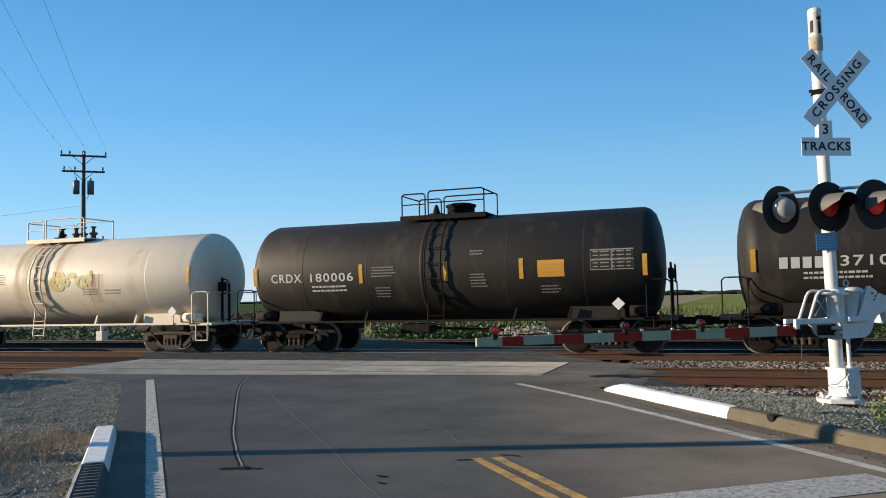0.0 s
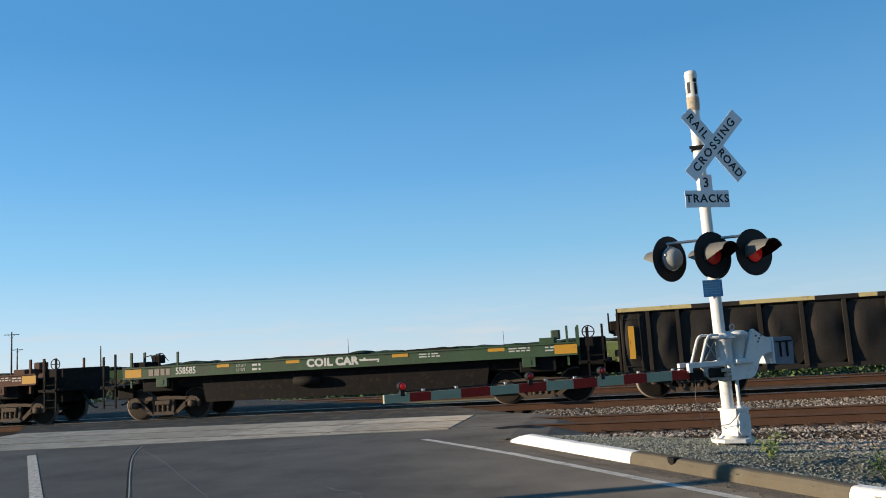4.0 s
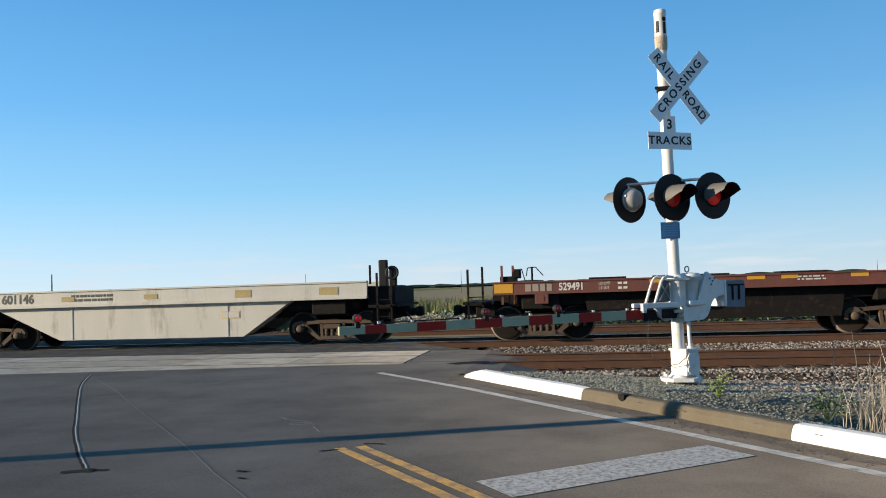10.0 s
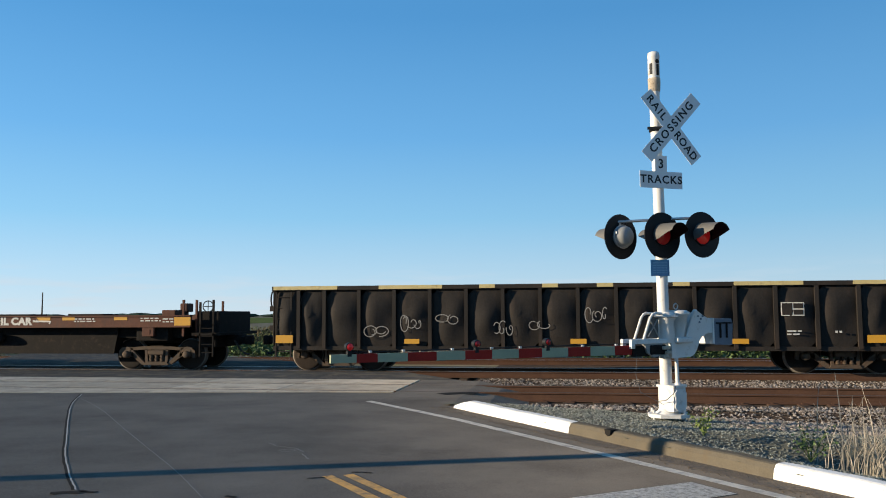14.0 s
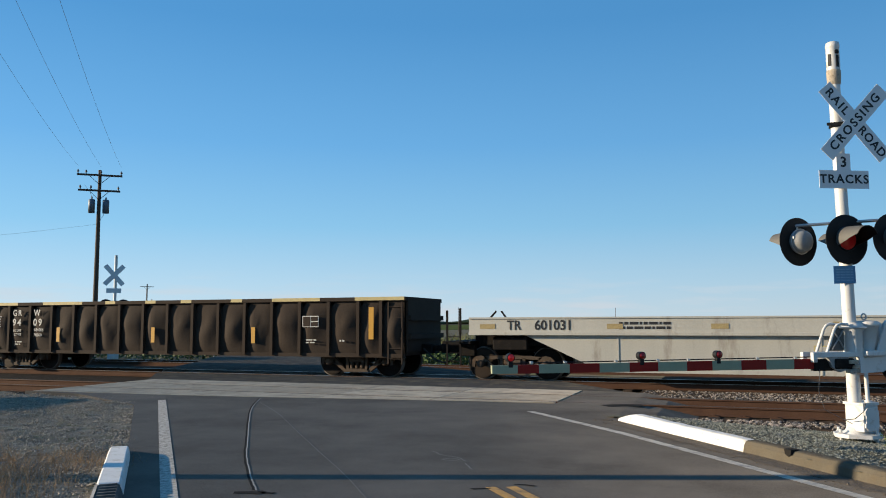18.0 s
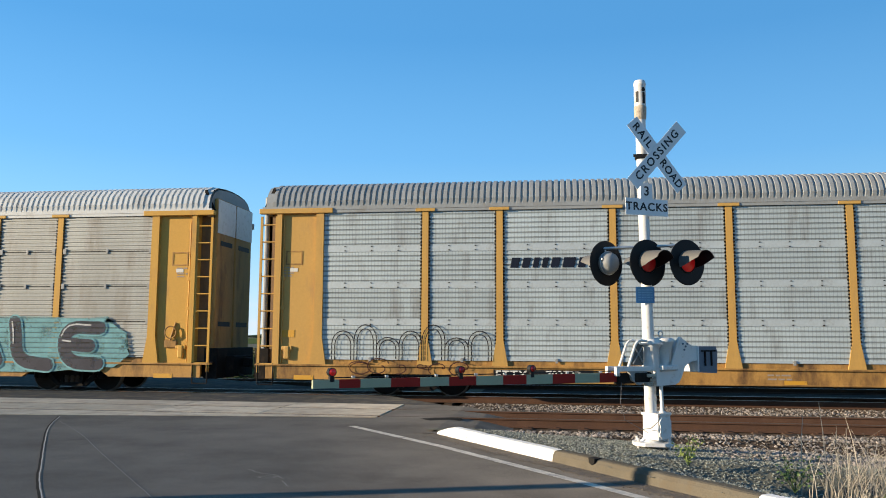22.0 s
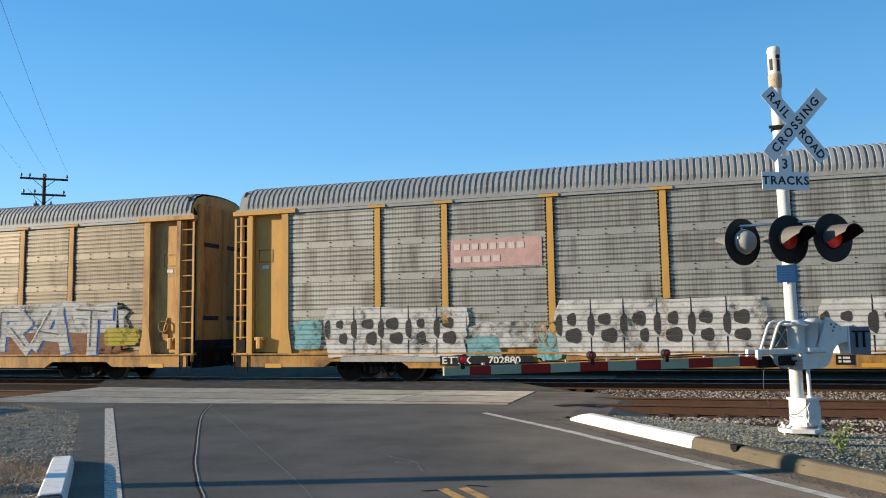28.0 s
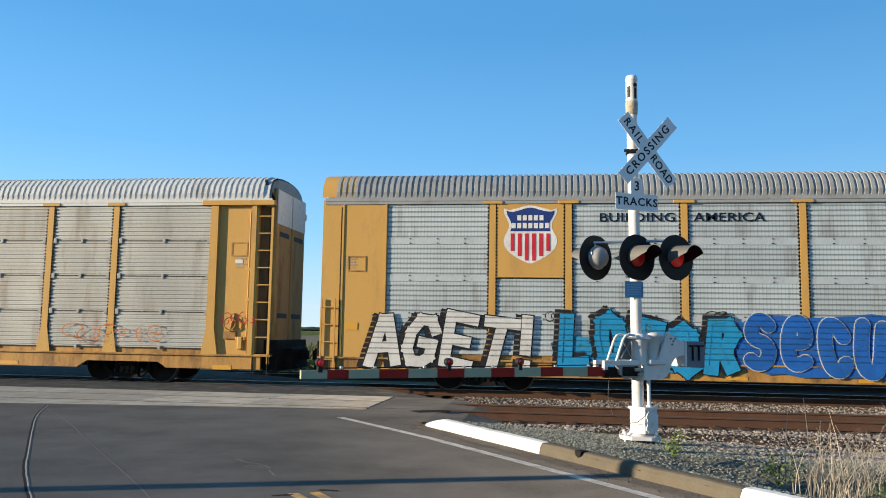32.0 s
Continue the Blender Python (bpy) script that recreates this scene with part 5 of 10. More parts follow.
def utility_pole(at, height, label, arms, transformer=False, turn=0.0, name="utility_pole", thick=1.0):
    po = thing(name, label, "utility pole", Matrix.Translation(at) @ pose(0, 0, 0, 0, 0, turn))
    part("pole", Mb().lathe([(0, 0.17 * thick), (height * 0.5, 0.14 * thick), (height, 0.10 * thick)], "z", 14), M["wood_pole"], po, "tapered dark timber pole")
    for z, half, pins in arms:
        part("crossarm", Mb().box((-half, -0.18, z - 0.06), (half, -0.07, z + 0.06), 0.01), M["wood_pole"], po, "timber crossarm")
        part("brace", Mb().pipe([(-half * 0.5, -0.12, z), (0, -0.12, z - 0.6), (half * 0.5, -0.12, z)], 0.018, 6), M["steel_dark"], po)
        for p in pins:
            part("insulator", lambda: Mb().lathe([(0, 0.03), (0.08, 0.03), (0.1, 0.07), (0.16, 0.075), (0.19, 0.045), (0.24, 0.05), (0.27, 0.0)], "z", 10), M["insulator"], po, "", Matrix.Translation((p * half, -0.12, z + 0.06)), key="insul")
    if transformer:
        for tx in (-0.42, 0.42):
            t = part("transformer", lambda: Mb().lathe([(-0.45, 0.0), (-0.45, 0.2), (0.38, 0.2), (0.42, 0.16), (0.44, 0.0)], "z", 16), M["grey_box"], po, "grey drum transformer", Matrix.Translation((tx, -0.1, height - 2.35)), key="transf")
            part("bushing", lambda: Mb().lathe([(0.42, 0.04), (0.5, 0.06), (0.6, 0.03), (0.62, 0)], "z", 8), M["insulator"], t, key="bush")
        part("lead", Mb().pipe([(-0.4, -0.1, height - 1.9), (-0.55, -0.1, height - 1.4), (-0.9, -0.1, height - 1.0)], 0.012, 6), M["wire"], po)
        part("lead", Mb().pipe([(0.4, -0.1, height - 1.9), (0.3, -0.1, height - 2.9), (0.1, -0.1, height - 3.3)], 0.012, 6), M["wire"], po)
    return po


PX, PY, PH = -38.3, 39.4, 11.8
utility_pole((PX, PY, -0.3), PH, "dark timber utility pole with two crossarms and transformers", ((PH - 0.35, 1.35, (-0.95, -0.6, 0.05, 0.95)), (PH - 1.35, 1.25, (-0.9, -0.4, 0.9))), True, 40)
NXP, NYP, NH = -10.3, 5.5, 11.3
utility_pole((NXP, NYP, -0.3), NH, "tall timber utility pole that shades the road", ((NH - 0.4, 1.35, (-0.95, 0.0, 0.95)),), False, 40, thick=0.85)
utility_pole((-106, 122, -0.3), 9.5, "distant timber utility pole", ((9.0, 1.2, ()),), False, 40)
utility_pole((-125, 145.5, -0.3), 7.5, "distant timber utility pole", ((7.1, 1.1, ()),), False, 40)
utility_pole((-101, 140, -0.3), 6.6, "distant thin timber utility pole", (), False, 0)
for dx, dy, hh in ((-26, 180, 5.2), (75, 215, 5.0), (-58, 165, 5.4)):
    utility_pole((dx, dy, -0.3), hh, "distant thin timber pole in the field", (), False, 0, thick=0.4)


def wire(a, b, sag, label, parent):
    pts = []
    for k in range(17):
        q = Vector(a).lerp(Vector(b), k / 16)
        q.z -= sag * 4 * (k / 16) * (1 - k / 16)
        pts.append(q)
    return part("wire", Mb().pipe(pts, 0.0055, 5), M["wire"], parent, label)


lines = thing("overhead_lines", "thin overhead wires between the utility poles", "power line", (0, 0, 0))
for k, u in enumerate((-0.95, 0.05, 0.95)):
    c, s = math.cos(radians(40)), math.sin(radians(40))
    c2, s2 = c, s
    wire((PX + c * u * 1.35, PY + s * u * 1.35, PH - 0.1), (NXP + c2 * u * 1.3, NYP + s2 * u * 1.3, NH - 0.2), 0.55, "thin dark overhead wire", lines)
    wire((NXP + c2 * u * 1.3, NYP + s2 * u * 1.3, NH - 0.2), (NXP + 30 + c2 * u * 1.3, NYP - 36 + s2 * u * 1.3, NH - 0.2), 0.55, "thin dark overhead wire", lines)
wire((PX, PY, 8.0), (-75, 20, 6.0), 1.0, "thin dark overhead wire", lines)

# ---- the concrete barrier ----
bar = thing("concrete_barrier", "low white-painted concrete wheel stop with a ribbed dark unit behind it", "barrier", (0, 0, 0))
bd = Vector((0.648, -0.761, 0))
bs = Vector((0.761, 0.648, 0))
start = Vector((-6.946, 7.561, -0.01))


def stop_block(s0, s1, shape, narrow=0.0):
    secs = []
    for s in (s0, s0 + 0.05, s1 - 0.02, s1):
        o = start + bd * s
        k = 1.0 - narrow if s in (s0, s1) else 1.0
        secs.append([tuple(o + bs * (u * k) + Vector((0, 0, h * (1 - narrow * 0.5 if s in (s0, s1) else 1)))) for u, h in shape])
    return Mb().loft(secs)


head = []
for q, wide, high in ((-0.86, 0.10, 0.02), (-0.82, 0.115, 0.045), (-0.55, 0.13, 0.118), (-0.2, 0.135, 0.128), (1.90, 0.135, 0.128), (1.92, 0.125, 0.12)):
    o = start + bd * q
    head.append([tuple(o + bs * (u * wide) + Vector((0, 0, v * high))) for u, v in ((-1, 0), (1, 0), (0.96, 0.3), (0.8, 0.9), (0.68, 1), (-0.68, 1), (-0.8, 0.9), (-0.96, 0.3))])
part("barrier_unit", Mb().loft(head), M["kerb_white"], bar, "white-painted concrete block with a sloped head")
for k in range(3):
    part("barrier_unit", stop_block(1.94 + 2.0 * k, 3.92 + 2.0 * k, ((-0.135, 0.0), (0.135, 0.0), (0.128, 0.04), (0.10, 0.110), (0.085, 0.118), (-0.085, 0.118), (-0.12, 0.108), (-0.13, 0.04)), 0.02), M["rubber_grey"], bar, "dark grey ribbed unit")
    # pale strip puts the sunlit left rim into the colour
    part("pale_edge", stop_block(1.96 + 2.0 * k, 3.90 + 2.0 * k, ((-0.139, 0.035), (-0.131, 0.035), (-0.112, 0.120), (-0.092, 0.121), (-0.092, 0.127), (-0.118, 0.126))), M["concrete"], bar, "tan strip painted as the sunlit rim")
for k in range(44):
    o = start + bd * (2.0 + 0.13 * k)
    part("rib", lambda: Mb().prism([(-0.03, 0.0), (0.03, 0.0), (0.018, 0.016), (-0.018, 0.016)], -0.07, 0.08), M["rubber_grey"], bar, at=Matrix.Translation(o + Vector((0, 0, 0.116))) @ pose(0, 0, 0, 0, 0, math.degrees(math.atan2(bd.y, bd.x))), key="stop_rib")

# an equipment cabinet beside the verge, whose long evening shadow lies on the gravel
cab = thing("equipment_cabinet", "plain grey railway equipment cabinet beside the gravel verge", "cabinet", (-24.1, 8.9, -0.12))
part("body", Mb().box((-0.9, -1.5, 0.0), (0.9, 1.5, 2.3), 0.03), M["alu"], cab, "grey sheet-metal housing")
part("roof", Mb().box((-1.0, -1.6, 2.3), (1.0, 1.6, 2.4), 0.02), M["alu"], cab, "flat overhanging lid")
part("door", Mb().box((0.9, -0.5, 0.1), (0.92, 0.5, 2.1), 0.006), M["alu"], cab, "sheet-metal door")

# ---- stones, weeds and grass ----
def stones(name, count, place, size, material, label, seed):
    r = random.Random(seed)
    vs, fs = [], []
    base = [Vector(p) for p in ((1, 0, 0.1), (0.2, 1, -0.1), (-1, 0.2, 0), (-0.1, -1, 0.1), (0.1, 0, 0.75), (0, 0.1, -0.7))]
    quads = [(0, 1, 4), (1, 2, 4), (2, 3, 4), (3, 0, 4), (1, 0, 5), (2, 1, 5), (3, 2, 5), (0, 3, 5)]
    for _ in range(count):
        p = place(r)
        if p is None:
            continue
        s = size * r.uniform(0.5, 1.35)
        a = r.uniform(0, 6.28)
        c, sn = math.cos(a) * s, math.sin(a) * s
        k = (r.uniform(0.7, 1.2), r.uniform(0.7, 1.2), r.uniform(0.6, 1.1))
        o = len(vs)
        for b in base:
            x, y, z = b.x * k[0] + r.uniform(-0.2, 0.2), b.y * k[1] + r.uniform(-0.2, 0.2), b.z * k[2]
            vs.append((p[0] + x * c - y * sn, p[1] + x * sn + y * c, p[2] + z * s))
        fs += [tuple(i + o for i in q) for q in quads]
    return tagged(part(name, Mb().add(vs, fs), material), label, "stones", kind="stuff")


def island_tone(m, amount):
    """Gives each loose piece of a joined mesh its own tone."""
    n, l = m.node_tree.nodes, m.node_tree.links
    g = n.new("ShaderNodeNewGeometry")
    hs = n.new("ShaderNodeHueSaturation")
    mr = n.new("ShaderNodeMapRange")
    mr.inputs["To Min"].default_value, mr.inputs["To Max"].default_value = 1 - amount, 1 + amount
    l.new(g.outputs["Random Per Island"], mr.inputs["Value"])
    l.new(mr.outputs[0], hs.inputs["Value"])
    b = n["Principled BSDF"]
    src = b.inputs["Base Color"].links[0].from_socket
    l.new(src, hs.inputs["Color"])
    l.new(hs.outputs[0], b.inputs["Base Color"])


for k, a in (("stone_grey", 0.5), ("stone_brown", 0.75), ("stone_verge", 0.4), ("meadow", 0.4), ("scrub", 0.4), ("dry_grass", 0.3), ("leaf", 0.4), ("leaf_pale", 0.3)):
    island_tone(M[k], a)


def on_bank(r):
    x, y = r.uniform(-1.9, 8.5), r.uniform(6.5, 14.6)
    if x < kerb_line(y) + 0.36:
        return None
    return (x, y, bank(x, y) + 0.005)


def on_shoulder(r):
    x, y = r.uniform(-2.4, 16), r.choice((r.uniform(14.0, 15.8), r.uniform(18.3, 21.9), r.uniform(16.4, 17.7)))
    z = -0.19 if y > 15 else -0.36 + (y - 14.3) * 0.23
    return (x, y, z + 0.01)


def on_verge(r):
    y = r.uniform(5, 14.6)
    x = left_line(y) - 0.5 - abs(r.gauss(0, 4))
    if x < -24:
        return None
    return (x, y, -0.04 + 0.07 * noise.noise((x * 0.8, y * 0.8, 7)) + 0.035 * noise.noise((x * 3, y * 3, 1)) - 0.06 * max(0, left_line(y) - 3.5 - x) / 6)


stones("bank_gravel", 44000, on_bank, 0.017, M["stone_grey"], "loose grey-green gravel on the bank", 1)
stones("ballast_stones", 22000, on_shoulder, 0.031, M["stone_brown"], "loose brown and grey ballast stones along the rails", 2)
stones("verge_gravel", 24000, on_verge, 0.020, M["stone_verge"], "loose brown gravel on the verge", 3)


def on_far_bank(r):
    x, y = r.uniform(2.2, 12), r.uniform(11.6, 14.7)
    if r.random() > min(1.0, (x - 2.0) / 1.6) * min(1.0, (y - 11.2) / 1.2):
        return None
    return (x, y, bank(x, y) + 0.012)


stones("ballast_stones", 6500, on_far_bank, 0.033, M["stone_brown"], "pale brown ballast stones spilt over the bank", 12)


def along_kerb(r):
    y = r.uniform(5.5, 13.6)
    return (kerb_line(y) - abs(r.gauss(0, 0.16)) - 0.02, y, 0.0)


stones("gutter_grit", 2600, along_kerb, 0.010, M["gutter"], "brown grit and small stones along the kerb", 4)


def stems(name, spots, material, label, seed, hmin, hmax, width=0.006, lean=0.25):
    r = random.Random(seed)
    vs, fs = [], []
    for x, y, z, n, spread in spots:
        for _ in range(n):
            px, py = x + r.gauss(0, spread), y + r.gauss(0, spread)
            h = r.uniform(hmin, hmax)
            dx, dy = r.gauss(0, lean), r.gauss(0, lean)
            a = r.uniform(0, 3.14)
            wx, wy = math.cos(a) * width, math.sin(a) * width
            o = len(vs)
            for k in range(4):
                t = k / 3
                cx, cy, cz = px + dx * h * t * t, py + dy * h * t * t, z + h * (t - 0.15 * t * t)
                f = 1 - 0.75 * t
                vs.append((cx - wx * f, cy - wy * f, cz))
                vs.append((cx + wx * f, cy + wy * f, cz))
                vs.append((cx - wy * f, cy + wx * f, cz))
            for k in range(3):
                b = o + 3 * k
                fs += [(b, b + 1, b + 4, b + 3), (b + 1, b + 2, b + 5, b + 4), (b + 2, b, b + 3, b + 5)]
    return tagged(part(name, Mb().add(vs, fs), material), label, "weeds", kind="stuff")


stems("dry_weeds", [(2.92, 9.25, -0.14, 16, 0.10), (3.12, 9.1, -0.16, 30, 0.12), (3.3, 9.0, -0.18, 40, 0.14), (3.4, 9.4, -0.2, 50, 0.22), (3.8, 9.15, -0.25, 90, 0.2), (4.3, 9.3, -0.3, 110, 0.2), (4.6, 8.8, -0.3, 150, 0.25), (5.1, 9.2, -0.35, 130, 0.3), (4.1, 8.5, -0.3, 90, 0.2), (5.6, 8.7, -0.35, 120, 0.35)], M["dry_grass"], "tall dry tan weed stalks behind the kerb", 7, 0.40, 0.95, 0.0065, 0.42)
stems("dry_weeds", [(3.1, 9.2, -0.2, 3, 0.2), (3.6, 9.6, -0.2, 6, 0.4), (4.6, 9.2, -0.2, 9, 0.5)], M["dry_grass"], "tall dry tan weed stalks behind the kerb", 8, 0.95, 1.35, 0.009, 0.1)
rv = random.Random(3)
stems("dry_grass", [(left_line(y) - rv.uniform(1.3, 6.5), y, -0.06, 14, 0.3) for y in [4.5 + 0.03 * k for k in range(320)]], M["dry_grass"], "short dry grass on the gravel verge", 9, 0.04, 0.16, 0.003, 0.6)
stems("brown_grass", [(rv.uniform(-10.2, -6.6), rv.uniform(4.6, 7.8), -0.06, 22, 0.25) for _ in range(170)], M["brown_grass"], "matted dead brown grass on the verge", 19, 0.08, 0.24, 0.004, 0.5)


def leafy(name, at, size, material, label, seed, n=120, leaf=0.03, flat=0.6):
    """A small leafy weed: stalks with many separate leaves."""
    r = random.Random(seed)
    w = thing(name, label, "weed", at)
    st = Mb()
    vs, fs = [], []
    for k in range(max(5, n // 18)):
        a, d = r.uniform(0, 6.28), r.uniform(0.15, 0.6) * size
        top = Vector((math.cos(a) * d, math.sin(a) * d, size * r.uniform(0.55, 1.0)))
        st.tube((0, 0, 0), top * 0.6 + Vector((0, 0, 0.05 * size)), 0.006, 0.004, 5).tube(top * 0.6 + Vector((0, 0, 0.05 * size)), top, 0.004, 0.002, 5)
        for _ in range(18):
            p = top * r.uniform(0.3, 1.05) + Vector((r.gauss(0, 0.09), r.gauss(0, 0.09), r.gauss(0, 0.05))) * size
            d1 = Vector((r.gauss(0, 1), r.gauss(0, 1), r.gauss(0.3, flat))).normalized() * leaf * r.uniform(0.6, 1.5)
            d2 = d1.orthogonal().normalized() * leaf * 0.4
            o = len(vs)
            vs += [p, p + d1 * 0.5 + d2, p + d1, p + d1 * 0.5 - d2]
            fs.append((o, o + 1, o + 2, o + 3))
    part("stem", st, M["leaf"], w)
    part("foliage", Mb().add(vs, fs), material, w)
    return w


leafy("green_weed", (1.62, 10.25, 0.08), 0.36, M["leaf_pale"], "small bright green weed on the gravel bank", 1, 160, 0.035)
leafy("green_weed", (2.6, 9.35, -0.05), 0.4, M["leaf"], "green weed on the gravel bank", 2, 140, 0.04)
leafy("green_weed", (4.6, 9.6, -0.2), 0.5, M["leaf"], "green weed among the dry stalks", 3, 200, 0.04)
leafy("green_weed", (5.2, 9.3, -0.25), 0.55, M["leaf_pale"], "green weed among the dry stalks", 4, 220, 0.04)
leafy("green_weed", (3.4, 8.6, -0.15), 0.35, M["leaf"], "green weed among the dry stalks", 5, 120, 0.035)


def hedge(name, x0, x1, y0, y1, hmin, hmax, count, leaf, material, label, seed):
    r = random.Random(seed)
    vs, fs = [], []
    for _ in range(count):
        x, y = r.uniform(x0, x1), r.uniform(y0, y1)
        top = hmin + (hmax - hmin) * (0.5 + 0.5 * noise.noise((x * 0.35, y * 0.5, seed))) + 0.25 * noise.noise((x * 1.4, y, 9))
        z = -0.3 + max(0.05, top + 0.3) * r.random() ** 0.6
        d1 = Vector((r.gauss(0, 1), r.gauss(0, 1), r.gauss(0.2, 0.8))).normalized() * leaf * r.uniform(0.6, 1.5)
        d2 = d1.cross(Vector((r.gauss(0, 1), r.gauss(0, 1), r.gauss(0, 1)))).normalized() * leaf * 0.45
        p = Vector((x, y, z))
        o = len(vs)
        vs += [p, p + d1 * 0.5 + d2, p + d1, p + d1 * 0.5 - d2]
        fs.append((o, o + 1, o + 2, o + 3))
    return tagged(part(name, Mb().add(vs, fs), material), label, "weeds", kind="stuff")


hedge("trackside_weeds", -15.5, 46, 32.6, 36.5, -0.1, 0.7, 34000, 0.14, M["leaf"], "dense green weeds along the far side of the tracks", 21)
hedge("trackside_weeds", -80, -26, 33, 38, -0.1, 0.6, 9000, 0.16, M["leaf"], "green weeds along the far side of the tracks", 23)
hedge("dry_scrub", -9, -2, 31.2, 33, -0.1, 0.6, 5000, 0.09, M["dry_grass"], "dry tan scrub beside the far track", 24)

stems("meadow_weeds", [(rv.uniform(-30, 60), rv.uniform(37, 62), -0.25, 30, 0.9) for _ in range(420)], M["meadow"], "pale yellow-green meadow weeds behind the tracks", 66, 0.5, 1.35, 0.035, 0.2)
for k in range(9):
    x = -17.0 - 3.6 * k
    hedge("roadside_scrub", x - 2.6, x + 1.6, 38.5 + 1.9 * k, 41.5 + 1.9 * k, 0.2, 1.25, 1500, 0.13, M["scrub"], "dull brown scrub along the far road", 60 + k)
for x, y, turn, long in ((-28.3, 38.9, 40, 0.9), (-26.4, 40.2, 35, 1.5), (-25.2, 40.4, 10, 0.9), (-23.3, 39.0, -25, 0.9), (-20.0, 36.0, -40, 1.6)):
    stone = thing("kerb_stone", "low white-painted kerb stone beside the far road", "kerb stone", Matrix.Translation((x, y, -0.30)) @ pose(0, 0, 0, 0, 0, turn), "kerb stones by the far road")
    part("block", Mb().prism([(-long / 2, 0), (long / 2, 0), (long / 2 - 0.06, 0.5), (-long / 2 + 0.1, 0.5)], -0.16, 0.16), M["kerb_white"], stone, "white-painted concrete")

# ---- the train ----
SPEED, GAIN = 23.808, 0.015          # metres per second along +x at the middle of the time, and its slow rise
WAGONS = []            # (wagon, place along the train)
WHEELSETS = {-1: [], 1: []}
AXLE = 0.95


def wheelset_mesh():
    mb = Mb()
    for s in (-1, 1):
        y = s * 0.74
        mb.lathe([(y - 0.065, 0.20), (y - 0.065, 0.37), (y - 0.055, 0.46), (y + 0.055, 0.46 if s < 0 else 0.455), (y + 0.065, 0.37), (y + 0.02, 0.34), (y + 0.01, 0.2), (y + 0.06, 0.14), (y + 0.06, 0.08)], "y", 30)
        mb.lathe([(y + 0.052 * -s, 0.455), (y + 0.075 * -s, 0.485), (y + 0.085 * -s, 0.455)], "y", 30)
    mb.tube((0, -0.98, 0), (0, 0.98, 0), 0.075, n=12)
    for s in (-1, 1):
        for k in range(4):
            a = k * math.pi / 2
            mb.box((0.045 * math.cos(a) - 0.014, s * 1.0 - 0.02, 0.045 * math.sin(a) - 0.014), (0.045 * math.cos(a) + 0.014, s * 1.0 + 0.02, 0.045 * math.sin(a) + 0.014))
    return mb


def side_frame_mesh():
    """Cast frame: a thin arched top chord, jaws over the bearings, slanted legs down to the spring basket."""
    mb = Mb()
    w = 0.06
    mb.prism([(-0.78, 0.58), (-0.34, 0.60), (0.34, 0.60), (0.78, 0.58), (0.86, 0.66), (0.40, 0.70), (-0.40, 0.70), (-0.86, 0.66)], -w, w)
    mb.prism([(-0.40, 0.15), (0.40, 0.15), (0.34, 0.25), (-0.34, 0.25)], -w - 0.03, w)
    for e in (-1, 1):
        jaw = [(0.72, 0.40), (0.80, 0.38), (0.80, 0.52), (0.88, 0.57), (1.02, 0.57), (1.10, 0.52), (1.12, 0.36), (1.20, 0.38), (1.20, 0.56), (1.10, 0.66), (0.94, 0.69), (0.76, 0.64)]
        leg = [(0.74, 0.56), (0.82, 0.44), (0.44, 0.15), (0.32, 0.17)]
        col = [(0.27, 0.24), (0.35, 0.24), (0.37, 0.62), (0.29, 0.62)]
        for pts in (jaw, leg, col):
            pts = [(e * x, z) for x, z in pts]
            mb.prism(pts if e > 0 else pts[::-1], -w, w)
        mb.lathe([(-0.15, 0.0), (-0.15, 0.075), (-0.13, 0.10), (0.02, 0.115)], "y", 16, (e * AXLE, 0, 0.46))
        mb.box((e * AXLE - 0.13, -0.07, 0.53), (e * AXLE + 0.13, 0.05, 0.60), 0.012)
    mb.box((-0.25, -0.11, 0.45), (0.25, 0.05, 0.58), 0.02)
    return mb


def spring_mesh():
    mb = Mb()
    prof = []
    for k in range(5):
        prof += [(0.25 + 0.04 * k, 0.045), (0.26 + 0.04 * k, 0.07), (0.275 + 0.04 * k, 0.07), (0.285 + 0.04 * k, 0.045)]
    return mb.lathe(prof, "z", 10, (0, -0.02, 0))


def truck(wagon, x, tone):
    t = part("truck", lambda: Mb().box((-0.24, -1.05, 0.42), (0.24, 1.05, 0.72), 0.04).tube((0, 0, 0.7), (0, 0, 0.86), 0.35, n=16).box((-0.5, -0.5, 0.30), (-0.44, 0.5, 0.42)).box((0.44, -0.5, 0.30), (0.5, 0.5, 0.42)),
             M["steel_dark"], wagon, "four-wheeled rail truck", Matrix.Translation((x, 0, 0)), key="truck_core")
    for s in (-1, 1):
        part("side_frame", side_frame_mesh, tone, t, "cast steel side frame", Matrix.Translation((0, s * 1.02, 0)) @ pose(0, 0, 0, 0, 0, 0 if s < 0 else 180), key="side_frame")
        for sx in (-0.17, 0.0, 0.17) if s < 0 else ():
            part("spring", spring_mesh, M["truck_steel"], t, "coil spring", Matrix.Translation((sx, s * 1.02, 0)), key="springs")
        ws = part("wheelset", wheelset_mesh, M["wheel"], t, "rust-brown steel wheels on their axle", Matrix.Translation((s * AXLE, 0, 0.46)), key="wheelset")
        WHEELSETS[s].append(ws)
    return t


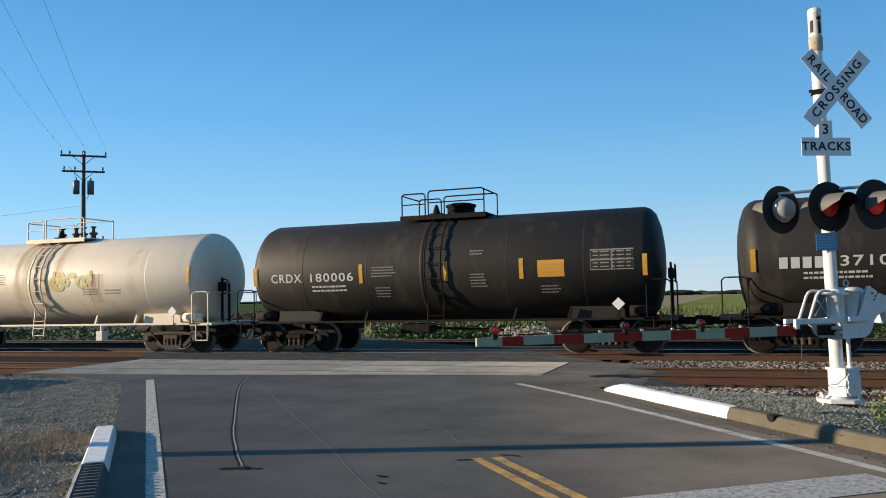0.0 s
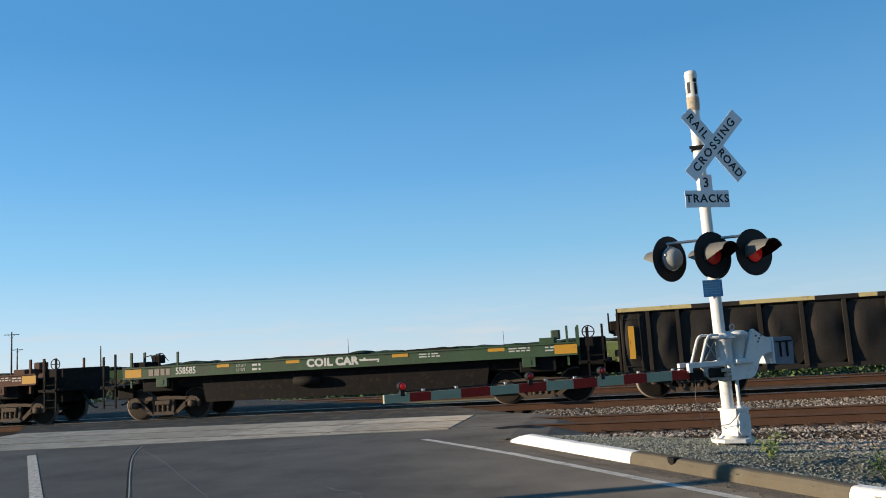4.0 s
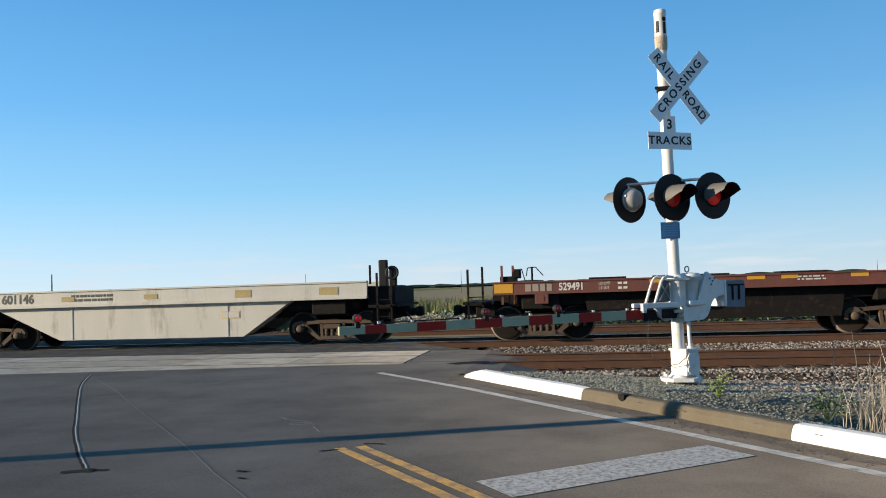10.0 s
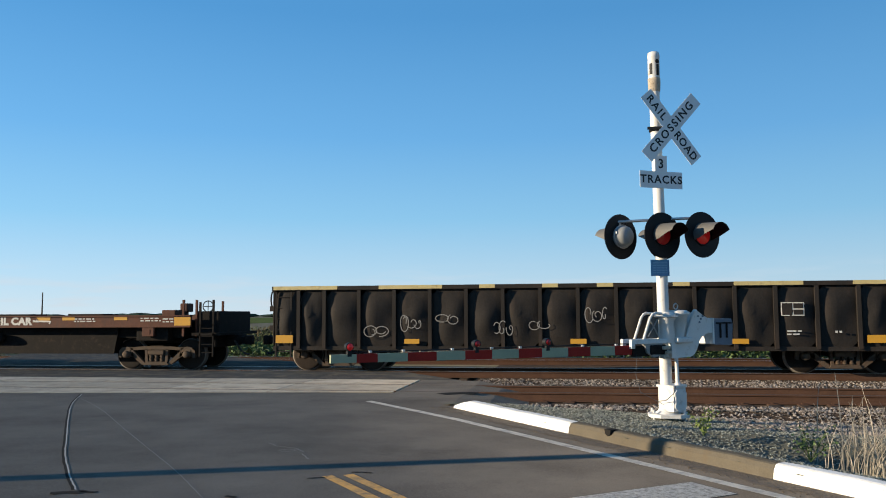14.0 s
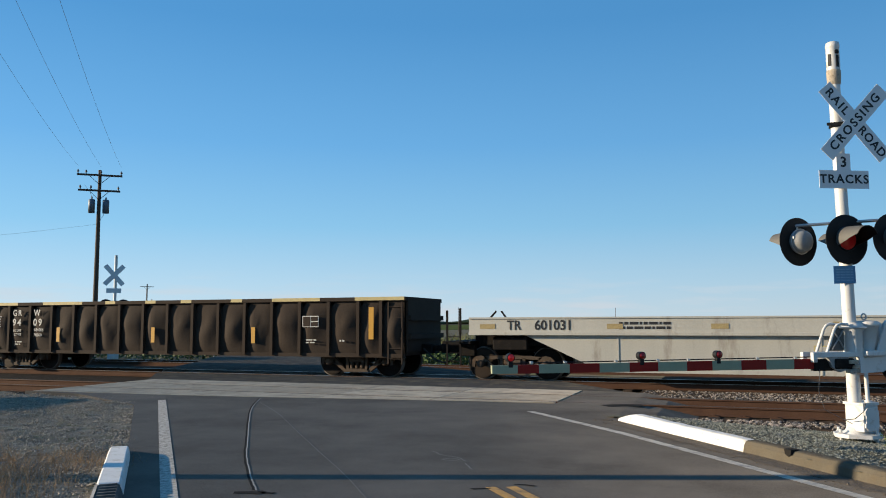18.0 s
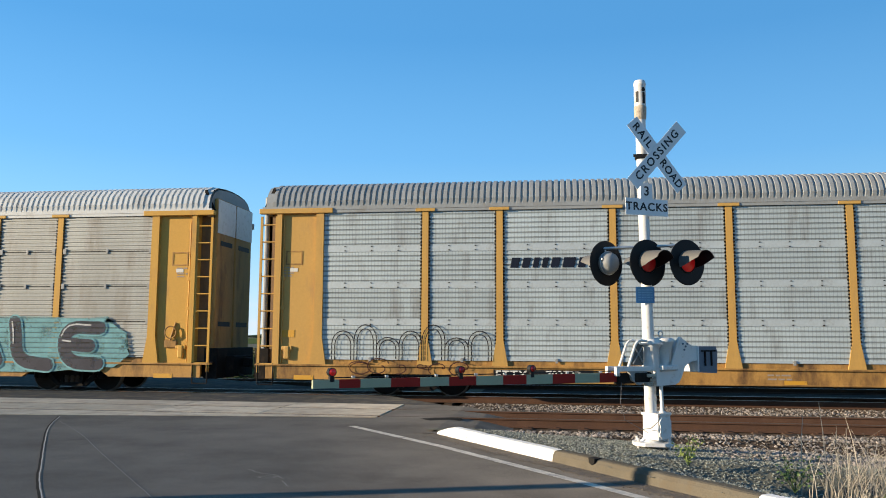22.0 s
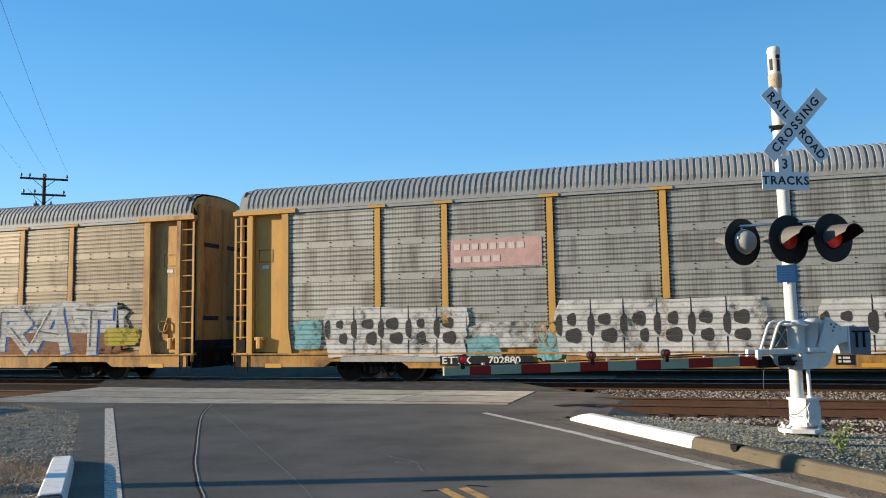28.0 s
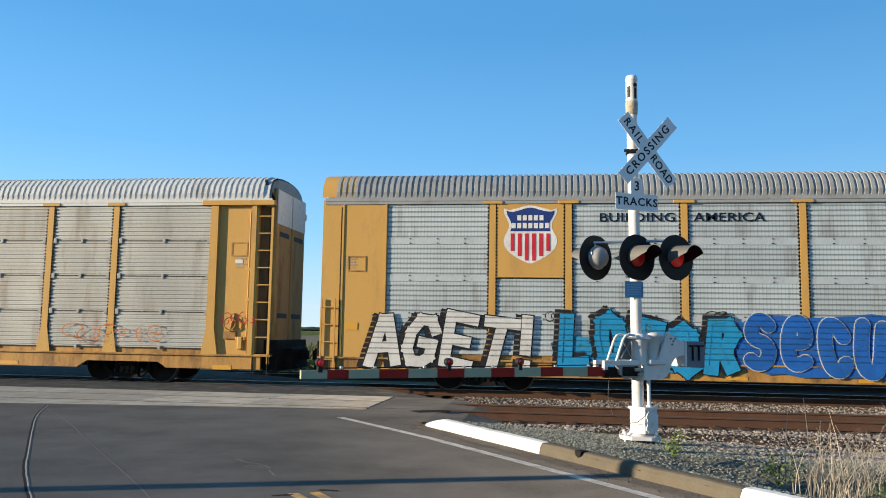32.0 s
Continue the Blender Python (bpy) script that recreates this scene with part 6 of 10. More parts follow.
def coupler(wagon, half, out, z=0.85):
    for s in (-1, 1):
        part("coupler", lambda: Mb().box((-0.12, -0.09, -0.10), (out - 0.15, 0.09, 0.10), 0.02).box((out - 0.22, -0.16, -0.14), (out, 0.13, 0.14), 0.04), M["steel_dark"], wagon, "",
             Matrix.Translation((s * half, 0, z)) @ pose(0, 0, 0, 0, 0, 0 if s > 0 else 180), key=("coupler", round(out, 2)))
        part("brake_hose", lambda: Mb().pipe([(0, -0.35, 0), (out * 0.5, -0.38, -0.30), (out * 0.9, -0.36, -0.42), (out * 1.05, -0.33, -0.40)], 0.028, 6), M["rubber"], wagon, "",
             Matrix.Translation((s * half, 0, z)) @ pose(0, 0, 0, 0, 0, 0 if s > 0 else 180), key=("hose", round(out, 2)))


def ladder(x0, x1, z0, z1, n, y=0.0, r=0.014, rail=0.022):
    mb = Mb()
    for x in (x0, x1):
        mb.box((x - rail, y - 0.02, z0), (x + rail, y + 0.02, z1))
    for k in range(n):
        z = z0 + (z1 - z0) * (k + 0.5) / n
        mb.tube((x0, y, z), (x1, y, z), r, n=6)
    return mb


def wagon_thing(name, label, category, s, group):
    w = thing(name, label, category, (s, MAIN_Y, 0), group)
    WAGONS.append((w, s))
    return w


def rect(parent, x, z, w, h, material, y, name="marking", label="", t=0.004):
    return part(name, lambda: Mb().box((-w / 2, -t, -h / 2), (w / 2, 0.0, h / 2)), material, parent, label, Matrix.Translation((x, y, z)), key=("rect", round(w, 3), round(h, 3), t))


def small_print(parent, x, z, rows, width, material, y, h=0.05, step=0.085):
    r = random.Random(int(x * 100) + rows)
    for k in range(rows):
        ws, left = [], width * r.uniform(0.7, 1.0)
        while left > 0.05:
            w = min(left, r.choice((0.06, 0.1, 0.16, 0.22)))
            ws.append(round(w, 2))
            left -= w + 0.04
        bars(ws, h, 0.04, material, parent, Matrix.Translation((x, y, z - k * step)))


# -- tank wagons --
def scribble(parent, x, z, width, height, strokes, material, y, seed, thick=0.028):
    """Loose thin sprayed lines in curls."""
    r = random.Random(seed)
    made = []
    for k in range(strokes):
        cx, cz = x + width * (k + 0.5) / strokes, z + height * 0.5
        rx, rz = width / strokes * r.uniform(0.45, 0.8), height * r.uniform(0.3, 0.5)
        a0, turns, drift = r.uniform(0, 6.28), r.uniform(0.6, 1.5), r.uniform(-0.6, 0.6)
        n = int(14 * turns) + 6
        left, right = [], []
        pts = []
        for i in range(n + 1):
            t = i / n
            a = a0 + turns * 6.28 * t
            q = 0.55 + 0.45 * math.sin(3.1 * t + k)
            pts.append(Vector((cx + rx * (math.cos(a) * q + drift * (t - 0.5)), cz + rz * math.sin(a) * q)))
        vs, fs = [], []
        for i, p in enumerate(pts):
            d = (pts[min(i + 1, n)] - pts[max(i - 1, 0)])
            nr = Vector((-d.y, d.x)).normalized() * thick / 2 if d.length > 1e-5 else Vector((thick / 2, 0))
            vs += [(p.x - nr.x, y - 0.001 * k, p.y - nr.y), (p.x + nr.x, y - 0.001 * k, p.y + nr.y)]
            if i:
                fs.append((2 * i - 2, 2 * i, 2 * i + 1, 2 * i - 1))
        made.append(part("sprayed_line", Mb().add(vs, fs), material, parent, "thin sprayed curl"))
    return made


def shell_patch(radius, zc, hi, lo):
    """A patch one metre wide that lies on the tank's flank between two angles."""
    rows = [radians(hi + (lo - hi) * k / 14) for k in range(15)]
    return Mb().loft([[(dx, -(radius + 0.006) * math.cos(a), zc + (radius + 0.006) * math.sin(a)) for dx in (-0.5, 0.5)] for a in rows], closed=False)


def tank_wagon(s, length, radius, paint_mat, frame_mat, label, style, number="", mark=""):
    w = wagon_thing("tank_wagon", label, "tank wagon", s, "train wagons")
    half = length / 2
    zc = 0.95 + radius
    dome = 0.50
    prof = [(-half, 0.0), (-half + 0.02, 0.38 * radius), (-half + 0.09, 0.66 * radius), (-half + 0.20, 0.86 * radius), (-half + 0.34, 0.96 * radius), (-half + dome, radius), (-half * 0.33, radius), (half * 0.33, radius)]
    full = prof + [(-u, r) for u, r in reversed(prof[:6])]
    tank = part("tank", Mb().lathe(full, "x", 64, (0, 0, zc)), paint_mat, w, "cylindrical welded tank shell")
    for u in (-0.68, -0.34, 0.0, 0.34, 0.68):
        part("weld_seam", lambda: Mb().lathe([(-0.02, radius), (-0.01, radius + 0.0025), (0.01, radius + 0.0025), (0.02, radius)], "x", 64), paint_mat, tank, "", Matrix.Translation((u * half, 0, zc)), key=("seam", round(radius, 2)))
    band = part("centre_band", lambda: Mb().lathe([(-0.45, radius + 0.001), (-0.44, radius + 0.006), (-0.36, radius + 0.006), (-0.35, radius + 0.001)], "x", 64), paint_mat, tank, "", Matrix.Translation((0, 0, zc)), key=("band", round(radius, 2)))
    # dome and platform
    top = zc + radius
    plat = part("platform", Mb().box((-1.35, -0.75, top + 0.02), (1.35, 0.75, top + 0.06)).box((-1.35, -0.77, top - 0.08), (1.35, -0.73, top + 0.03)), frame_mat, w, "grated walkway on the tank's top")
    rail = Mb()
    for x0, x1, hgt in ((-1.3, -0.55, 0.72), (-0.45, 1.30, 0.78)):
        for yy in (-0.72, 0.72):
            rail.pipe([(x0, yy, top + 0.05), (x0, yy, top + hgt - 0.06), (x0 + 0.07, yy, top + hgt), (x1 - 0.07, yy, top + hgt), (x1, yy, top + hgt - 0.06), (x1, yy, top + 0.05)], 0.022, 6)
        rail.pipe([(x0, -0.72, top + hgt * 0.55), (x1, -0.72, top + hgt * 0.55)], 0.018, 6)
    rail.pipe([(1.3, -0.72, top + 0.74), (1.3, 0.72, top + 0.74)], 0.022, 6).pipe([(-1.3, -0.72, top + 0.68), (-1.3, 0.72, top + 0.68)], 0.022, 6)
    part("handrail", rail, frame_mat, plat, "tube handrail round the platform")
    if mark == "SHPX":
        part("dome_cover", Mb().lathe([(top - 0.05, 0.30), (top + 0.22, 0.30), (top + 0.30, 0.50), (top + 0.66, 0.55), (top + 0.68, 0.58), (top + 0.72, 0.58), (top + 0.74, 0.3), (top + 0.76, 0)], "z", 24, (0.55, 0, 0)), paint("stained_cream", 0.3796, 0.3066, 0.219), plat, "cream funnel-shaped hatch housing")
    elif mark == "UTLX":
        for vx in (-0.5, 0.15, 0.5, 0.95):
            part("valve", lambda: Mb().lathe([(top, 0.10), (top + 0.22, 0.10), (top + 0.24, 0.15), (top + 0.30, 0.15), (top + 0.32, 0.07), (top + 0.46, 0.05), (top + 0.48, 0.10), (top + 0.53, 0.10), (top + 0.54, 0)], "z", 12), M["truck_steel"], plat, "rusty top valve", Matrix.Translation((vx, 0.1, 0)), key="top_valve")
    else:
        part("dome_cover", Mb().lathe([(top - 0.05, 0.42), (top + 0.30, 0.42), (top + 0.32, 0.47), (top + 0.38, 0.47), (top + 0.43, 0.3), (top + 0.44, 0)], "z", 24, (0.35, 0, 0)), M["steel_dark"], plat, "dark manway cover")
    part("valve", Mb().lathe([(top + 0.05, 0.24), (top + 0.16, 0.26), (top + 0.18, 0.12), (top + 0.42, 0.05), (top + 0.44, 0)], "z", 14, (-0.45, 0, 0)), M["steel_dark"], plat, "safety valve")
    # side ladder wraps round the shell
    lad = Mb()
    for x in (-0.28, 0.22):
        lad.pipe([(x, -(radius + 0.09) * math.cos(a), zc + (radius + 0.09) * math.sin(a)) for a in [radians(q) for q in (75, 55, 35, 15, -5, -25, -42)]], 0.026, 6)
    for q in (68, 52, 36, 20, 4, -12, -28):
        a = radians(q)
        y, z = -(radius + 0.09) * math.cos(a), zc + (radius + 0.09) * math.sin(a)
        lad.tube((-0.28, y, z), (0.22, y, z), 0.015, n=6)
    lad.pipe([(-0.28, -1.3, zc - 0.9), (-0.28, -1.42, 0.55)], 0.022, 6).pipe([(0.22, -1.3, zc - 0.9), (0.22, -1.42, 0.55)], 0.022, 6)
    for z in (0.6, 0.85, 1.1):
        lad.tube((-0.28, -1.4, z), (0.22, -1.4, z), 0.015, n=6)
    part("ladder", lad, M["stain"] if mark == "SHPX" else frame_mat, w, "ladder bent round the tank")
    # frame
    for e in (-1, 1):
        part("side_rail", Mb().box((-half + 0.1, e * 1.39 - 0.03, 0.93), (half - 0.1, e * 1.39 + 0.03, 0.99)), frame_mat, w, "long handrail bar along the frame")
    for e in (-1, 1):
        part("sill", lambda: Mb().box((-1.5, -0.32, 0.70), (1.5, 0.32, 1.02), 0.02), M["steel_dark"] if style == "black" else frame_mat, w, "stub sill under the tank's end", Matrix.Translation((e * (half - 1.7), 0, 0)), key="stub_sill")
    for e in (-1, 1):
        part("end_platform", Mb().box((e * half - 0.5, -1.42, 0.90), (e * half + 0.35, 1.42, 0.98)), frame_mat, w, "end walkway")
        part("bolster_saddle", Mb().prism([(-0.75, 0.98), (0.75, 0.98), (0.72, 1.24), (0.45, 1.30), (-0.72, 1.30)], -1.22, -0.9).prism([(-0.35, 0.9), (0.35, 0.9), (0.28, 1.5), (-0.28, 1.5)], -0.9, 0.9), paint_mat, w, "long cradle over the truck", Matrix.Translation((e * (half - 1.75), 0, 0)))
        part("end_reservoir", Mb().lathe([(-0.36, 0), (-0.34, 0.15), (0.34, 0.15), (0.36, 0)], "x", 16, (e * (half - 0.55), -1.12, 1.16)), paint_mat if style != "black" else M["steel_dark"], w, "drum-shaped air reservoir")
        part("drop_pipe", Mb().pipe([(e * (half - 0.1), -1.2, 1.15), (e * (half + 0.05), -1.2, 0.7), (e * (half + 0.3), -1.0, 0.5), (e * (half + 0.6), -0.7, 0.6)], 0.03, 6).box((e * half - 0.18, -0.9, 0.55), (e * half + 0.18, 0.9, 0.9), 0.04), M["steel_dark"], w, "dark pipes and draft gear")
        part("end_handrail", Mb().pipe([(e * half + 0.2, -1.38, 0.55), (e * half + 0.2, -1.38, 1.9), (e * half + 0.12, -1.38, 1.98), (e * half - 0.35, -1.38, 1.98), (e * half - 0.42, -1.38, 1.9), (e * half - 0.42, -1.38, 0.95)], 0.02, 6)
             .pipe([(e * half + 0.2, -1.38, 1.95), (e * half + 0.2, 1.38, 1.95), (e * half + 0.2, 1.38, 0.95)], 0.02, 6), frame_mat, w, "bent tube handrail")
        part("step", Mb().pipe([(e * half - 0.25, -1.42, 0.95), (e * half - 0.25, -1.42, 0.42), (e * half + 0.2, -1.42, 0.42), (e * half + 0.2, -1.42, 0.95)], 0.02, 6), frame_mat, w)
        truck(w, e * (half - 1.45), M["truck_dark"] if style != "black" else M["steel_dark"])
        for k in (0.0, 0.22):
            part("strap", lambda: Mb().prism([(-0.05, 0.95), (0.03, 0.95), (0.13, 1.28), (0.07, 1.28)], -1.40, -1.30), frame_mat, w, "", Matrix.Translation((e * half * (0.36 + 0.5 * k * 2.2), 0, 0)), key="strap")
    part("brake_cylinder", Mb().lathe([(-0.65, 0.0), (-0.63, 0.17), (0.0, 0.17), (0.02, 0.2), (0.06, 0.2), (0.08, 0.17), (0.3, 0.16), (0.32, 0.0)], "x", 18, (half - 2.6, -0.55, 0.80)), M["steel_dark"], w, "air reservoir")
    part("brake_stand", Mb().box((half + 0.14, -0.62, 0.95), (half + 0.20, -0.54, 2.45)).box((half + 0.14, -0.22, 0.95), (half + 0.20, -0.16, 2.25)).box((half + 0.10, -0.75, 2.0), (half + 0.24, -0.4, 2.3), 0.03).ring((half + 0.28, -0.58, 2.15), "x", 0.24, 0.02), M["steel_dark"], w, "upright hand-brake stand with its wheel")
    if style == "black":
        part("brake_gear", Mb().box((-1.6, -0.3, 0.55), (-0.6, 0.3, 0.85), 0.05).tube((-0.5, 0, 0.7), (1.6, 0, 0.62), 0.04), M["steel_dark"], w, "brake gear under the tank")
    coupler(w, half + 0.2, 0.75)
    y = -radius - 0.012
    for x in (-half + 0.35, -2.33, 0.35, 2.57, half - 0.42) if style == "black" else (-5.92, -3.08, 0.75, half * 0.345, half - 0.5) if mark == "UTLX" else (-4.41, -1.6, 1.45, 4.47, half - 0.5):
        part("reflector", lambda: Mb().loft([[(dx, -(radius + 0.012) * math.cos(a), zc + (radius + 0.012) * math.sin(a)) for dx in (-0.06, 0.06)] for a in [radians(q) for q in ((-15, -8, 0, 6) if style == "black" else (-7, 0, 6, 13))]], closed=False), M["yellow"], tank, "yellow reflective strip", Matrix.Translation((x, 0, 0)), key=("refl", round(radius, 2), style))
    ink = M["pale_text"] if style == "black" else M["black_text"]
    faint = M["chalk"] if style == "black" else M["faded_text"]

    def on_shell(x, dz):
        """A place on the shell dz above its axis, turned to face outwards."""
        return Matrix.Translation((x, 0, zc)) @ pose(0, 0, 0, -math.degrees(math.asin(dz / radius))) @ Matrix.Translation((0, -radius - 0.0035, 0))

    def plate(x, dz, wide, high, m, name="placard", label="", off=0.004):
        """A thin plate that follows the shell."""
        a0, a1 = (math.asin((dz + q * high / 2) / radius) for q in (-1, 1))
        rows = [a0 + (a1 - a0) * k / 4 for k in range(5)]
        return part(name, Mb().loft([[(u, -(radius + off) * math.cos(a), zc + (radius + off) * math.sin(a)) for u in (x - wide / 2, x + wide / 2)] for a in rows], closed=False), m, tank, label)

    def stencil(body, x, width, dz, high, m, name="lettering", bold=0.0):
        return lettering(body, high, m, tank, on_shell(x, dz), name, squeeze=width / text_reach(body, high, bold, 1.15), bold=bold, space=1.15, bend=radius)

    def print_rows(x, dz, rows, width, m, high, pitch, seed):
        r = random.Random(seed)
        for k in range(rows):
            ws, left = [], width * r.uniform(0.8, 1.0)
            while left > 0.05:
                ws.append(min(left, r.uniform(0.8, 2.6) * high))
                left -= ws[-1] + high * 0.5
            bars(ws, high, high * 0.5, m, tank, on_shell(x, dz - k * pitch), "small_print")

    if mark == "CRDX":
        stencil(mark, -5.41, 1.07, -0.21, 0.27, ink, "owner_mark", 0.004)
        stencil(number, -4.12, 1.53, -0.21, 0.26, ink, bold=0.004)
        print_rows(-4.0, -0.47, 2, 1.35, ink, 0.055, 0.12, 3)
    elif mark == "UTLX":
        stencil(mark, -5.25, 0.92, -0.11, 0.27, ink, "owner_mark", 0.009)
        stencil(number, -4.19, 1.0, -0.11, 0.25, ink, bold=0.005)
        stencil("THE TANK CAR PEOPLE", -5.2, 1.0, -0.38, 0.075, ink)
        for k, word in enumerate(("LD LMT", "LT WT")):
            stencil(word, -5.2, 0.5 if k == 0 else 0.38, -0.53 - 0.14 * k, 0.075, ink)
            bars([0.08, 0.3, 0.12, 0.09, 0.2, 0.13], 0.06, 0.05, ink, tank, on_shell(-4.5, -0.53 - 0.14 * k), "small_print")
        for k in range(5):
            bars([0.1, 0.06, 0.1, 0.05], 0.03, 0.03, faint, tank, on_shell(-3.6, -0.30 - 0.06 * k), "small_print")
    elif mark == "SHPX":
        stencil(mark, -6.30, 0.82, -0.47, 0.25, M["faded_text"], "owner_mark", 0.006)
        stencil(number, -5.28, 1.23, -0.47, 0.25, M["faded_text"], bold=0.006)
        print_rows(-5.3, -0.72, 2, 1.2, faint, 0.05, 0.12, 3)
    else:
        bars([0.2, 0.2, 0.2, 0.2], 0.28, 0.07, ink, tank, on_shell(-half + 0.95, -0.21), "owner_mark")
        stencil(number, -half + 2.3, 1.1, -0.21, 0.26, ink, bold=0.004)
        print_rows(-half + 1.5, -0.47, 2, 1.7, ink, 0.055, 0.12, 3)
    for k, (x0, dz, rows, wide) in enumerate(((-1.99, 0.05, 4, 0.85), (-1.9, -0.55, 4, 0.55), (1.08, 0.42, 2, 0.44), (1.08, -0.24, 5, 0.55), (3.1, -0.62, 3, 0.6)) if style == "black" else ((-1.9, 0.30, 5, 0.45), (2.0, -0.30, 3, 0.7))):
        print_rows(x0, dz, rows, wide, faint, 0.032, 0.085, 4 + k)
    if mark == "UTLX":
        for k, (x0, wd, hh, n) in enumerate(((0.35, 2.2, 0.75, 5), (0.6, 1.7, 0.6, 3))):
            for ob in scribble(tank, x0, zc - 0.35, wd, hh, n, M["tag_yellow"], 0.0, 70 + k, 0.10):
                for v in ob.data.vertices:
                    dz = v.co.z - zc
                    v.co.y -= math.sqrt((radius + 0.008) ** 2 - dz * dz)
        part("smear", lambda: shell_patch(radius, zc, 8, -30), wash("brown_smear", 0.219, 0.1168, 0.0657, 0.7), tank, "brown smear", Matrix.Translation((2.55, 0, 0)) @ Matrix.Diagonal((0.9, 1, 1, 1)), key="smear")
    if mark == "SHPX":
        stencil("HYDROCHLORIC ACID", 3.79, 1.25, -0.26, 0.09, ink)
        plate(5.18, -0.70, 0.54, 0.26, M["black_text"], label="black placard with white marks")
        for k in range(3):
            plate(5.05 + 0.17 * k, -0.66, 0.12, 0.1, M["white_text"], "placard_mark", "", 0.007)
        plate(3.38, -0.66, 0.72, 0.2, M["stain"], label="wood-brown plate")
        plate(5.85, -0.08, 1.05, 0.62, M["kerb_white"], "data_plate", "white stencilled data grid")
        for k in range(6):
            bars([0.12, 0.2, 0.1, 0.16, 0.1], 0.025, 0.05, M["faded_text"], tank, on_shell(5.4, 0.16 - 0.095 * k) @ Matrix.Translation((0, -0.005, 0)), "small_print")
        part("smear", lambda: shell_patch(radius, zc, 2, -26), wash("brown_smear", 0.219, 0.1168, 0.0657, 0.7), tank, "brown smear", Matrix.Translation((half * 0.66, 0, 0)) @ Matrix.Diagonal((1.3, 1, 1, 1)), key="smear2")
        part("brake_cabinet", Mb().box((half - 0.1, -0.95, 1.35), (half + 0.22, -0.3, 2.1), 0.03), paint_mat, w, "cream brake cabinet at the tank's end")
    if style == "black":
        plate(3.40, -0.14, 0.74, 0.46, M["yellow"], label="yellow placard with faint lines")
        for k in range(3):
            bars([0.2, 0.1, 0.22], 0.035, 0.04, M["rack_tan"], tank, on_shell(3.12, -0.03 - 0.1 * k) @ Matrix.Translation((0, -0.004, 0)), "small_print")
        plate(5.05, 0.05, 1.14, 0.56, M["chalk"], "data_plate", "white stencilled data grid")
        for gx in (-0.29, 0.29):
            for gz in (-0.14, 0.13):
                plate(5.05 + gx, 0.05 + gz, 0.54, 0.23, M["tank_black"], "grid_cell", "", 0.007)
        for k in range(5):
            bars([0.14, 0.24, 0.1, 0.2, 0.12], 0.03, 0.05, faint, tank, on_shell(4.55, 0.26 - 0.1 * k) @ Matrix.Translation((0, -0.006, 0)), "small_print")
    else:
        print_rows(half - 3.9, -0.35, 2, 0.8, M["faded_text"], 0.04, 0.1, 8)
    part("hazard_placard", lambda: Mb().box((-0.12, -0.01, -0.12), (0.12, 0.01, 0.12)), M["kerb_white"], w, "white diamond placard", Matrix.Translation((half - 1.15, -1.45, 1.36)) @ pose(0, 0, 0, 0, 45, 0), key="diamond")
    part("placard_post", lambda: Mb().box((-0.04, -0.02, 0.95), (0.04, 0.02, 1.25)), frame_mat, w, "", Matrix.Translation((half - 1.15, -1.43, 0)), key="placard_post")
    if style == "stained":
        for k, (x0, wd, lo) in enumerate(((0.0, 1.0, -62), (-0.55, 0.7, -35), (0.55, 0.8, -25), (-0.85, 0.3, -45)) if mark == "SHPX" else ((-0.35, 1.7, -25), (-0.95, 0.4, -45), (0.25, 0.6, -50), (0.9, 0.5, 0))):
            strong = mark == "SHPX" and k == 0
            part("spill_stain", shell_patch(radius + 0.001 * k, zc, 76, lo), wash("ochre_run", 0.3066, 0.1606, 0.0511, 1.0) if strong else wash("pale_run", 0.4015, 0.2482, 0.1168, 0.5), tank, "ochre spill stain below the hatch", Matrix.Translation((x0, 0, 0)) @ Matrix.Diagonal((wd, 1, 1, 1)))
    return w


tank_wagon(384.5, 14.2, 1.55, M["tank_black"], M["steel_dark"], "black tank wagon with faded white stencils", "black", "3710")
tank_wagon(369.2, 12.65, 1.55, M["tank_black"], M["steel_dark"], "black tank wagon with a yellow placard and white numbers", "black", "180006", "CRDX")
tank_wagon(354.3, 13.7, 1.52, M["tank_white"], M["tank_white"], "cream-white tank wagon with ochre spill stains", "stained", "130324", "UTLX")
tank_wagon(337.7, 15.5, 1.52, M["tank_ivory"], M["tank_ivory"], "ivory tank wagon with black numbers and a rust-stained ladder", "stained", "213749", "SHPX")


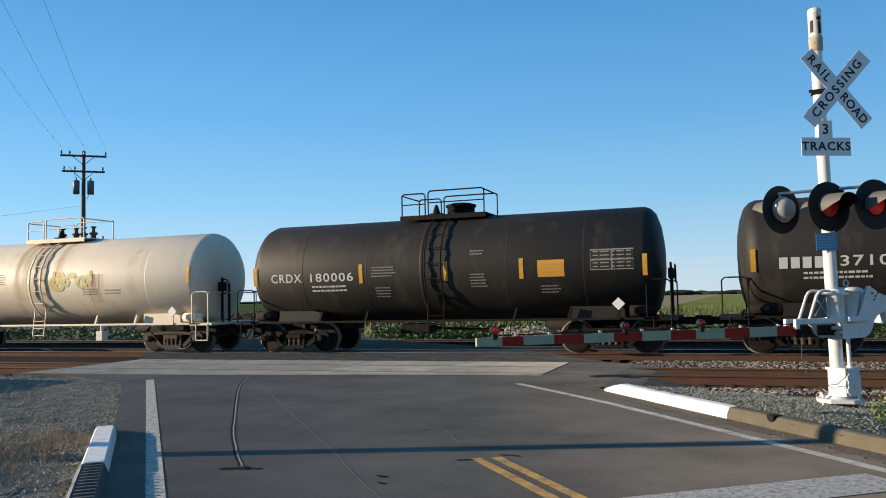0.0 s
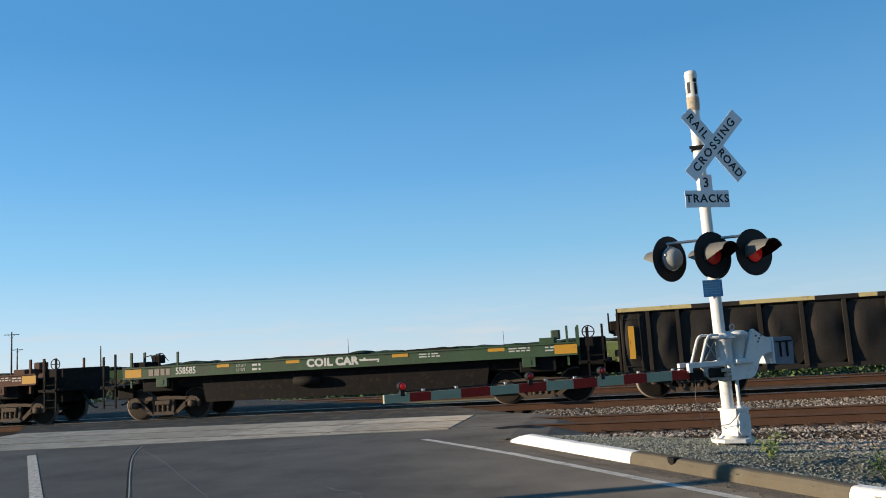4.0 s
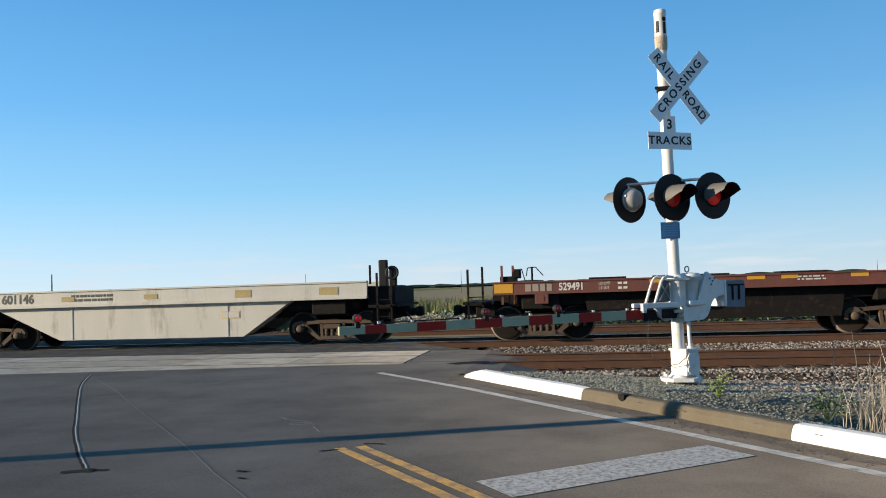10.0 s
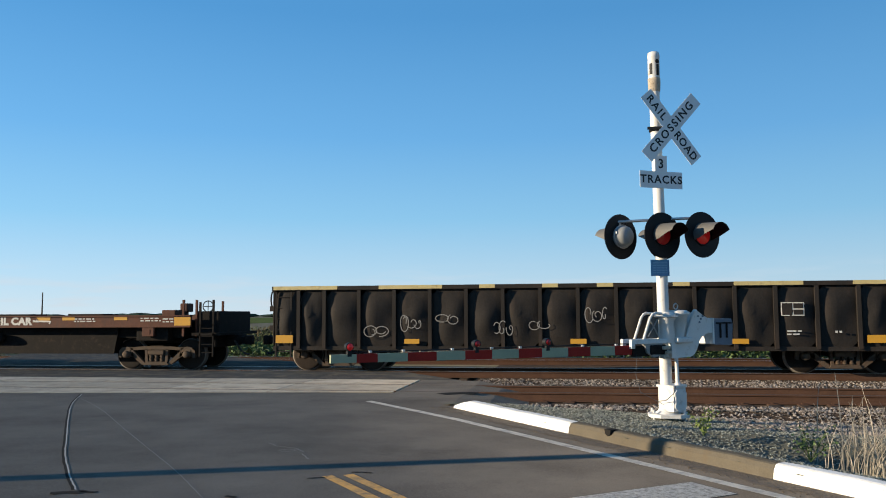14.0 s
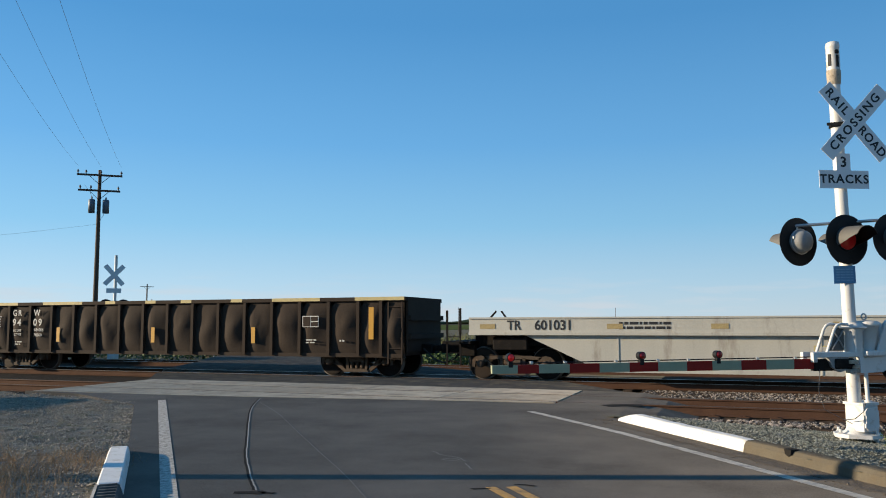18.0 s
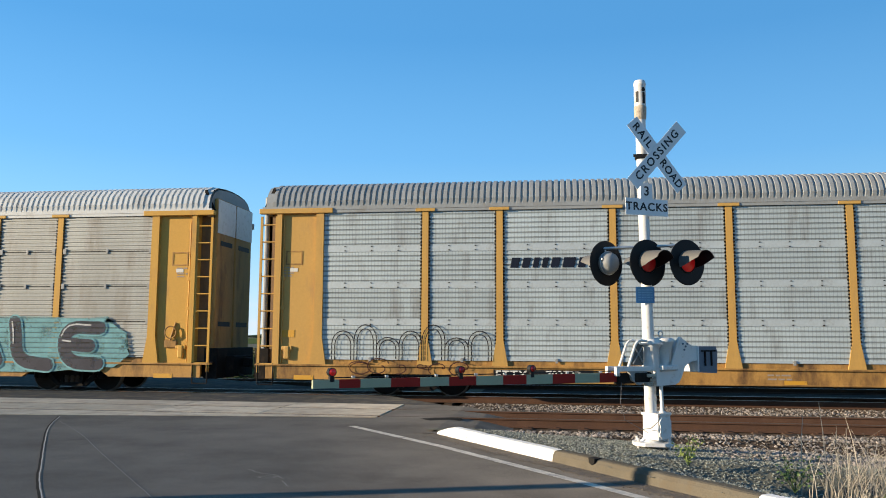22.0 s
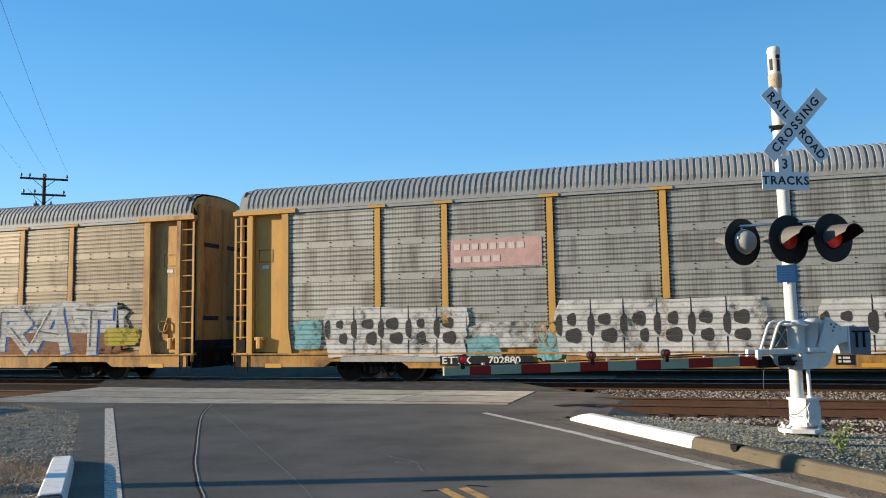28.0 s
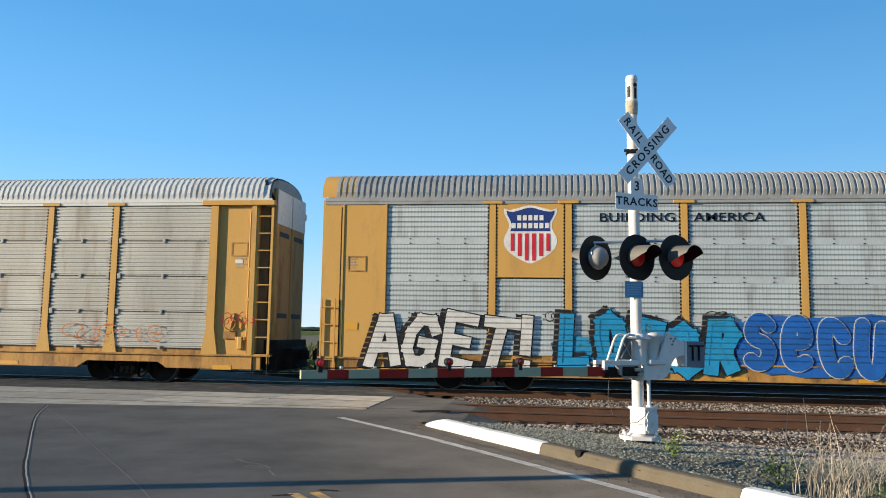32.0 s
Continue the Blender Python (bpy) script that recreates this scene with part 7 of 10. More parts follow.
# -- coil wagons --
def coil_wagon(s, length, side_mat, number, label, title=True, swoosh=False):
    w = wagon_thing("coil_wagon", label, "coil wagon", s, "train wagons")
    h = length / 2
    y0 = -1.5
    part("side_sill", Mb().box((-h, y0, 1.29), (h, y0 + 0.10, 1.57)), side_mat, w, "long lettered side sill", key=("sill", length))
    part("sill_flange", Mb().box((-h, y0 - 0.03, 1.57), (h, y0 + 0.14, 1.61)), side_mat, w, "", key=("flange_top", length))
    part("sill_flange", Mb().box((-h, y0 - 0.02, 1.26), (h, y0 + 0.12, 1.29)), side_mat, w, "", key=("flange_low", length))
    part("side_sill", Mb().box((-h, 1.40, 1.27), (h, 1.50, 1.60)), side_mat, w, key=("sill_far", length))
    part("coil_trough", Mb().prism([(-h + 2.4, 1.30), (-h + 2.55, 0.48), (h - 2.55, 0.48), (h - 2.4, 1.30)], -1.18, 1.18), M["steel_dark"], w, "sooty black trough below the deck", key=("trough", length))
    part("deck", Mb().box((-h + 0.05, -1.4, 1.40), (h - 0.05, 1.4, 1.46)), M["steel_dark"], w, key=("deck2", length))
    # sill plus a wide black box that stands in for the shade under the deck
    part("centre_sill", Mb().box((-h - 0.1, -0.62, 0.78), (h + 0.1, 0.62, 1.40)).box((-h + 0.4, -1.1, 0.95), (h - 0.4, 1.1, 1.40)), M["steel_dark"], w, "black centre sill, widened to fill in underframe shade", key=("csill", length))
    inset = 1.25 if length < 12 else 1.08
    for k in range(7):
        x = -h * 0.72 + 1.44 * h * k / 6
        part("cross_bearer", lambda: Mb().box((-0.07, -1.42, 1.30), (0.07, -1.16, 0.62 + 0.66)), M["steel_dark"], w, at=Matrix.Translation((x, 0, 0)), key="bearer")
    for k, (u0, u1) in enumerate(((-0.55, -0.38), (-0.25, 0.08), (0.3, 0.5))):
        part("deck_beam", Mb().box((h * u0, -1.3, 1.60), (h * u1, -0.5, 1.66), 0.01), M["steel_dark"], w, "dark beam lying on the deck", key=("beams", length, k))
    for e in (-1, 1):
        part("bolster", lambda: Mb().box((-0.5, -1.35, 0.86), (0.5, 1.35, 1.28), 0.03), M["steel_dark"], w, "", Matrix.Translation((e * (h - inset), 0, 0)), key="bolster")
        part("jacking_pad", lambda: Mb().box((-0.18, -0.05, 1.0), (0.18, 0.05, 1.28), 0.01).box((-0.06, -0.06, 1.07), (0.06, -0.05, 1.2)), side_mat, w, "brown jacking pad", Matrix.Translation((e * (h - 1.3), -1.46, 0)), key="pad")
        part("end_platform", lambda: Mb().box((0.0, -1.40, 1.02), (0.85, 1.40, 1.10)).box((0, -0.95, 0.66), (0.55, 0.95, 1.02), 0.03).box((0, -0.3, 0.72), (0.95, 0.3, 1.02)), M["steel_dark"], w, "end platform", Matrix.Translation((e * h, 0, 0)) @ pose(0, 0, 0, 0, 0, 0 if e > 0 else 180), key="end_plat")
        part("end_ladder", lambda: ladder(0.28, 0.68, 0.42, 1.34, 4, -1.45).box((0.26, -1.47, 1.02), (0.70, -1.43, 1.08)).box((0.25, -1.47, 1.3), (0.31, -1.43, 1.98)).box((0.65, -1.47, 1.3), (0.71, -1.43, 2.04)), M["steel_dark"], w, "dark grab irons and end posts", Matrix.Translation((e * h, 0, 0)) if e > 0 else Matrix.Translation((-h - 0.96, 0, 0)), key="end_ladder")
        for sx, sy in ((0.0, -1.42), (0.28, -1.17), (0.13, 0.93)):
            part("stanchion", lambda: Mb().box((-0.03, -0.03, 1.0), (0.03, 0.03, 2.05)), side_mat, w, "upright stanchion at the deck's end", Matrix.Translation((e * (h - 0.25) + sx, sy, 0)), key="stanch")
        part("end_stop", lambda: Mb().box((-0.42, -1.25, 1.60), (0.0, -0.4, 1.76), 0.02).box((-0.14, -0.7, 1.7), (0.10, -0.3, 1.96), 0.03), side_mat if e > 0 else M["steel_dark"], w, "deck end block", Matrix.Translation((e * (h - 0.6), 0, 0)), key="estop")
        truck(w, e * (h - inset), M["truck_steel"])
    part("brake_stand", lambda: Mb().pipe([(0, 0, 1.6), (0.0, 0, 2.0)], 0.03, 6).pipe([(-0.15, 0, 1.75), (-0.12, 0, 1.97), (0.1, 0, 1.99), (0.3, 0, 1.75)], 0.014, 5).pipe([(-0.55, 0, 1.65), (-0.5, 0, 1.9), (-0.28, 0, 1.95), (-0.2, 0, 1.65)], 0.014, 5), M["steel_dark"], w, "bent pipes and hand brake on the deck", Matrix.Translation((-h + 1.05, -1.2, 0)), key="brake_stand")
    part("end_housing", lambda: Mb().box((0.02, -1.15, 1.08), (0.72, 1.15, 1.72), 0.03), M["steel_dark"], w, "black end housing", Matrix.Translation((h, 0, 0)), key="coil_housing")
    part("brake_wheel", lambda: Mb().ring((0.3, -1.0, 1.86), "y", 0.16, 0.016).pipe([(0.14, -1.0, 1.86), (0.46, -1.0, 1.86)], 0.012, 6).pipe([(0.3, -1.0, 1.70), (0.3, -1.0, 2.02)], 0.012, 6), M["steel_dark"], w, "black hand-brake wheel", Matrix.Translation((h, 0, 0)), key="coil_wheel")
    part("air_tank", lambda: Mb().lathe([(-0.42, 0), (-0.40, 0.13), (0.40, 0.13), (0.42, 0)], "x", 14), M["steel_dark"], w, "dark air reservoir under the sill", Matrix.Translation((-h * 0.14, -1.30, 0.95)), key="air_tank")
    coupler(w, h + 0.85, 0.45)
    y = y0 - 0.004
    for x, wd in ((-h + 0.29, 0.5), (-1.37, 0.44), (1.06, 0.44), (1.87, 0.40), (h * 0.62, 0.42), (h - 0.24, 0.5)) if length < 12 else ((-h + 0.36, 0.55), (-h + 3.3, 0.40), (-h + 5.48, 0.42), (1.9, 0.46), (h * 0.68, 0.46), (h - 0.30, 0.6)):
        tall = wd > 0.48
        rect(w, x, 1.43 if tall else 1.52, wd, 0.24 if tall else 0.10, M["yellow"], y, "reflector", "yellow reflective patch")
    bars([0.15, 0.16, 0.13, 0.13], 0.19, 0.045, M["faded_text"], w, Matrix.Translation((-h + 0.87, y, 1.43)), "owner_mark")
    lettering(number, 0.20, M["white_text"], w, Matrix.Translation((-h + 1.76, y, 1.43)), squeeze=0.80, bold=0.007)
    lx = -h + 2.8 if length < 12 else -h + 3.72
    for k, tx in enumerate(("LD LMT", "LT WT")):
        lettering(tx, 0.08, M["white_text"], w, Matrix.Translation((lx, y, 1.49 - 0.125 * k)), squeeze=0.85)
        small_print(w, lx + 0.5, 1.49 - 0.125 * k, 1, 0.32, M["white_text"], y, 0.06)
    if title:
        lettering("COIL", 0.22, M["white_text"], w, Matrix.Translation((-0.87, y, 1.44)), squeeze=1.06, bold=0.016, space=1.08)
        lettering("CAR", 0.22, M["white_text"], w, Matrix.Translation((0.0, y, 1.44)), squeeze=1.06, bold=0.016, space=1.08)
        part("painted_flash", lambda: Mb().prism([(0.70, 1.42), (0.92, 1.42), (1.26, 1.42), (1.22, 1.37), (1.28, 1.37), (1.30, 1.46), (0.90, 1.47), (0.88, 1.53), (0.80, 1.47), (0.72, 1.48)], y - 0.004, y), M["white_text"], w, "white painted flash beside the title", key="title_flash")
    small_print(w, h * 0.36, 1.51, 2, 0.75, M["pale_text"], y, 0.035, 0.07)
    small_print(w, h * 0.73, 1.52, 2, 0.7, M["pale_text"], y, 0.035, 0.07)
    small_print(w, h - 0.85, 1.50, 2, 0.35, M["pale_text"], y, 0.035, 0.08)
    if swoosh:
        bars([0.26, 0.26, 0.26, 0.26], 0.17, 0.06, M["flat_grey"], w, Matrix.Translation((h - 2.55, y, 1.42)), "faded_emblem")
    return w


SHORT, LONG = 11.4, 13.55
coil_wagon(322.8, SHORT, M["coil_brown"], "535042", "rusty brown empty coil wagon with white lettering", True, True)
coil_wagon(308.8, SHORT, M["coil_brown"], "536025", "rusty brown empty coil wagon with white lettering")
coil_wagon(275.6, LONG, M["coil_green"], "558585", "dark green empty coil wagon with pale lettering")
coil_wagon(260.1, SHORT, M["coil_brown"], "535115", "rusty brown empty coil wagon with a faded emblem", True, True)
coil_wagon(244.6, LONG, M["coil_brown"], "534718", "rusty brown empty coil wagon with faded numbers")
coil_wagon(227.9, LONG, M["coil_brown"], "529773", "rusty brown empty coil wagon with faded numbers")
coil_wagon(194.5, LONG, M["coil_brown"], "529794", "rusty brown empty coil wagon with faded numbers")
coil_wagon(161.7, LONG, M["coil_red"], "529735", "red-brown empty coil wagon with white lettering")
coil_wagon(145.75, SHORT, M["coil_red"], "529491", "red-brown empty coil wagon with bold numbers", False)
coil_wagon(113.5, LONG, M["coil_red"], "529769", "red-brown empty coil wagon with bold numbers", False)
coil_wagon(97.05, LONG, M["coil_red"], "529734", "red-brown empty coil wagon with white lettering")
coil_wagon(81.6, SHORT, M["coil_red"], "535158", "red-brown empty coil wagon with clear white lettering")
coil_wagon(31.1, SHORT, M["coil_brown"], "529481", "rusty brown empty coil wagon")
coil_wagon(0.4, SHORT, M["coil_brown"], "529480", "rusty brown empty coil wagon with a faded emblem", True, True)
coil_wagon(-31.35, LONG, M["coil_brown"], "529729", "rusty brown empty coil wagon with white lettering")


# -- fish-bellied flat wagons --
def belly_wagon(s, length, beam_mat, belly_mat, number, label, scrawl=False, owner="MBKX"):
    w = wagon_thing("well_wagon", label, "flat wagon", s, "train wagons")
    h = length / 2
    y0 = -1.5
    part("side_beam", Mb().box((-h, y0, 1.36), (h, y0 + 0.12, 1.73)), beam_mat, w, "deep lettered side beam", key=("beam", length))
    part("beam_flange", Mb().box((-h, y0 - 0.03, 1.73), (h, y0 + 0.16, 1.775)), beam_mat, w, "", key=("bflange_top", length))
    part("beam_flange", Mb().box((-h, y0 - 0.05, 1.28), (h, y0 + 0.15, 1.36)), beam_mat, w, "", key=("bflange_low", length))
    part("side_beam", Mb().box((-h, 1.38, 1.25), (h, 1.50, 1.76)), beam_mat, w, key=("beam_far", length))
    for k, (ya, yb) in enumerate(((y0 + 0.10, -0.9), (0.9, 1.40))):
        part("belly", Mb().prism([(-h + 1.55, 1.30), (-h + 3.75, 0.30), (h - 3.68, 0.30), (h - 2.2, 1.30)], ya, yb), belly_mat, w, "plated fish-belly side below the beam", key=("belly", length, k))
    part("belly_floor", Mb().box((-h + 3.6, -1.2, 0.32), (h - 3.6, 1.2, 0.40)), M["steel_dark"], w, key=("belly_floor", length))
    for e in (-1, 1):
        part("belly_seam", lambda: Mb().box((-0.02, y0 + 0.085, 0.32), (0.02, y0 + 0.10, 1.28)), belly_mat, w, at=Matrix.Translation((e * (h - 4.15), 0, 0)), key="belly_seam")
    part("deck", Mb().box((-h + 0.05, -1.4, 1.55), (h - 0.05, 1.4, 1.62)), M["steel_dark"], w, key=("deck3", length))
    # black box round the sill is added as underframe shade
    part("centre_sill", Mb().box((-h - 0.1, -0.62, 0.78), (h + 0.1, 0.62, 1.40)).box((-h + 0.3, -1.1, 0.98), (h - 0.3, 1.1, 1.45)), M["steel_dark"], w, "black centre sill, widened to fill in underframe shade", key=("bsill", length))
    for e in (-1, 1):
        part("bolster", lambda: Mb().box((-0.5, -1.35, 0.86), (0.5, 1.35, 1.22), 0.03), M["steel_dark"], w, "", Matrix.Translation((e * (h - 1.15), 0, 0)), key="bolster2")
        part("end_platform", lambda: Mb().box((0.0, -1.40, 1.02), (0.85, 1.40, 1.10)).box((0, -0.95, 0.66), (0.55, 0.95, 1.02), 0.03).box((0, -0.3, 0.72), (0.95, 0.3, 1.02)), M["steel_dark"], w, "end platform", Matrix.Translation((e * h, 0, 0)) @ pose(0, 0, 0, 0, 0, 0 if e > 0 else 180), key="end_plat")
        part("end_ladder", lambda: ladder(0.28, 0.68, 0.42, 1.34, 4, -1.45).box((0.26, -1.47, 1.02), (0.70, -1.43, 1.08)).box((0.25, -1.47, 1.3), (0.31, -1.43, 1.98)).box((0.65, -1.47, 1.3), (0.71, -1.43, 2.04)), M["steel_dark"], w, "dark grab irons and end posts", Matrix.Translation((e * h, 0, 0)) if e > 0 else Matrix.Translation((-h - 0.96, 0, 0)), key="end_ladder")
        truck(w, e * (h - 1.15), M["truck_steel"])
    part("end_housing", Mb().box((h - 0.02, -1.3, 1.1), (h + 0.75, 1.3, 1.60), 0.03).box((h + 0.05, -1.42, 1.68), (h + 0.1, -1.36, 2.2)).box((h + 0.55, -1.42, 1.6), (h + 0.6, -1.36, 2.05)), M["steel_dark"], w, "black end housing", key=("end_house", length))
    bw = part("hand_brake", Mb().box((h + 0.22, -1.0, 1.6), (h + 0.46, -0.8, 2.35), 0.03).box((h + 0.52, -1.0, 1.6), (h + 0.72, -0.8, 2.15), 0.03).ring((h + 0.62, -1.04, 1.98), "y", 0.17, 0.03), M["black"], w, "black hand-brake wheel on its stand", key=("hand_brake", length))
    part("deck_fitting", Mb().pipe([(-h + 0.5, -1.3, 1.68), (-h + 0.75, -1.3, 1.95)], 0.03, 6).pipe([(-h + 0.9, -1.3, 1.95), (-h + 1.1, -1.3, 1.68)], 0.03, 6), M["steel_dark"], w, key=("fit", length))
    coupler(w, h + 0.85, 0.45)
    y = y0 - 0.006
    white = beam_mat == M["flat_white"]
    ink = M["black_text"] if white else M["pale_text"]
    for x, wd in ((-h + 0.55, 0.45), (-h * 0.38, 0.42), (h * 0.02, 0.42), (h * 0.45, 0.48), (h - 1.1, 0.55)) if white else ((-2.62, 0.44), (0.28, 0.45), (3.35, 0.45), (h - 0.67, 0.49)):
        rect(w, x, 1.52, wd, 0.13 if wd < 0.46 else 0.21, paint("dull_tan", 0.3358, 0.2628, 0.1314) if white else M["yellow"], y, "reflector", "reflective patch")
    lettering(owner, 0.26, ink, w, Matrix.Translation((-h + 1.12, y, 1.54)), "owner_mark", squeeze=0.92, bold=0.008)
    lettering(number, 0.27, ink, w, Matrix.Translation((-h + (1.9 if white else 2.55), y, 1.54)), squeeze=0.95, bold=0.008)
    small_print(w, -h + 4.2, 1.60, 2, 1.5, ink, y, 0.07, 0.12)
    rect(w, 2.56, 0.93, 0.55, 0.22, M["cream"], y0 + 0.098, "data_panel", "small stencilled data panel")
    rect(w, 2.56, 0.93, 0.49, 0.16, belly_mat, y0 + 0.092, "data_panel")
    if scrawl:
        if number in ("250169", "250166"):
            part("rust_patch", flat_shape(cloud_shape(random.Random(31), -0.65, 0.56, 1.74, 0.52), y0 + 0.096), spray("rust_orange", 0.2628, 0.1022, 0.0438, 0.6), w, "orange rust-coloured patch")
    return w


# -- painted pieces --
def flat_shape(pts, y, t=0.003):
    bm = bmesh.new()
    vs = [bm.verts.new((x, y, z)) for x, z in pts]
    f = bm.faces.new(vs)
    bmesh.ops.triangulate(bm, faces=[f])
    ex = bmesh.ops.extrude_face_region(bm, geom=bm.faces[:])
    bmesh.ops.translate(bm, verts=[v for v in ex["geom"] if isinstance(v, bmesh.types.BMVert)], vec=(0, -t, 0))
    bm.verts.index_update()
    mb = Mb()
    mb.add([v.co for v in bm.verts], [[v.index for v in q.verts] for q in bm.faces])
    bm.free()
    return mb


STROKES = {
    "A": (((0, 0), (0.40, 1), (0.60, 1), (1, 0)), ((0.2, 0.34), (0.8, 0.34))),
    "B": (((0.06, 0), (0.06, 1), (0.62, 1), (0.88, 0.8), (0.62, 0.54), (0.06, 0.54)), ((0.62, 0.54), (0.96, 0.28), (0.66, 0), (0.06, 0))),
    "C": (((0.95, 0.78), (0.72, 1), (0.3, 1), (0.05, 0.7), (0.05, 0.3), (0.3, 0), (0.72, 0), (0.95, 0.22)),),
    "D": (((0.06, 0), (0.06, 1), (0.6, 1), (0.95, 0.7), (0.95, 0.3), (0.6, 0), (0.06, 0)),),
    "E": (((0.95, 1), (0.08, 1), (0.08, 0), (0.95, 0)), ((0.08, 0.5), (0.75, 0.5))),
    "F": (((0.95, 1), (0.08, 1), (0.08, 0)), ((0.08, 0.52), (0.75, 0.52))),
    "G": (((0.93, 0.8), (0.72, 1), (0.3, 1), (0.05, 0.7), (0.05, 0.3), (0.3, 0), (0.7, 0), (0.94, 0.16), (0.94, 0.46), (0.58, 0.46)),),
    "H": (((0.06, 0), (0.06, 1)), ((0.94, 0), (0.94, 1)), ((0.06, 0.52), (0.94, 0.52))),
    "I": (((0.5, 0), (0.5, 1)), ((0.1, 1), (0.9, 1)), ((0.1, 0), (0.9, 0))),
    "K": (((0.08, 0), (0.08, 1)), ((0.95, 1), (0.12, 0.45), (0.97, 0))),
    "L": (((0.08, 1), (0.08, 0), (0.95, 0)),),
    "M": (((0.0, 0), (0.1, 1), (0.5, 0.3), (0.9, 1), (1.0, 0)),),
    "N": (((0.05, 0), (0.05, 1), (0.95, 0), (0.95, 1)),),
    "O": (((0.5, 1), (0.15, 0.9), (0.03, 0.5), (0.15, 0.1), (0.5, 0), (0.85, 0.1), (0.97, 0.5), (0.85, 0.9), (0.5, 1)),),
    "P": (((0.07, 0), (0.07, 1), (0.65, 1), (0.94, 0.74), (0.65, 0.46), (0.07, 0.46)),),
    "R": (((0.07, 0), (0.07, 1), (0.65, 1), (0.92, 0.76), (0.65, 0.5), (0.07, 0.5)), ((0.45, 0.5), (0.97, 0))),
    "S": (((0.92, 0.86), (0.65, 1), (0.3, 1), (0.06, 0.78), (0.25, 0.56), (0.75, 0.46), (0.94, 0.24), (0.7, 0), (0.3, 0), (0.05, 0.14)),),
    "T": (((0.0, 1), (1.0, 1)), ((0.5, 1), (0.5, 0))),
    "U": (((0.05, 1), (0.05, 0.25), (0.3, 0), (0.7, 0), (0.95, 0.25), (0.95, 1)),),
    "e": (((0.1, 0.48), (0.9, 0.52), (0.82, 0.86), (0.5, 1), (0.14, 0.82), (0.04, 0.45), (0.2, 0.1), (0.55, 0), (0.92, 0.14)),),
    "!": (((0.5, 0.36), (0.6, 1)), ((0.45, 0.0), (0.46, 0.04))),
    ">": (((0.0, 0.2), (0.55, 0.22)), ((0.5, 0.62), (1.0, 0.24), (0.5, 0.0)),),
}


def rounded(pts, times):
    """Cuts the corners of a line of points."""
    for _ in range(times):
        out = [pts[0]]
        for p, q in zip(pts, pts[1:]):
            out += [(p[0] * 0.75 + q[0] * 0.25, p[1] * 0.75 + q[1] * 0.25), (p[0] * 0.25 + q[0] * 0.75, p[1] * 0.25 + q[1] * 0.75)]
        pts = out + [pts[-1]]
    return pts


def stroke_mesh(lines, half, y, square=False):
    """Broad sprayed strokes along lines of points in x, z; every piece lies a hair before the last."""
    mb, k = Mb(), 0
    for pts in lines:
        for p, q in zip(pts, pts[1:]):
            d = Vector((q[0] - p[0], q[1] - p[1]))
            if d.length < 1e-5:
                continue
            d.normalize()
            n = Vector((-d.y, d.x)) * half
            e = d * half * 0.9 if square else Vector((0, 0))
            yy = y - 0.00012 * k
            mb.add([(p[0] - n.x - e.x, yy, p[1] - n.y - e.y), (q[0] - n.x + e.x, yy, q[1] - n.y + e.y), (q[0] + n.x + e.x, yy, q[1] + n.y + e.y), (p[0] + n.x - e.x, yy, p[1] + n.y - e.y)], [(0, 1, 2, 3)])
            k += 1
        for p in pts if not square else ():
            yy = y - 0.00012 * k
            mb.add([(p[0] + half * math.cos(a * 0.6283), yy, p[1] + half * math.sin(a * 0.6283)) for a in range(10)], [tuple(range(10))])
            k += 1
    return mb


def fat_word(parent, x, z, width, height, word, fill, outline, y, seed, thick=0.13, rim=0.045, shade=None, drop=(-0.07, 0.05), lean=0.0, soft=2, shine=None, square=False, second=None, lift=0.0, swell=()):
    """Hand-sprayed letters: broad strokes, each letter a little tilted, with rim, thrown shade and thin highlights."""
    r = random.Random(seed)
    sizes = [0.5 if c in "!I" else 1.0 for c in word]
    for k, f in enumerate(swell):
        sizes[k] *= f
    unit = width / sum(sizes)
    px = x
    for k, ch in enumerate(word):
        w = unit * sizes[k]
        if ch in STROKES:
            hw = thick * height
            gw, gh = w * 0.98 - 2 * hw, height * r.uniform(0.93, 1.04) - 2 * hw
            z0 = z + hw + r.uniform(-0.03, 0.03) * height + lift * k
            tilt, bend = r.uniform(-0.09, 0.09) + lean, r.uniform(-0.05, 0.05)
            lines = []
            for pts in STROKES[ch]:
                pts = rounded(pts, soft) if soft else pts
                lines.append([(px + w * 0.01 + hw + gw * (u + bend * math.sin(3.1 * v)) + tilt * height * (v - 0.5), z0 + gh * v + 0.05 * height * math.sin(2.2 * u + k)) for u, v in pts])
            if shade is not None:
                part("letter_shade", stroke_mesh([[(a + drop[0] * height, b + drop[1] * height) for a, b in q] for q in lines], hw + rim * 0.9, y - 0.0010 * k, square), shade, parent)
            if outline is not None:
                part("letter_outline", stroke_mesh(lines, hw + rim, y - 0.006 - 0.0010 * k, square), outline, parent)
            part("letter", stroke_mesh(lines, hw, y - 0.014 - 0.0010 * k, square), second if second is not None and k % 2 else fill, parent, "sprayed letter")
            if shine is not None:
                for q in lines:
                    n = len(q)
                    cutq = q[int(n * 0.15):max(int(n * 0.15) + 2, int(n * r.uniform(0.4, 0.6)))]
                    part("highlight", stroke_mesh([[(a - hw * 0.45, b + hw * 0.45) for a, b in cutq]], height * 0.012 + 0.004, y - 0.026), shine, parent, "thin highlight stroke")
        px += w


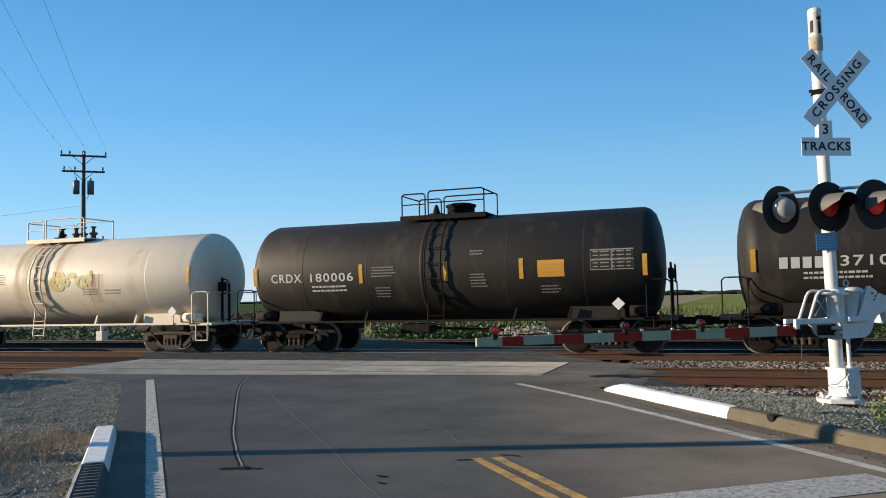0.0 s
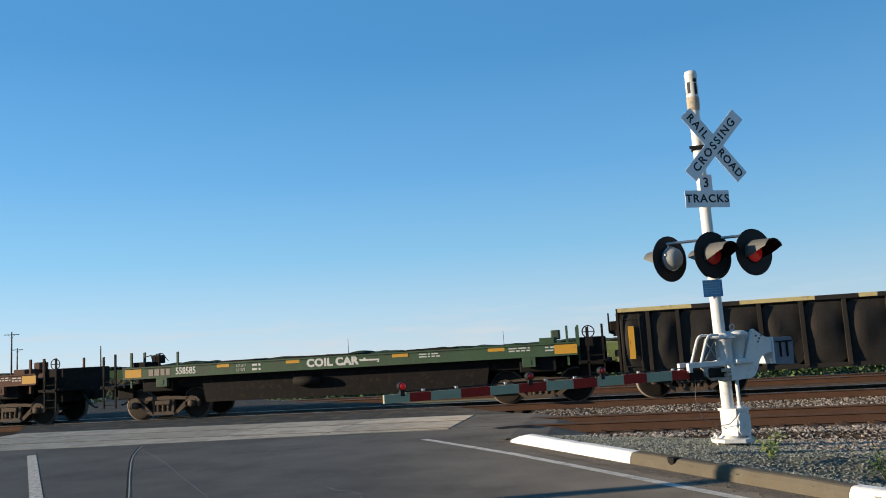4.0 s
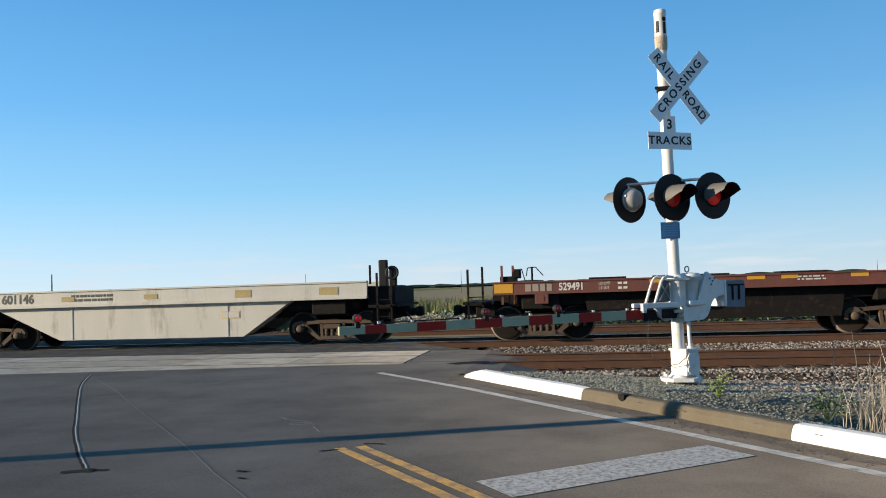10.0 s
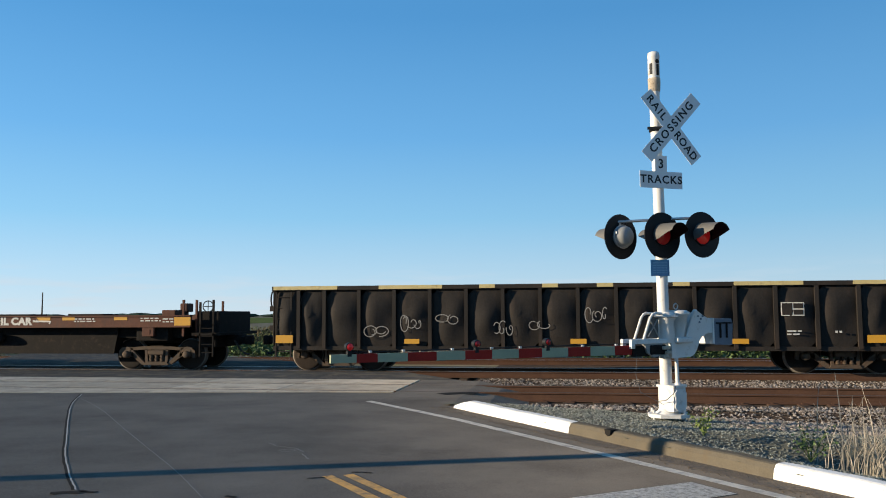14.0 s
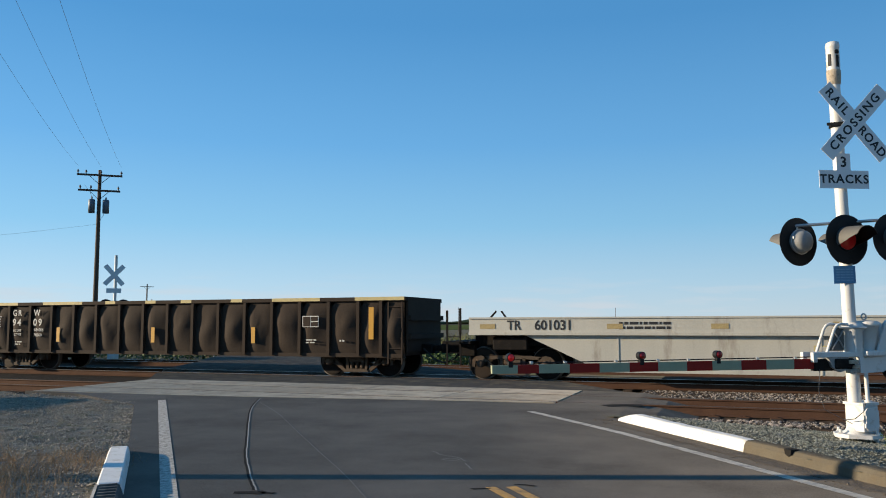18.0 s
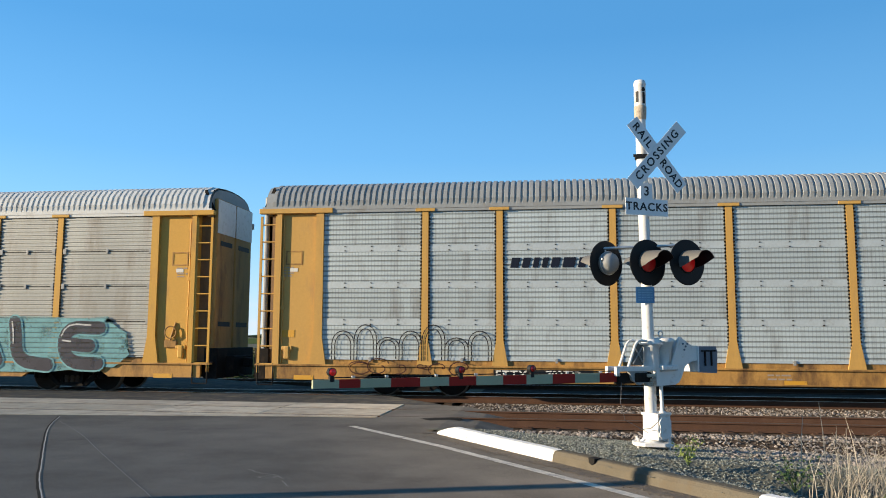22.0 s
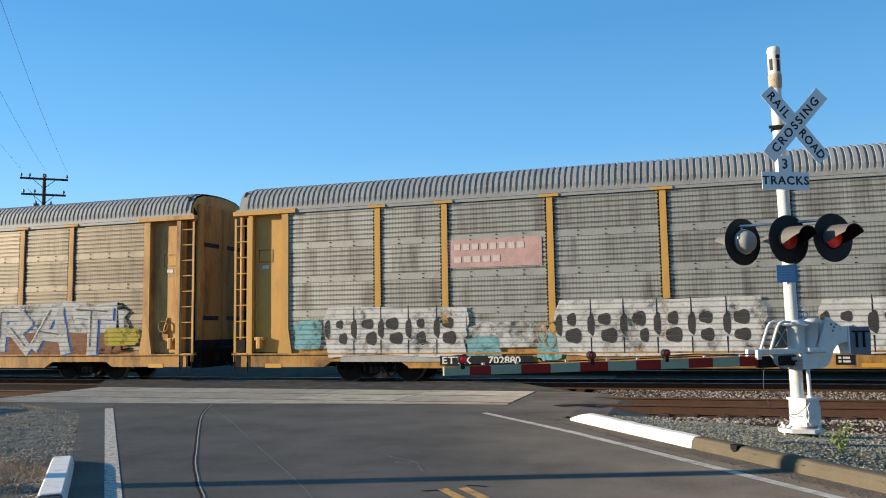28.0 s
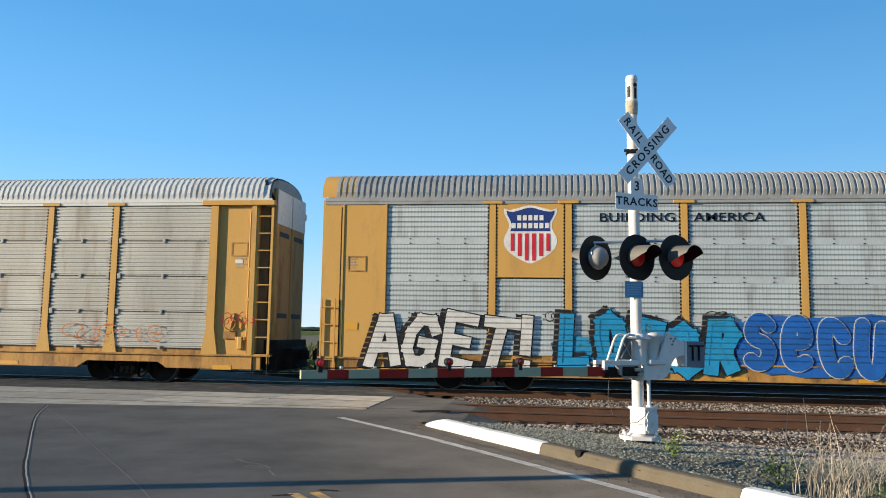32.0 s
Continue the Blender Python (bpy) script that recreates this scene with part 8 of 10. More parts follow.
def humps(parent, x, z, width, height, n, material, y):
    """A row of doubled arches sprayed in thin lines."""
    step = width / n
    for k in range(n):
        for f in (1.0, 0.72):
            cx, hw, hh = x + step * (k + 0.5), step * 0.5 * f, height * (0.78 + 0.2 * math.sin(k * 2.1)) * (0.6 + 0.4 * f)
            pts = [(cx - hw, z)] + [(cx - hw * math.cos(a * math.pi / 10), z + hh * (0.55 + 0.45 * math.sin(a * math.pi / 10))) for a in range(11)] + [(cx + hw, z + 0.02 * (k % 3))]
            part("sprayed_line", stroke_mesh([pts], 0.014, y - 0.0015 * k - (0.008 if f < 1 else 0)), material, parent, "thin sprayed arch")


def cloud_shape(r, x, z, width, height, n=34):
    pts = []
    for k in range(n):
        a = 2 * math.pi * k / n
        c, s = math.cos(a), math.sin(a)
        q = r.uniform(0.9, 1.1)
        pts.append((x + width / 2 + math.copysign(abs(c) ** 0.45, c) * width / 2 * q, z + height / 2 + math.copysign(abs(s) ** 0.6, s) * height / 2 * q))
    return pts


def block_piece(parent, x, z, width, height, cells, fill, dark, y):
    """A whitewashed field cut by short dark lines from above and below, with pairs of soft dark hollows between them."""
    step = width / cells
    r = random.Random(cells)
    top, low = [], []
    for k in range(cells + 1):
        top.append((x + k * step + r.uniform(-0.06, 0.06), z + height * r.uniform(0.96, 1.05)))
        low.append((x + k * step + r.uniform(-0.05, 0.05), z - r.uniform(0.16, 0.28)))
    side = [(x + width + d * step, z + height * v) for d, v in ((-0.08, 0.2), (0.06, 0.3), (0.02, 0.45), (0.14, 0.6), (0.1, 0.8))]
    part("painted_field", flat_shape(low + side + top[::-1] + [(x - d * step, z + height * v) for d, v in ((0.1, 0.8), (0.16, 0.62), (0.02, 0.5), (0.1, 0.3))], y), fill, parent, "whitewashed field of block graffiti")
    for k in range(cells):
        x0 = x + (k + 0.5) * step + r.uniform(-0.05, 0.05)
        if k:
            g = x + k * step
            part("painted_gap", flat_shape([(g - 0.02, z + height * 0.62), (g + 0.02, z + height * 0.62), (g + 0.012, z + height * 1.04), (g - 0.012, z + height * 1.04)], y - 0.003), BLACK_SPRAY, parent)
            part("painted_gap", flat_shape([(g - 0.012, z - 0.18), (g + 0.012, z - 0.18), (g + 0.02, z + height * 0.2), (g - 0.02, z + height * 0.2)], y - 0.003), BLACK_SPRAY, parent)
        for cx, cz, w, hh in ((x0 - step * 0.05, 0.60, r.uniform(0.12, 0.24), r.uniform(0.10, 0.16)), (x0 + r.uniform(-0.04, 0.08), 0.24, r.uniform(0.13, 0.26), r.uniform(0.12, 0.18)), (x + k * step, 0.48, 0.11, 0.22)):
            w, hh, cz = w * step, hh * height, z + cz * height
            part("painted_slot", flat_shape([(cx + w * math.copysign(abs(math.cos(a)) ** 0.6, math.cos(a)), cz + hh * math.copysign(abs(math.sin(a)) ** 0.8, math.sin(a)) * (1.15 if math.cos(a) > 0 else 0.9)) for a in [(q + 0.5) * math.pi / 8 for q in range(16)]], y - 0.004), dark, parent)


WHITE_SPRAY = paint("white_spray", 0.4526, 0.4526, 0.438)
BLACK_SPRAY = paint("black_spray", 0.0146, 0.0146, 0.01825)
BLUE_SPRAY = paint("blue_spray", 0.0146, 0.0876, 0.3066)
TEAL_SPRAY = paint("teal_spray", 0.0219, 0.2336, 0.2628)
PALE_TEAL = paint("pale_teal_spray", 0.1606, 0.3285, 0.3504)
RED_SPRAY = paint("red_spray", 0.3285, 0.0219, 0.0365)
ORANGE_SPRAY = paint("orange_spray", 0.438, 0.1387, 0.0365)
PINK_SPRAY = paint("pink_spray", 0.365, 0.1314, 0.2044)
BROWN_SPRAY = paint("brown_spray", 0.1825, 0.0657, 0.0438)
SILVER = paint("silver_leaf_spray", 0.3796, 0.3869, 0.3796)
NAVY_SPRAY = paint("navy_spray", 0.0146, 0.02555, 0.073)
CYAN_SPRAY = paint("cyan_spray", 0.146, 0.365, 0.3796)

belly_wagon(211.2, 13.4, M["flat_grey"], M["flat_grey"], "250136", "grey fish-bellied flat wagon with white numbers", True)
belly_wagon(177.6, 13.4, M["flat_dark"], M["flat_grey"], "250166", "rust-stained dark grey fish-bellied flat wagon", True)
belly_wagon(129.95, 13.2, M["flat_white"], M["flat_white"], "601146", "white fish-bellied flat wagon with black numbers", owner="TR")
belly_wagon(15.6, 13.2, M["flat_white"], M["flat_white"], "70030", "pale grey fish-bellied flat wagon with black numbers", owner="LW")
belly_wagon(-14.84, 13.0, M["flat_dark"], M["flat_grey"], "250169", "dark grey fish-bellied flat wagon with pale numbers", True)
belly_wagon(-48.3, 13.2, M["flat_white"], M["flat_white"], "601031", "white fish-bellied flat wagon with black numbers", owner="TR")


# -- gondolas --
def bulge_mesh(w, z0, z1, seed):
    """One side plate between two ribs, pushed outwards and dented."""
    nx, nz = 6, 10
    vs, fs = [], []
    for i in range(nx + 1):
        for j in range(nz + 1):
            u, v = i / nx, j / nz
            d = 0.10 * math.sin(math.pi * u) * math.sin(math.pi * v) ** 0.7 * (1 + 0.9 * noise.noise((u * 1.7 + seed * 3.1, v * 2.1, seed))) + 0.075 * noise.noise((u * 3.2 + seed * 5.3, v * 4, seed + 9)) * math.sin(math.pi * u) * math.sin(math.pi * v)
            vs.append((w * (u - 0.5), -d, z0 + (z1 - z0) * v))
    for i in range(nx):
        for j in range(nz):
            a = i * (nz + 1) + j
            fs.append((a, a + nz + 1, a + nz + 2, a + 1))
    return Mb().add(vs, fs, True)


def gondola(s, body_mat, number, label, tags=None, owner=3, seed=0, chalk="", scrawl=()):
    length = 17.0
    w = wagon_thing("gondola", label, "gondola wagon", s, "train wagons")
    h = length / 2
    y0, z0, z1 = -1.42, 0.66, 2.28
    r = random.Random(seed)
    part("body", Mb().box((-h, y0, z0), (h, y0 + 0.03, z1)).box((-h, 1.39, z0), (h, 1.42, z1)).box((-h, y0, z0), (-h + 0.03, 1.42, z1)).box((h - 0.03, y0, z0), (h, 1.42, z1)).box((-h, y0, 0.95), (h, 1.42, 1.0)), body_mat, w, "open steel gondola body", key="gon_body")
    part("top_chord", Mb().box((-h - 0.05, y0 - 0.09, z1), (h + 0.05, y0 + 0.06, z1 + 0.12), 0.015).box((-h - 0.05, 1.36, z1), (h + 0.05, 1.5, z1 + 0.12), 0.015).box((h - 0.06, -1.36, z1), (h + 0.05, 1.36, z1 + 0.12)).box((-h - 0.05, -1.36, z1), (-h + 0.06, 1.36, z1 + 0.12)), body_mat, w, "heavy top chord", key="gon_chord")
    part("side_sill", Mb().box((-h, y0 - 0.06, z0 - 0.05), (h, y0 + 0.04, z0 + 0.06)), body_mat, w, key="gon_sill")
    part("centre_sill", Mb().box((-h - 0.4, -0.3, 0.70), (h + 0.4, 0.3, 0.98)), M["steel_dark"], w, key="gon_csill")
    edges = [-h, -7.75] + [-7.0 + k for k in range(15)] + [7.75, h]
    for k, x in enumerate(edges):
        if 0 < k < len(edges) - 1:
            part("rib", lambda: Mb().prism([(-0.035, z0), (0.035, z0), (0.03, z1), (-0.03, z1)], y0 - 0.115, y0).box((-0.05, y0 - 0.125, z0), (0.05, y0 - 0.105, z1)), body_mat, w, at=Matrix.Translation((x, 0, 0)), key="gon_rib")
        if k < len(edges) - 1:
            v, pw = (seed + k) % 6, edges[k + 1] - x
            part("side_plate", lambda: bulge_mesh(pw - 0.08, z0 + 0.02, z1 - 0.01, v), body_mat, w, at=Matrix.Translation((x + pw / 2, y0, 0)), key=("bulge", round(pw, 2), v))
    for k, (a, b) in enumerate(((0.0, 0.11), (0.18, 0.285), (0.345, 0.37), (0.445, 0.47), (0.53, 0.555), (0.645, 0.67), (0.735, 0.835), (0.905, 1.0))):
        part("chord_stripe", Mb().box((-h + length * a, y0 - 0.094, z1 + 0.02), (-h + length * b, y0 - 0.09, z1 + 0.122)), M["cream"], w, "cream reflective strip on the top chord", key=("stripe", k))
    for e in (-1, 1):
        part("end_wall", lambda: Mb().box((0, -1.36, z0 + 0.1), (0.06, 1.36, z1)).box((0.06, -1.36, 1.15), (0.16, 1.36, 1.3)).box((0.06, -1.36, 1.7), (0.16, 1.36, 1.85)), body_mat, w, "ribbed end wall", Matrix.Translation((e * h, 0, 0)) @ pose(0, 0, 0, 0, 0, 0 if e > 0 else 180), key="gon_end")
        part("side_ladder", lambda: ladder(-0.22, 0.22, 0.42, 2.25, 6, -0.03, 0.014), body_mat, w, "grab irons", Matrix.Translation((e * (h - 0.30), y0 - 0.03, 0)), key="gon_ladder")
        truck(w, e * (h - 1.75), M["truck_steel"])
    coupler(w, h + 0.15, 0.70)
    part("brake_wheel", Mb().ring((-h - 0.26, -0.75, 2.05), "x", 0.26, 0.022).box((-h - 0.24, -0.86, 1.75), (-h - 0.02, -0.64, 2.1), 0.03).tube((-h - 0.27, -0.75, 1.8), (-h - 0.27, -0.75, 2.3), 0.016, n=6), M["steel_dark"], w, "black hand-brake wheel at the wagon's end")
    y = y0 - 0.128
    rz = 1.26 if body_mat == M["gon_brown"] else 1.08
    for x, z, wd, hh in ((-8.2, 1.5, 0.15, 0.85), (-4.65, rz, 0.14, 0.5), (-0.55, rz, 0.14, 0.5), (3.35, rz, 0.14, 0.5), (7.45, 1.62, 0.16, 0.95)) if owner != 4 else ((-8.15, 0.92, 0.5, 0.22), (-4.5, 0.86, 0.42, 0.13), (0.0, 0.86, 0.42, 0.13), (4.1, 0.86, 0.42, 0.13), (7.4, 0.92, 0.5, 0.2)):
        rect(w, x, z, wd, hh, M["yellow"], y, "reflector", "yellow reflective strip")
    if number:
        nx, wide = -6.80, body_mat == M["gon_brown"]
        if wide:
            lettering("GR", 0.22, M["white_text"], w, Matrix.Translation((nx, y, 2.02)), "owner_mark", squeeze=0.9, bold=0.004, space=1.4)
            lettering("W", 0.22, M["white_text"], w, Matrix.Translation((nx + 1.0, y, 2.02)), "owner_mark", squeeze=0.9, bold=0.004)
        else:
            lettering("GRW", 0.23, M["white_text"], w, Matrix.Translation((nx, y, 2.02)), "owner_mark", squeeze=0.92, bold=0.006, space=1.12)
        for k, pair in enumerate((number[:2], number[2:])):
            lettering(pair, 0.25, M["white_text"], w, Matrix.Translation((nx + k * (0.98 if wide else 0.35), y, 1.68)), squeeze=1.0 if wide else 0.88, bold=0.005, space=1.35 if wide else 1.0)
        lettering("LD LMT", 0.09, M["white_text"], w, Matrix.Translation((nx + 0.05, y, 1.40)), squeeze=0.9)
        lettering("LT WT", 0.09, M["white_text"], w, Matrix.Translation((nx + 0.10, y, 1.26)), squeeze=0.9)
        lettering("184300" if not wide else "184006", 0.11, M["white_text"], w, Matrix.Translation((nx + 1.02, y, 1.42)))
        lettering("78700" if not wide else "78800", 0.11, M["white_text"], w, Matrix.Translation((nx + 1.02, y, 1.24)))
        small_print(w, nx - 0.75, 1.9, 5, 0.25, M["pale_text"], y, 0.035, 0.09)
        small_print(w, nx + 0.15, 1.0, 2, 0.4, M["pale_text"], y, 0.035, 0.08)
    rect(w, 5.4, 1.68, 0.56, 0.34, M["white_text"], y, "stencil_panel", "white stencilled grid")
    for gx, gz, gw, gh in ((-0.13, 0.0, 0.25, 0.30), (0.14, -0.08, 0.24, 0.13), (0.14, 0.08, 0.24, 0.13)):
        rect(w, 5.4 + gx, 1.68 + gz, gw, gh, body_mat, y - 0.005, "stencil_panel")
    small_print(w, 5.25, 1.12, 2, 0.35, M["pale_text"], y, 0.035, 0.08)
    small_print(w, 6.4, 1.10, 1, 0.3, M["pale_text"], y, 0.05, 0.08)
    for k, ch in enumerate(chalk):
        lettering(ch, 0.26, M["pale_text"], w, Matrix.Translation((-3.68 + 0.985 * k, y, 1.47 + 0.025 * k)) @ pose(0, 0, 0, 0, r.uniform(-9, 9), 0), "chalk_mark", squeeze=1.15, bold=-0.006)
    for k, bay in enumerate(tags or ()):
        scribble(w, -7.0 + bay + 0.2, 0.95 + 0.17 * (k % 3), 0.6, 0.5 if k % 2 else 0.36, 2 + k % 2, M["chalk"], y - 0.006, seed * 7 + k, 0.024)
    for k, (x, z) in enumerate(scrawl):
        scribble(w, x, z, 0.55, 0.36, 4, M["cream"], y - 0.006, seed * 5 + k, 0.03)
    return w


gondola(292.0, M["gon_black"], "", "black open gondola with cream strips on its rim", (10,), seed=2)
gondola(65.66, M["gon_black"], "9466", "black open gondola with chalk letters on its side plates", (), seed=4, chalk="NZ2OE!8")
gondola(47.8, M["gon_black"], "", "black open gondola with white scrawled tags", (1, 2, 3, 4.5, 5.5, 7, 9), owner=4, seed=5)
gondola(-65.4, M["gon_brown"], "9409", "sooty brown-black open gondola with dented plates", (), seed=6)
gondola(-83.8, M["gon_brown"], "9407", "sooty brown-black open gondola with dented plates and tan scrawls", (3,), seed=9, scrawl=((-0.3, 0.75), (1.6, 0.82)))


# -- covered car-carrier wagons --
ARL = 28.6
POSTS = (9.52, 7.48, 4.47, 1.49)       # half distances of the upright posts
INNER = 12.42                          # half distance to the inner edge of the end bays
BAYW = ARL / 2 - INNER
SILL_LO, SILL_HI, SCREEN_LO, SCREEN_STEP, EAVE = 0.46, 0.84, 1.02, 1.015, 5.08
ARCH = [(-1.60, 5.24), (-1.59, 5.40), (-1.50, 5.64), (-1.30, 5.85), (-1.0, 5.96), (-0.5, 6.02), (0, 6.04), (0.5, 6.02), (1.0, 5.96), (1.30, 5.85), (1.50, 5.64), (1.59, 5.40), (1.60, 5.24)]


def corrugated(w, h, rows, depth=0.02):
    """A screen with rows of level ribs; local x along the wagon, z up from its lower edge."""
    prof = []
    n = rows
    p = h / n
    for k in range(n):
        z = k * p
        prof += [(0.0, z), (0.0, z + p * 0.30), (-depth, z + p * 0.42), (-depth, z + p * 0.88)]
    prof.append((0.0, h))
    secs = [[(x, y, z) for y, z in prof] for x in (-w / 2, w / 2)]
    mb = Mb()
    mb.loft(secs, closed=False)
    mb.box((-w / 2, 0.002, 0), (w / 2, 0.012, h))
    return mb


def mesh_panel(w, h):
    """A punched screen: plain along its upper and lower edge, six shallow level ribs between."""
    lo, hi, n = 0.09, h - 0.09, 6
    p = (hi - lo) / n
    prof = [(0.0, 0.0), (0.0, lo)]
    for k in range(n):
        z = lo + k * p
        prof += [(0.004, z + 0.04 * p), (0.004, z + 0.26 * p), (-0.006, z + 0.34 * p), (-0.006, z + 0.96 * p)]
    prof += [(0.0, hi), (0.0, h)]
    return Mb().loft([[(x, y, z) for y, z in prof] for x in (-w / 2, w / 2)], closed=False).box((-w / 2, 0.006, 0), (w / 2, 0.014, h))


def roof_mesh(length, p):
    secs = []
    n = int((length - 0.7) / p)
    x = -n * p / 2
    secs.append([(x - 0.15, y, z) for y, z in ARCH])
    for k in range(n):
        for dx, up in ((0.0, 0.0), (0.24 * p, 0.0), (0.32 * p, 0.24 * p), (0.88 * p, 0.24 * p), (0.96 * p, 0.0)):
            row = []
            for y, z in ARCH:
                d = Vector((y, z - 4.6)).normalized() * up if z > 5.28 else Vector((0, 0))
                row.append((x + k * p + dx, y + d.x, z + d.y))
            secs.append(row)
    secs.append([(-x + 0.15, y, z) for y, z in ARCH])
    return Mb().loft(secs, closed=False)


def arch_prism(x0, x1, top, low, shrink=1.0):
    """A slab across the wagon with the roof's arched outline, from x0 to x1."""
    ring = [(y * shrink, z + top) for y, z in ARCH] + [(1.58 * shrink, low), (-1.58 * shrink, low)]
    n = len(ring)
    vs = [(x0, y, z) for y, z in ring] + [(x1, y, z) for y, z in ring]
    return Mb().add(vs, [tuple(range(n)), tuple(range(n, 2 * n))[::-1]] + [(k, n + k, n + (k + 1) % n, (k + 1) % n) for k in range(n)])


def shield_half(v):
    """Half width of the shield at height v: a pointed foot, bulging flanks, a waist and flared shoulders."""
    if v < -0.2:
        return 0.60 * (1 - ((-0.2 - v) / 0.64) ** 2.2) if v > -0.84 else 0.0
    return 0.54 + 0.06 * math.cos((v + 0.2) / 0.82 * 2 * math.pi)


def shield_mesh(cx, cz, bx, bz, low, inset, y):
    mb = Mb()
    vs = []
    for k in range(25):
        v = low + (0.60 - low) * k / 24
        hw = max(shield_half(v) - inset, 0.01)
        vs += [(cx - hw * bx, y, cz + v * bz), (cx + hw * bx, y, cz + v * bz)]
    n = len(vs)
    for k in range(17):
        u = -1 + k / 8
        top = 0.72 - inset + 0.05 * math.cos(u * 4.4) * (1 if abs(u) < 0.72 else 1.6)
        hw = shield_half(0.60) - inset
        vs += [(cx + u * hw * bx, y, cz + 0.60 * bz), (cx + u * hw * bx, y, cz + top * bz)]
    fs = [(2 * k, 2 * k + 1, 2 * k + 3, 2 * k + 2) for k in range(24)] + [(n + 2 * k, n + 2 * k + 2, n + 2 * k + 3, n + 2 * k + 1) for k in range(16)]
    return mb.add(vs, fs)


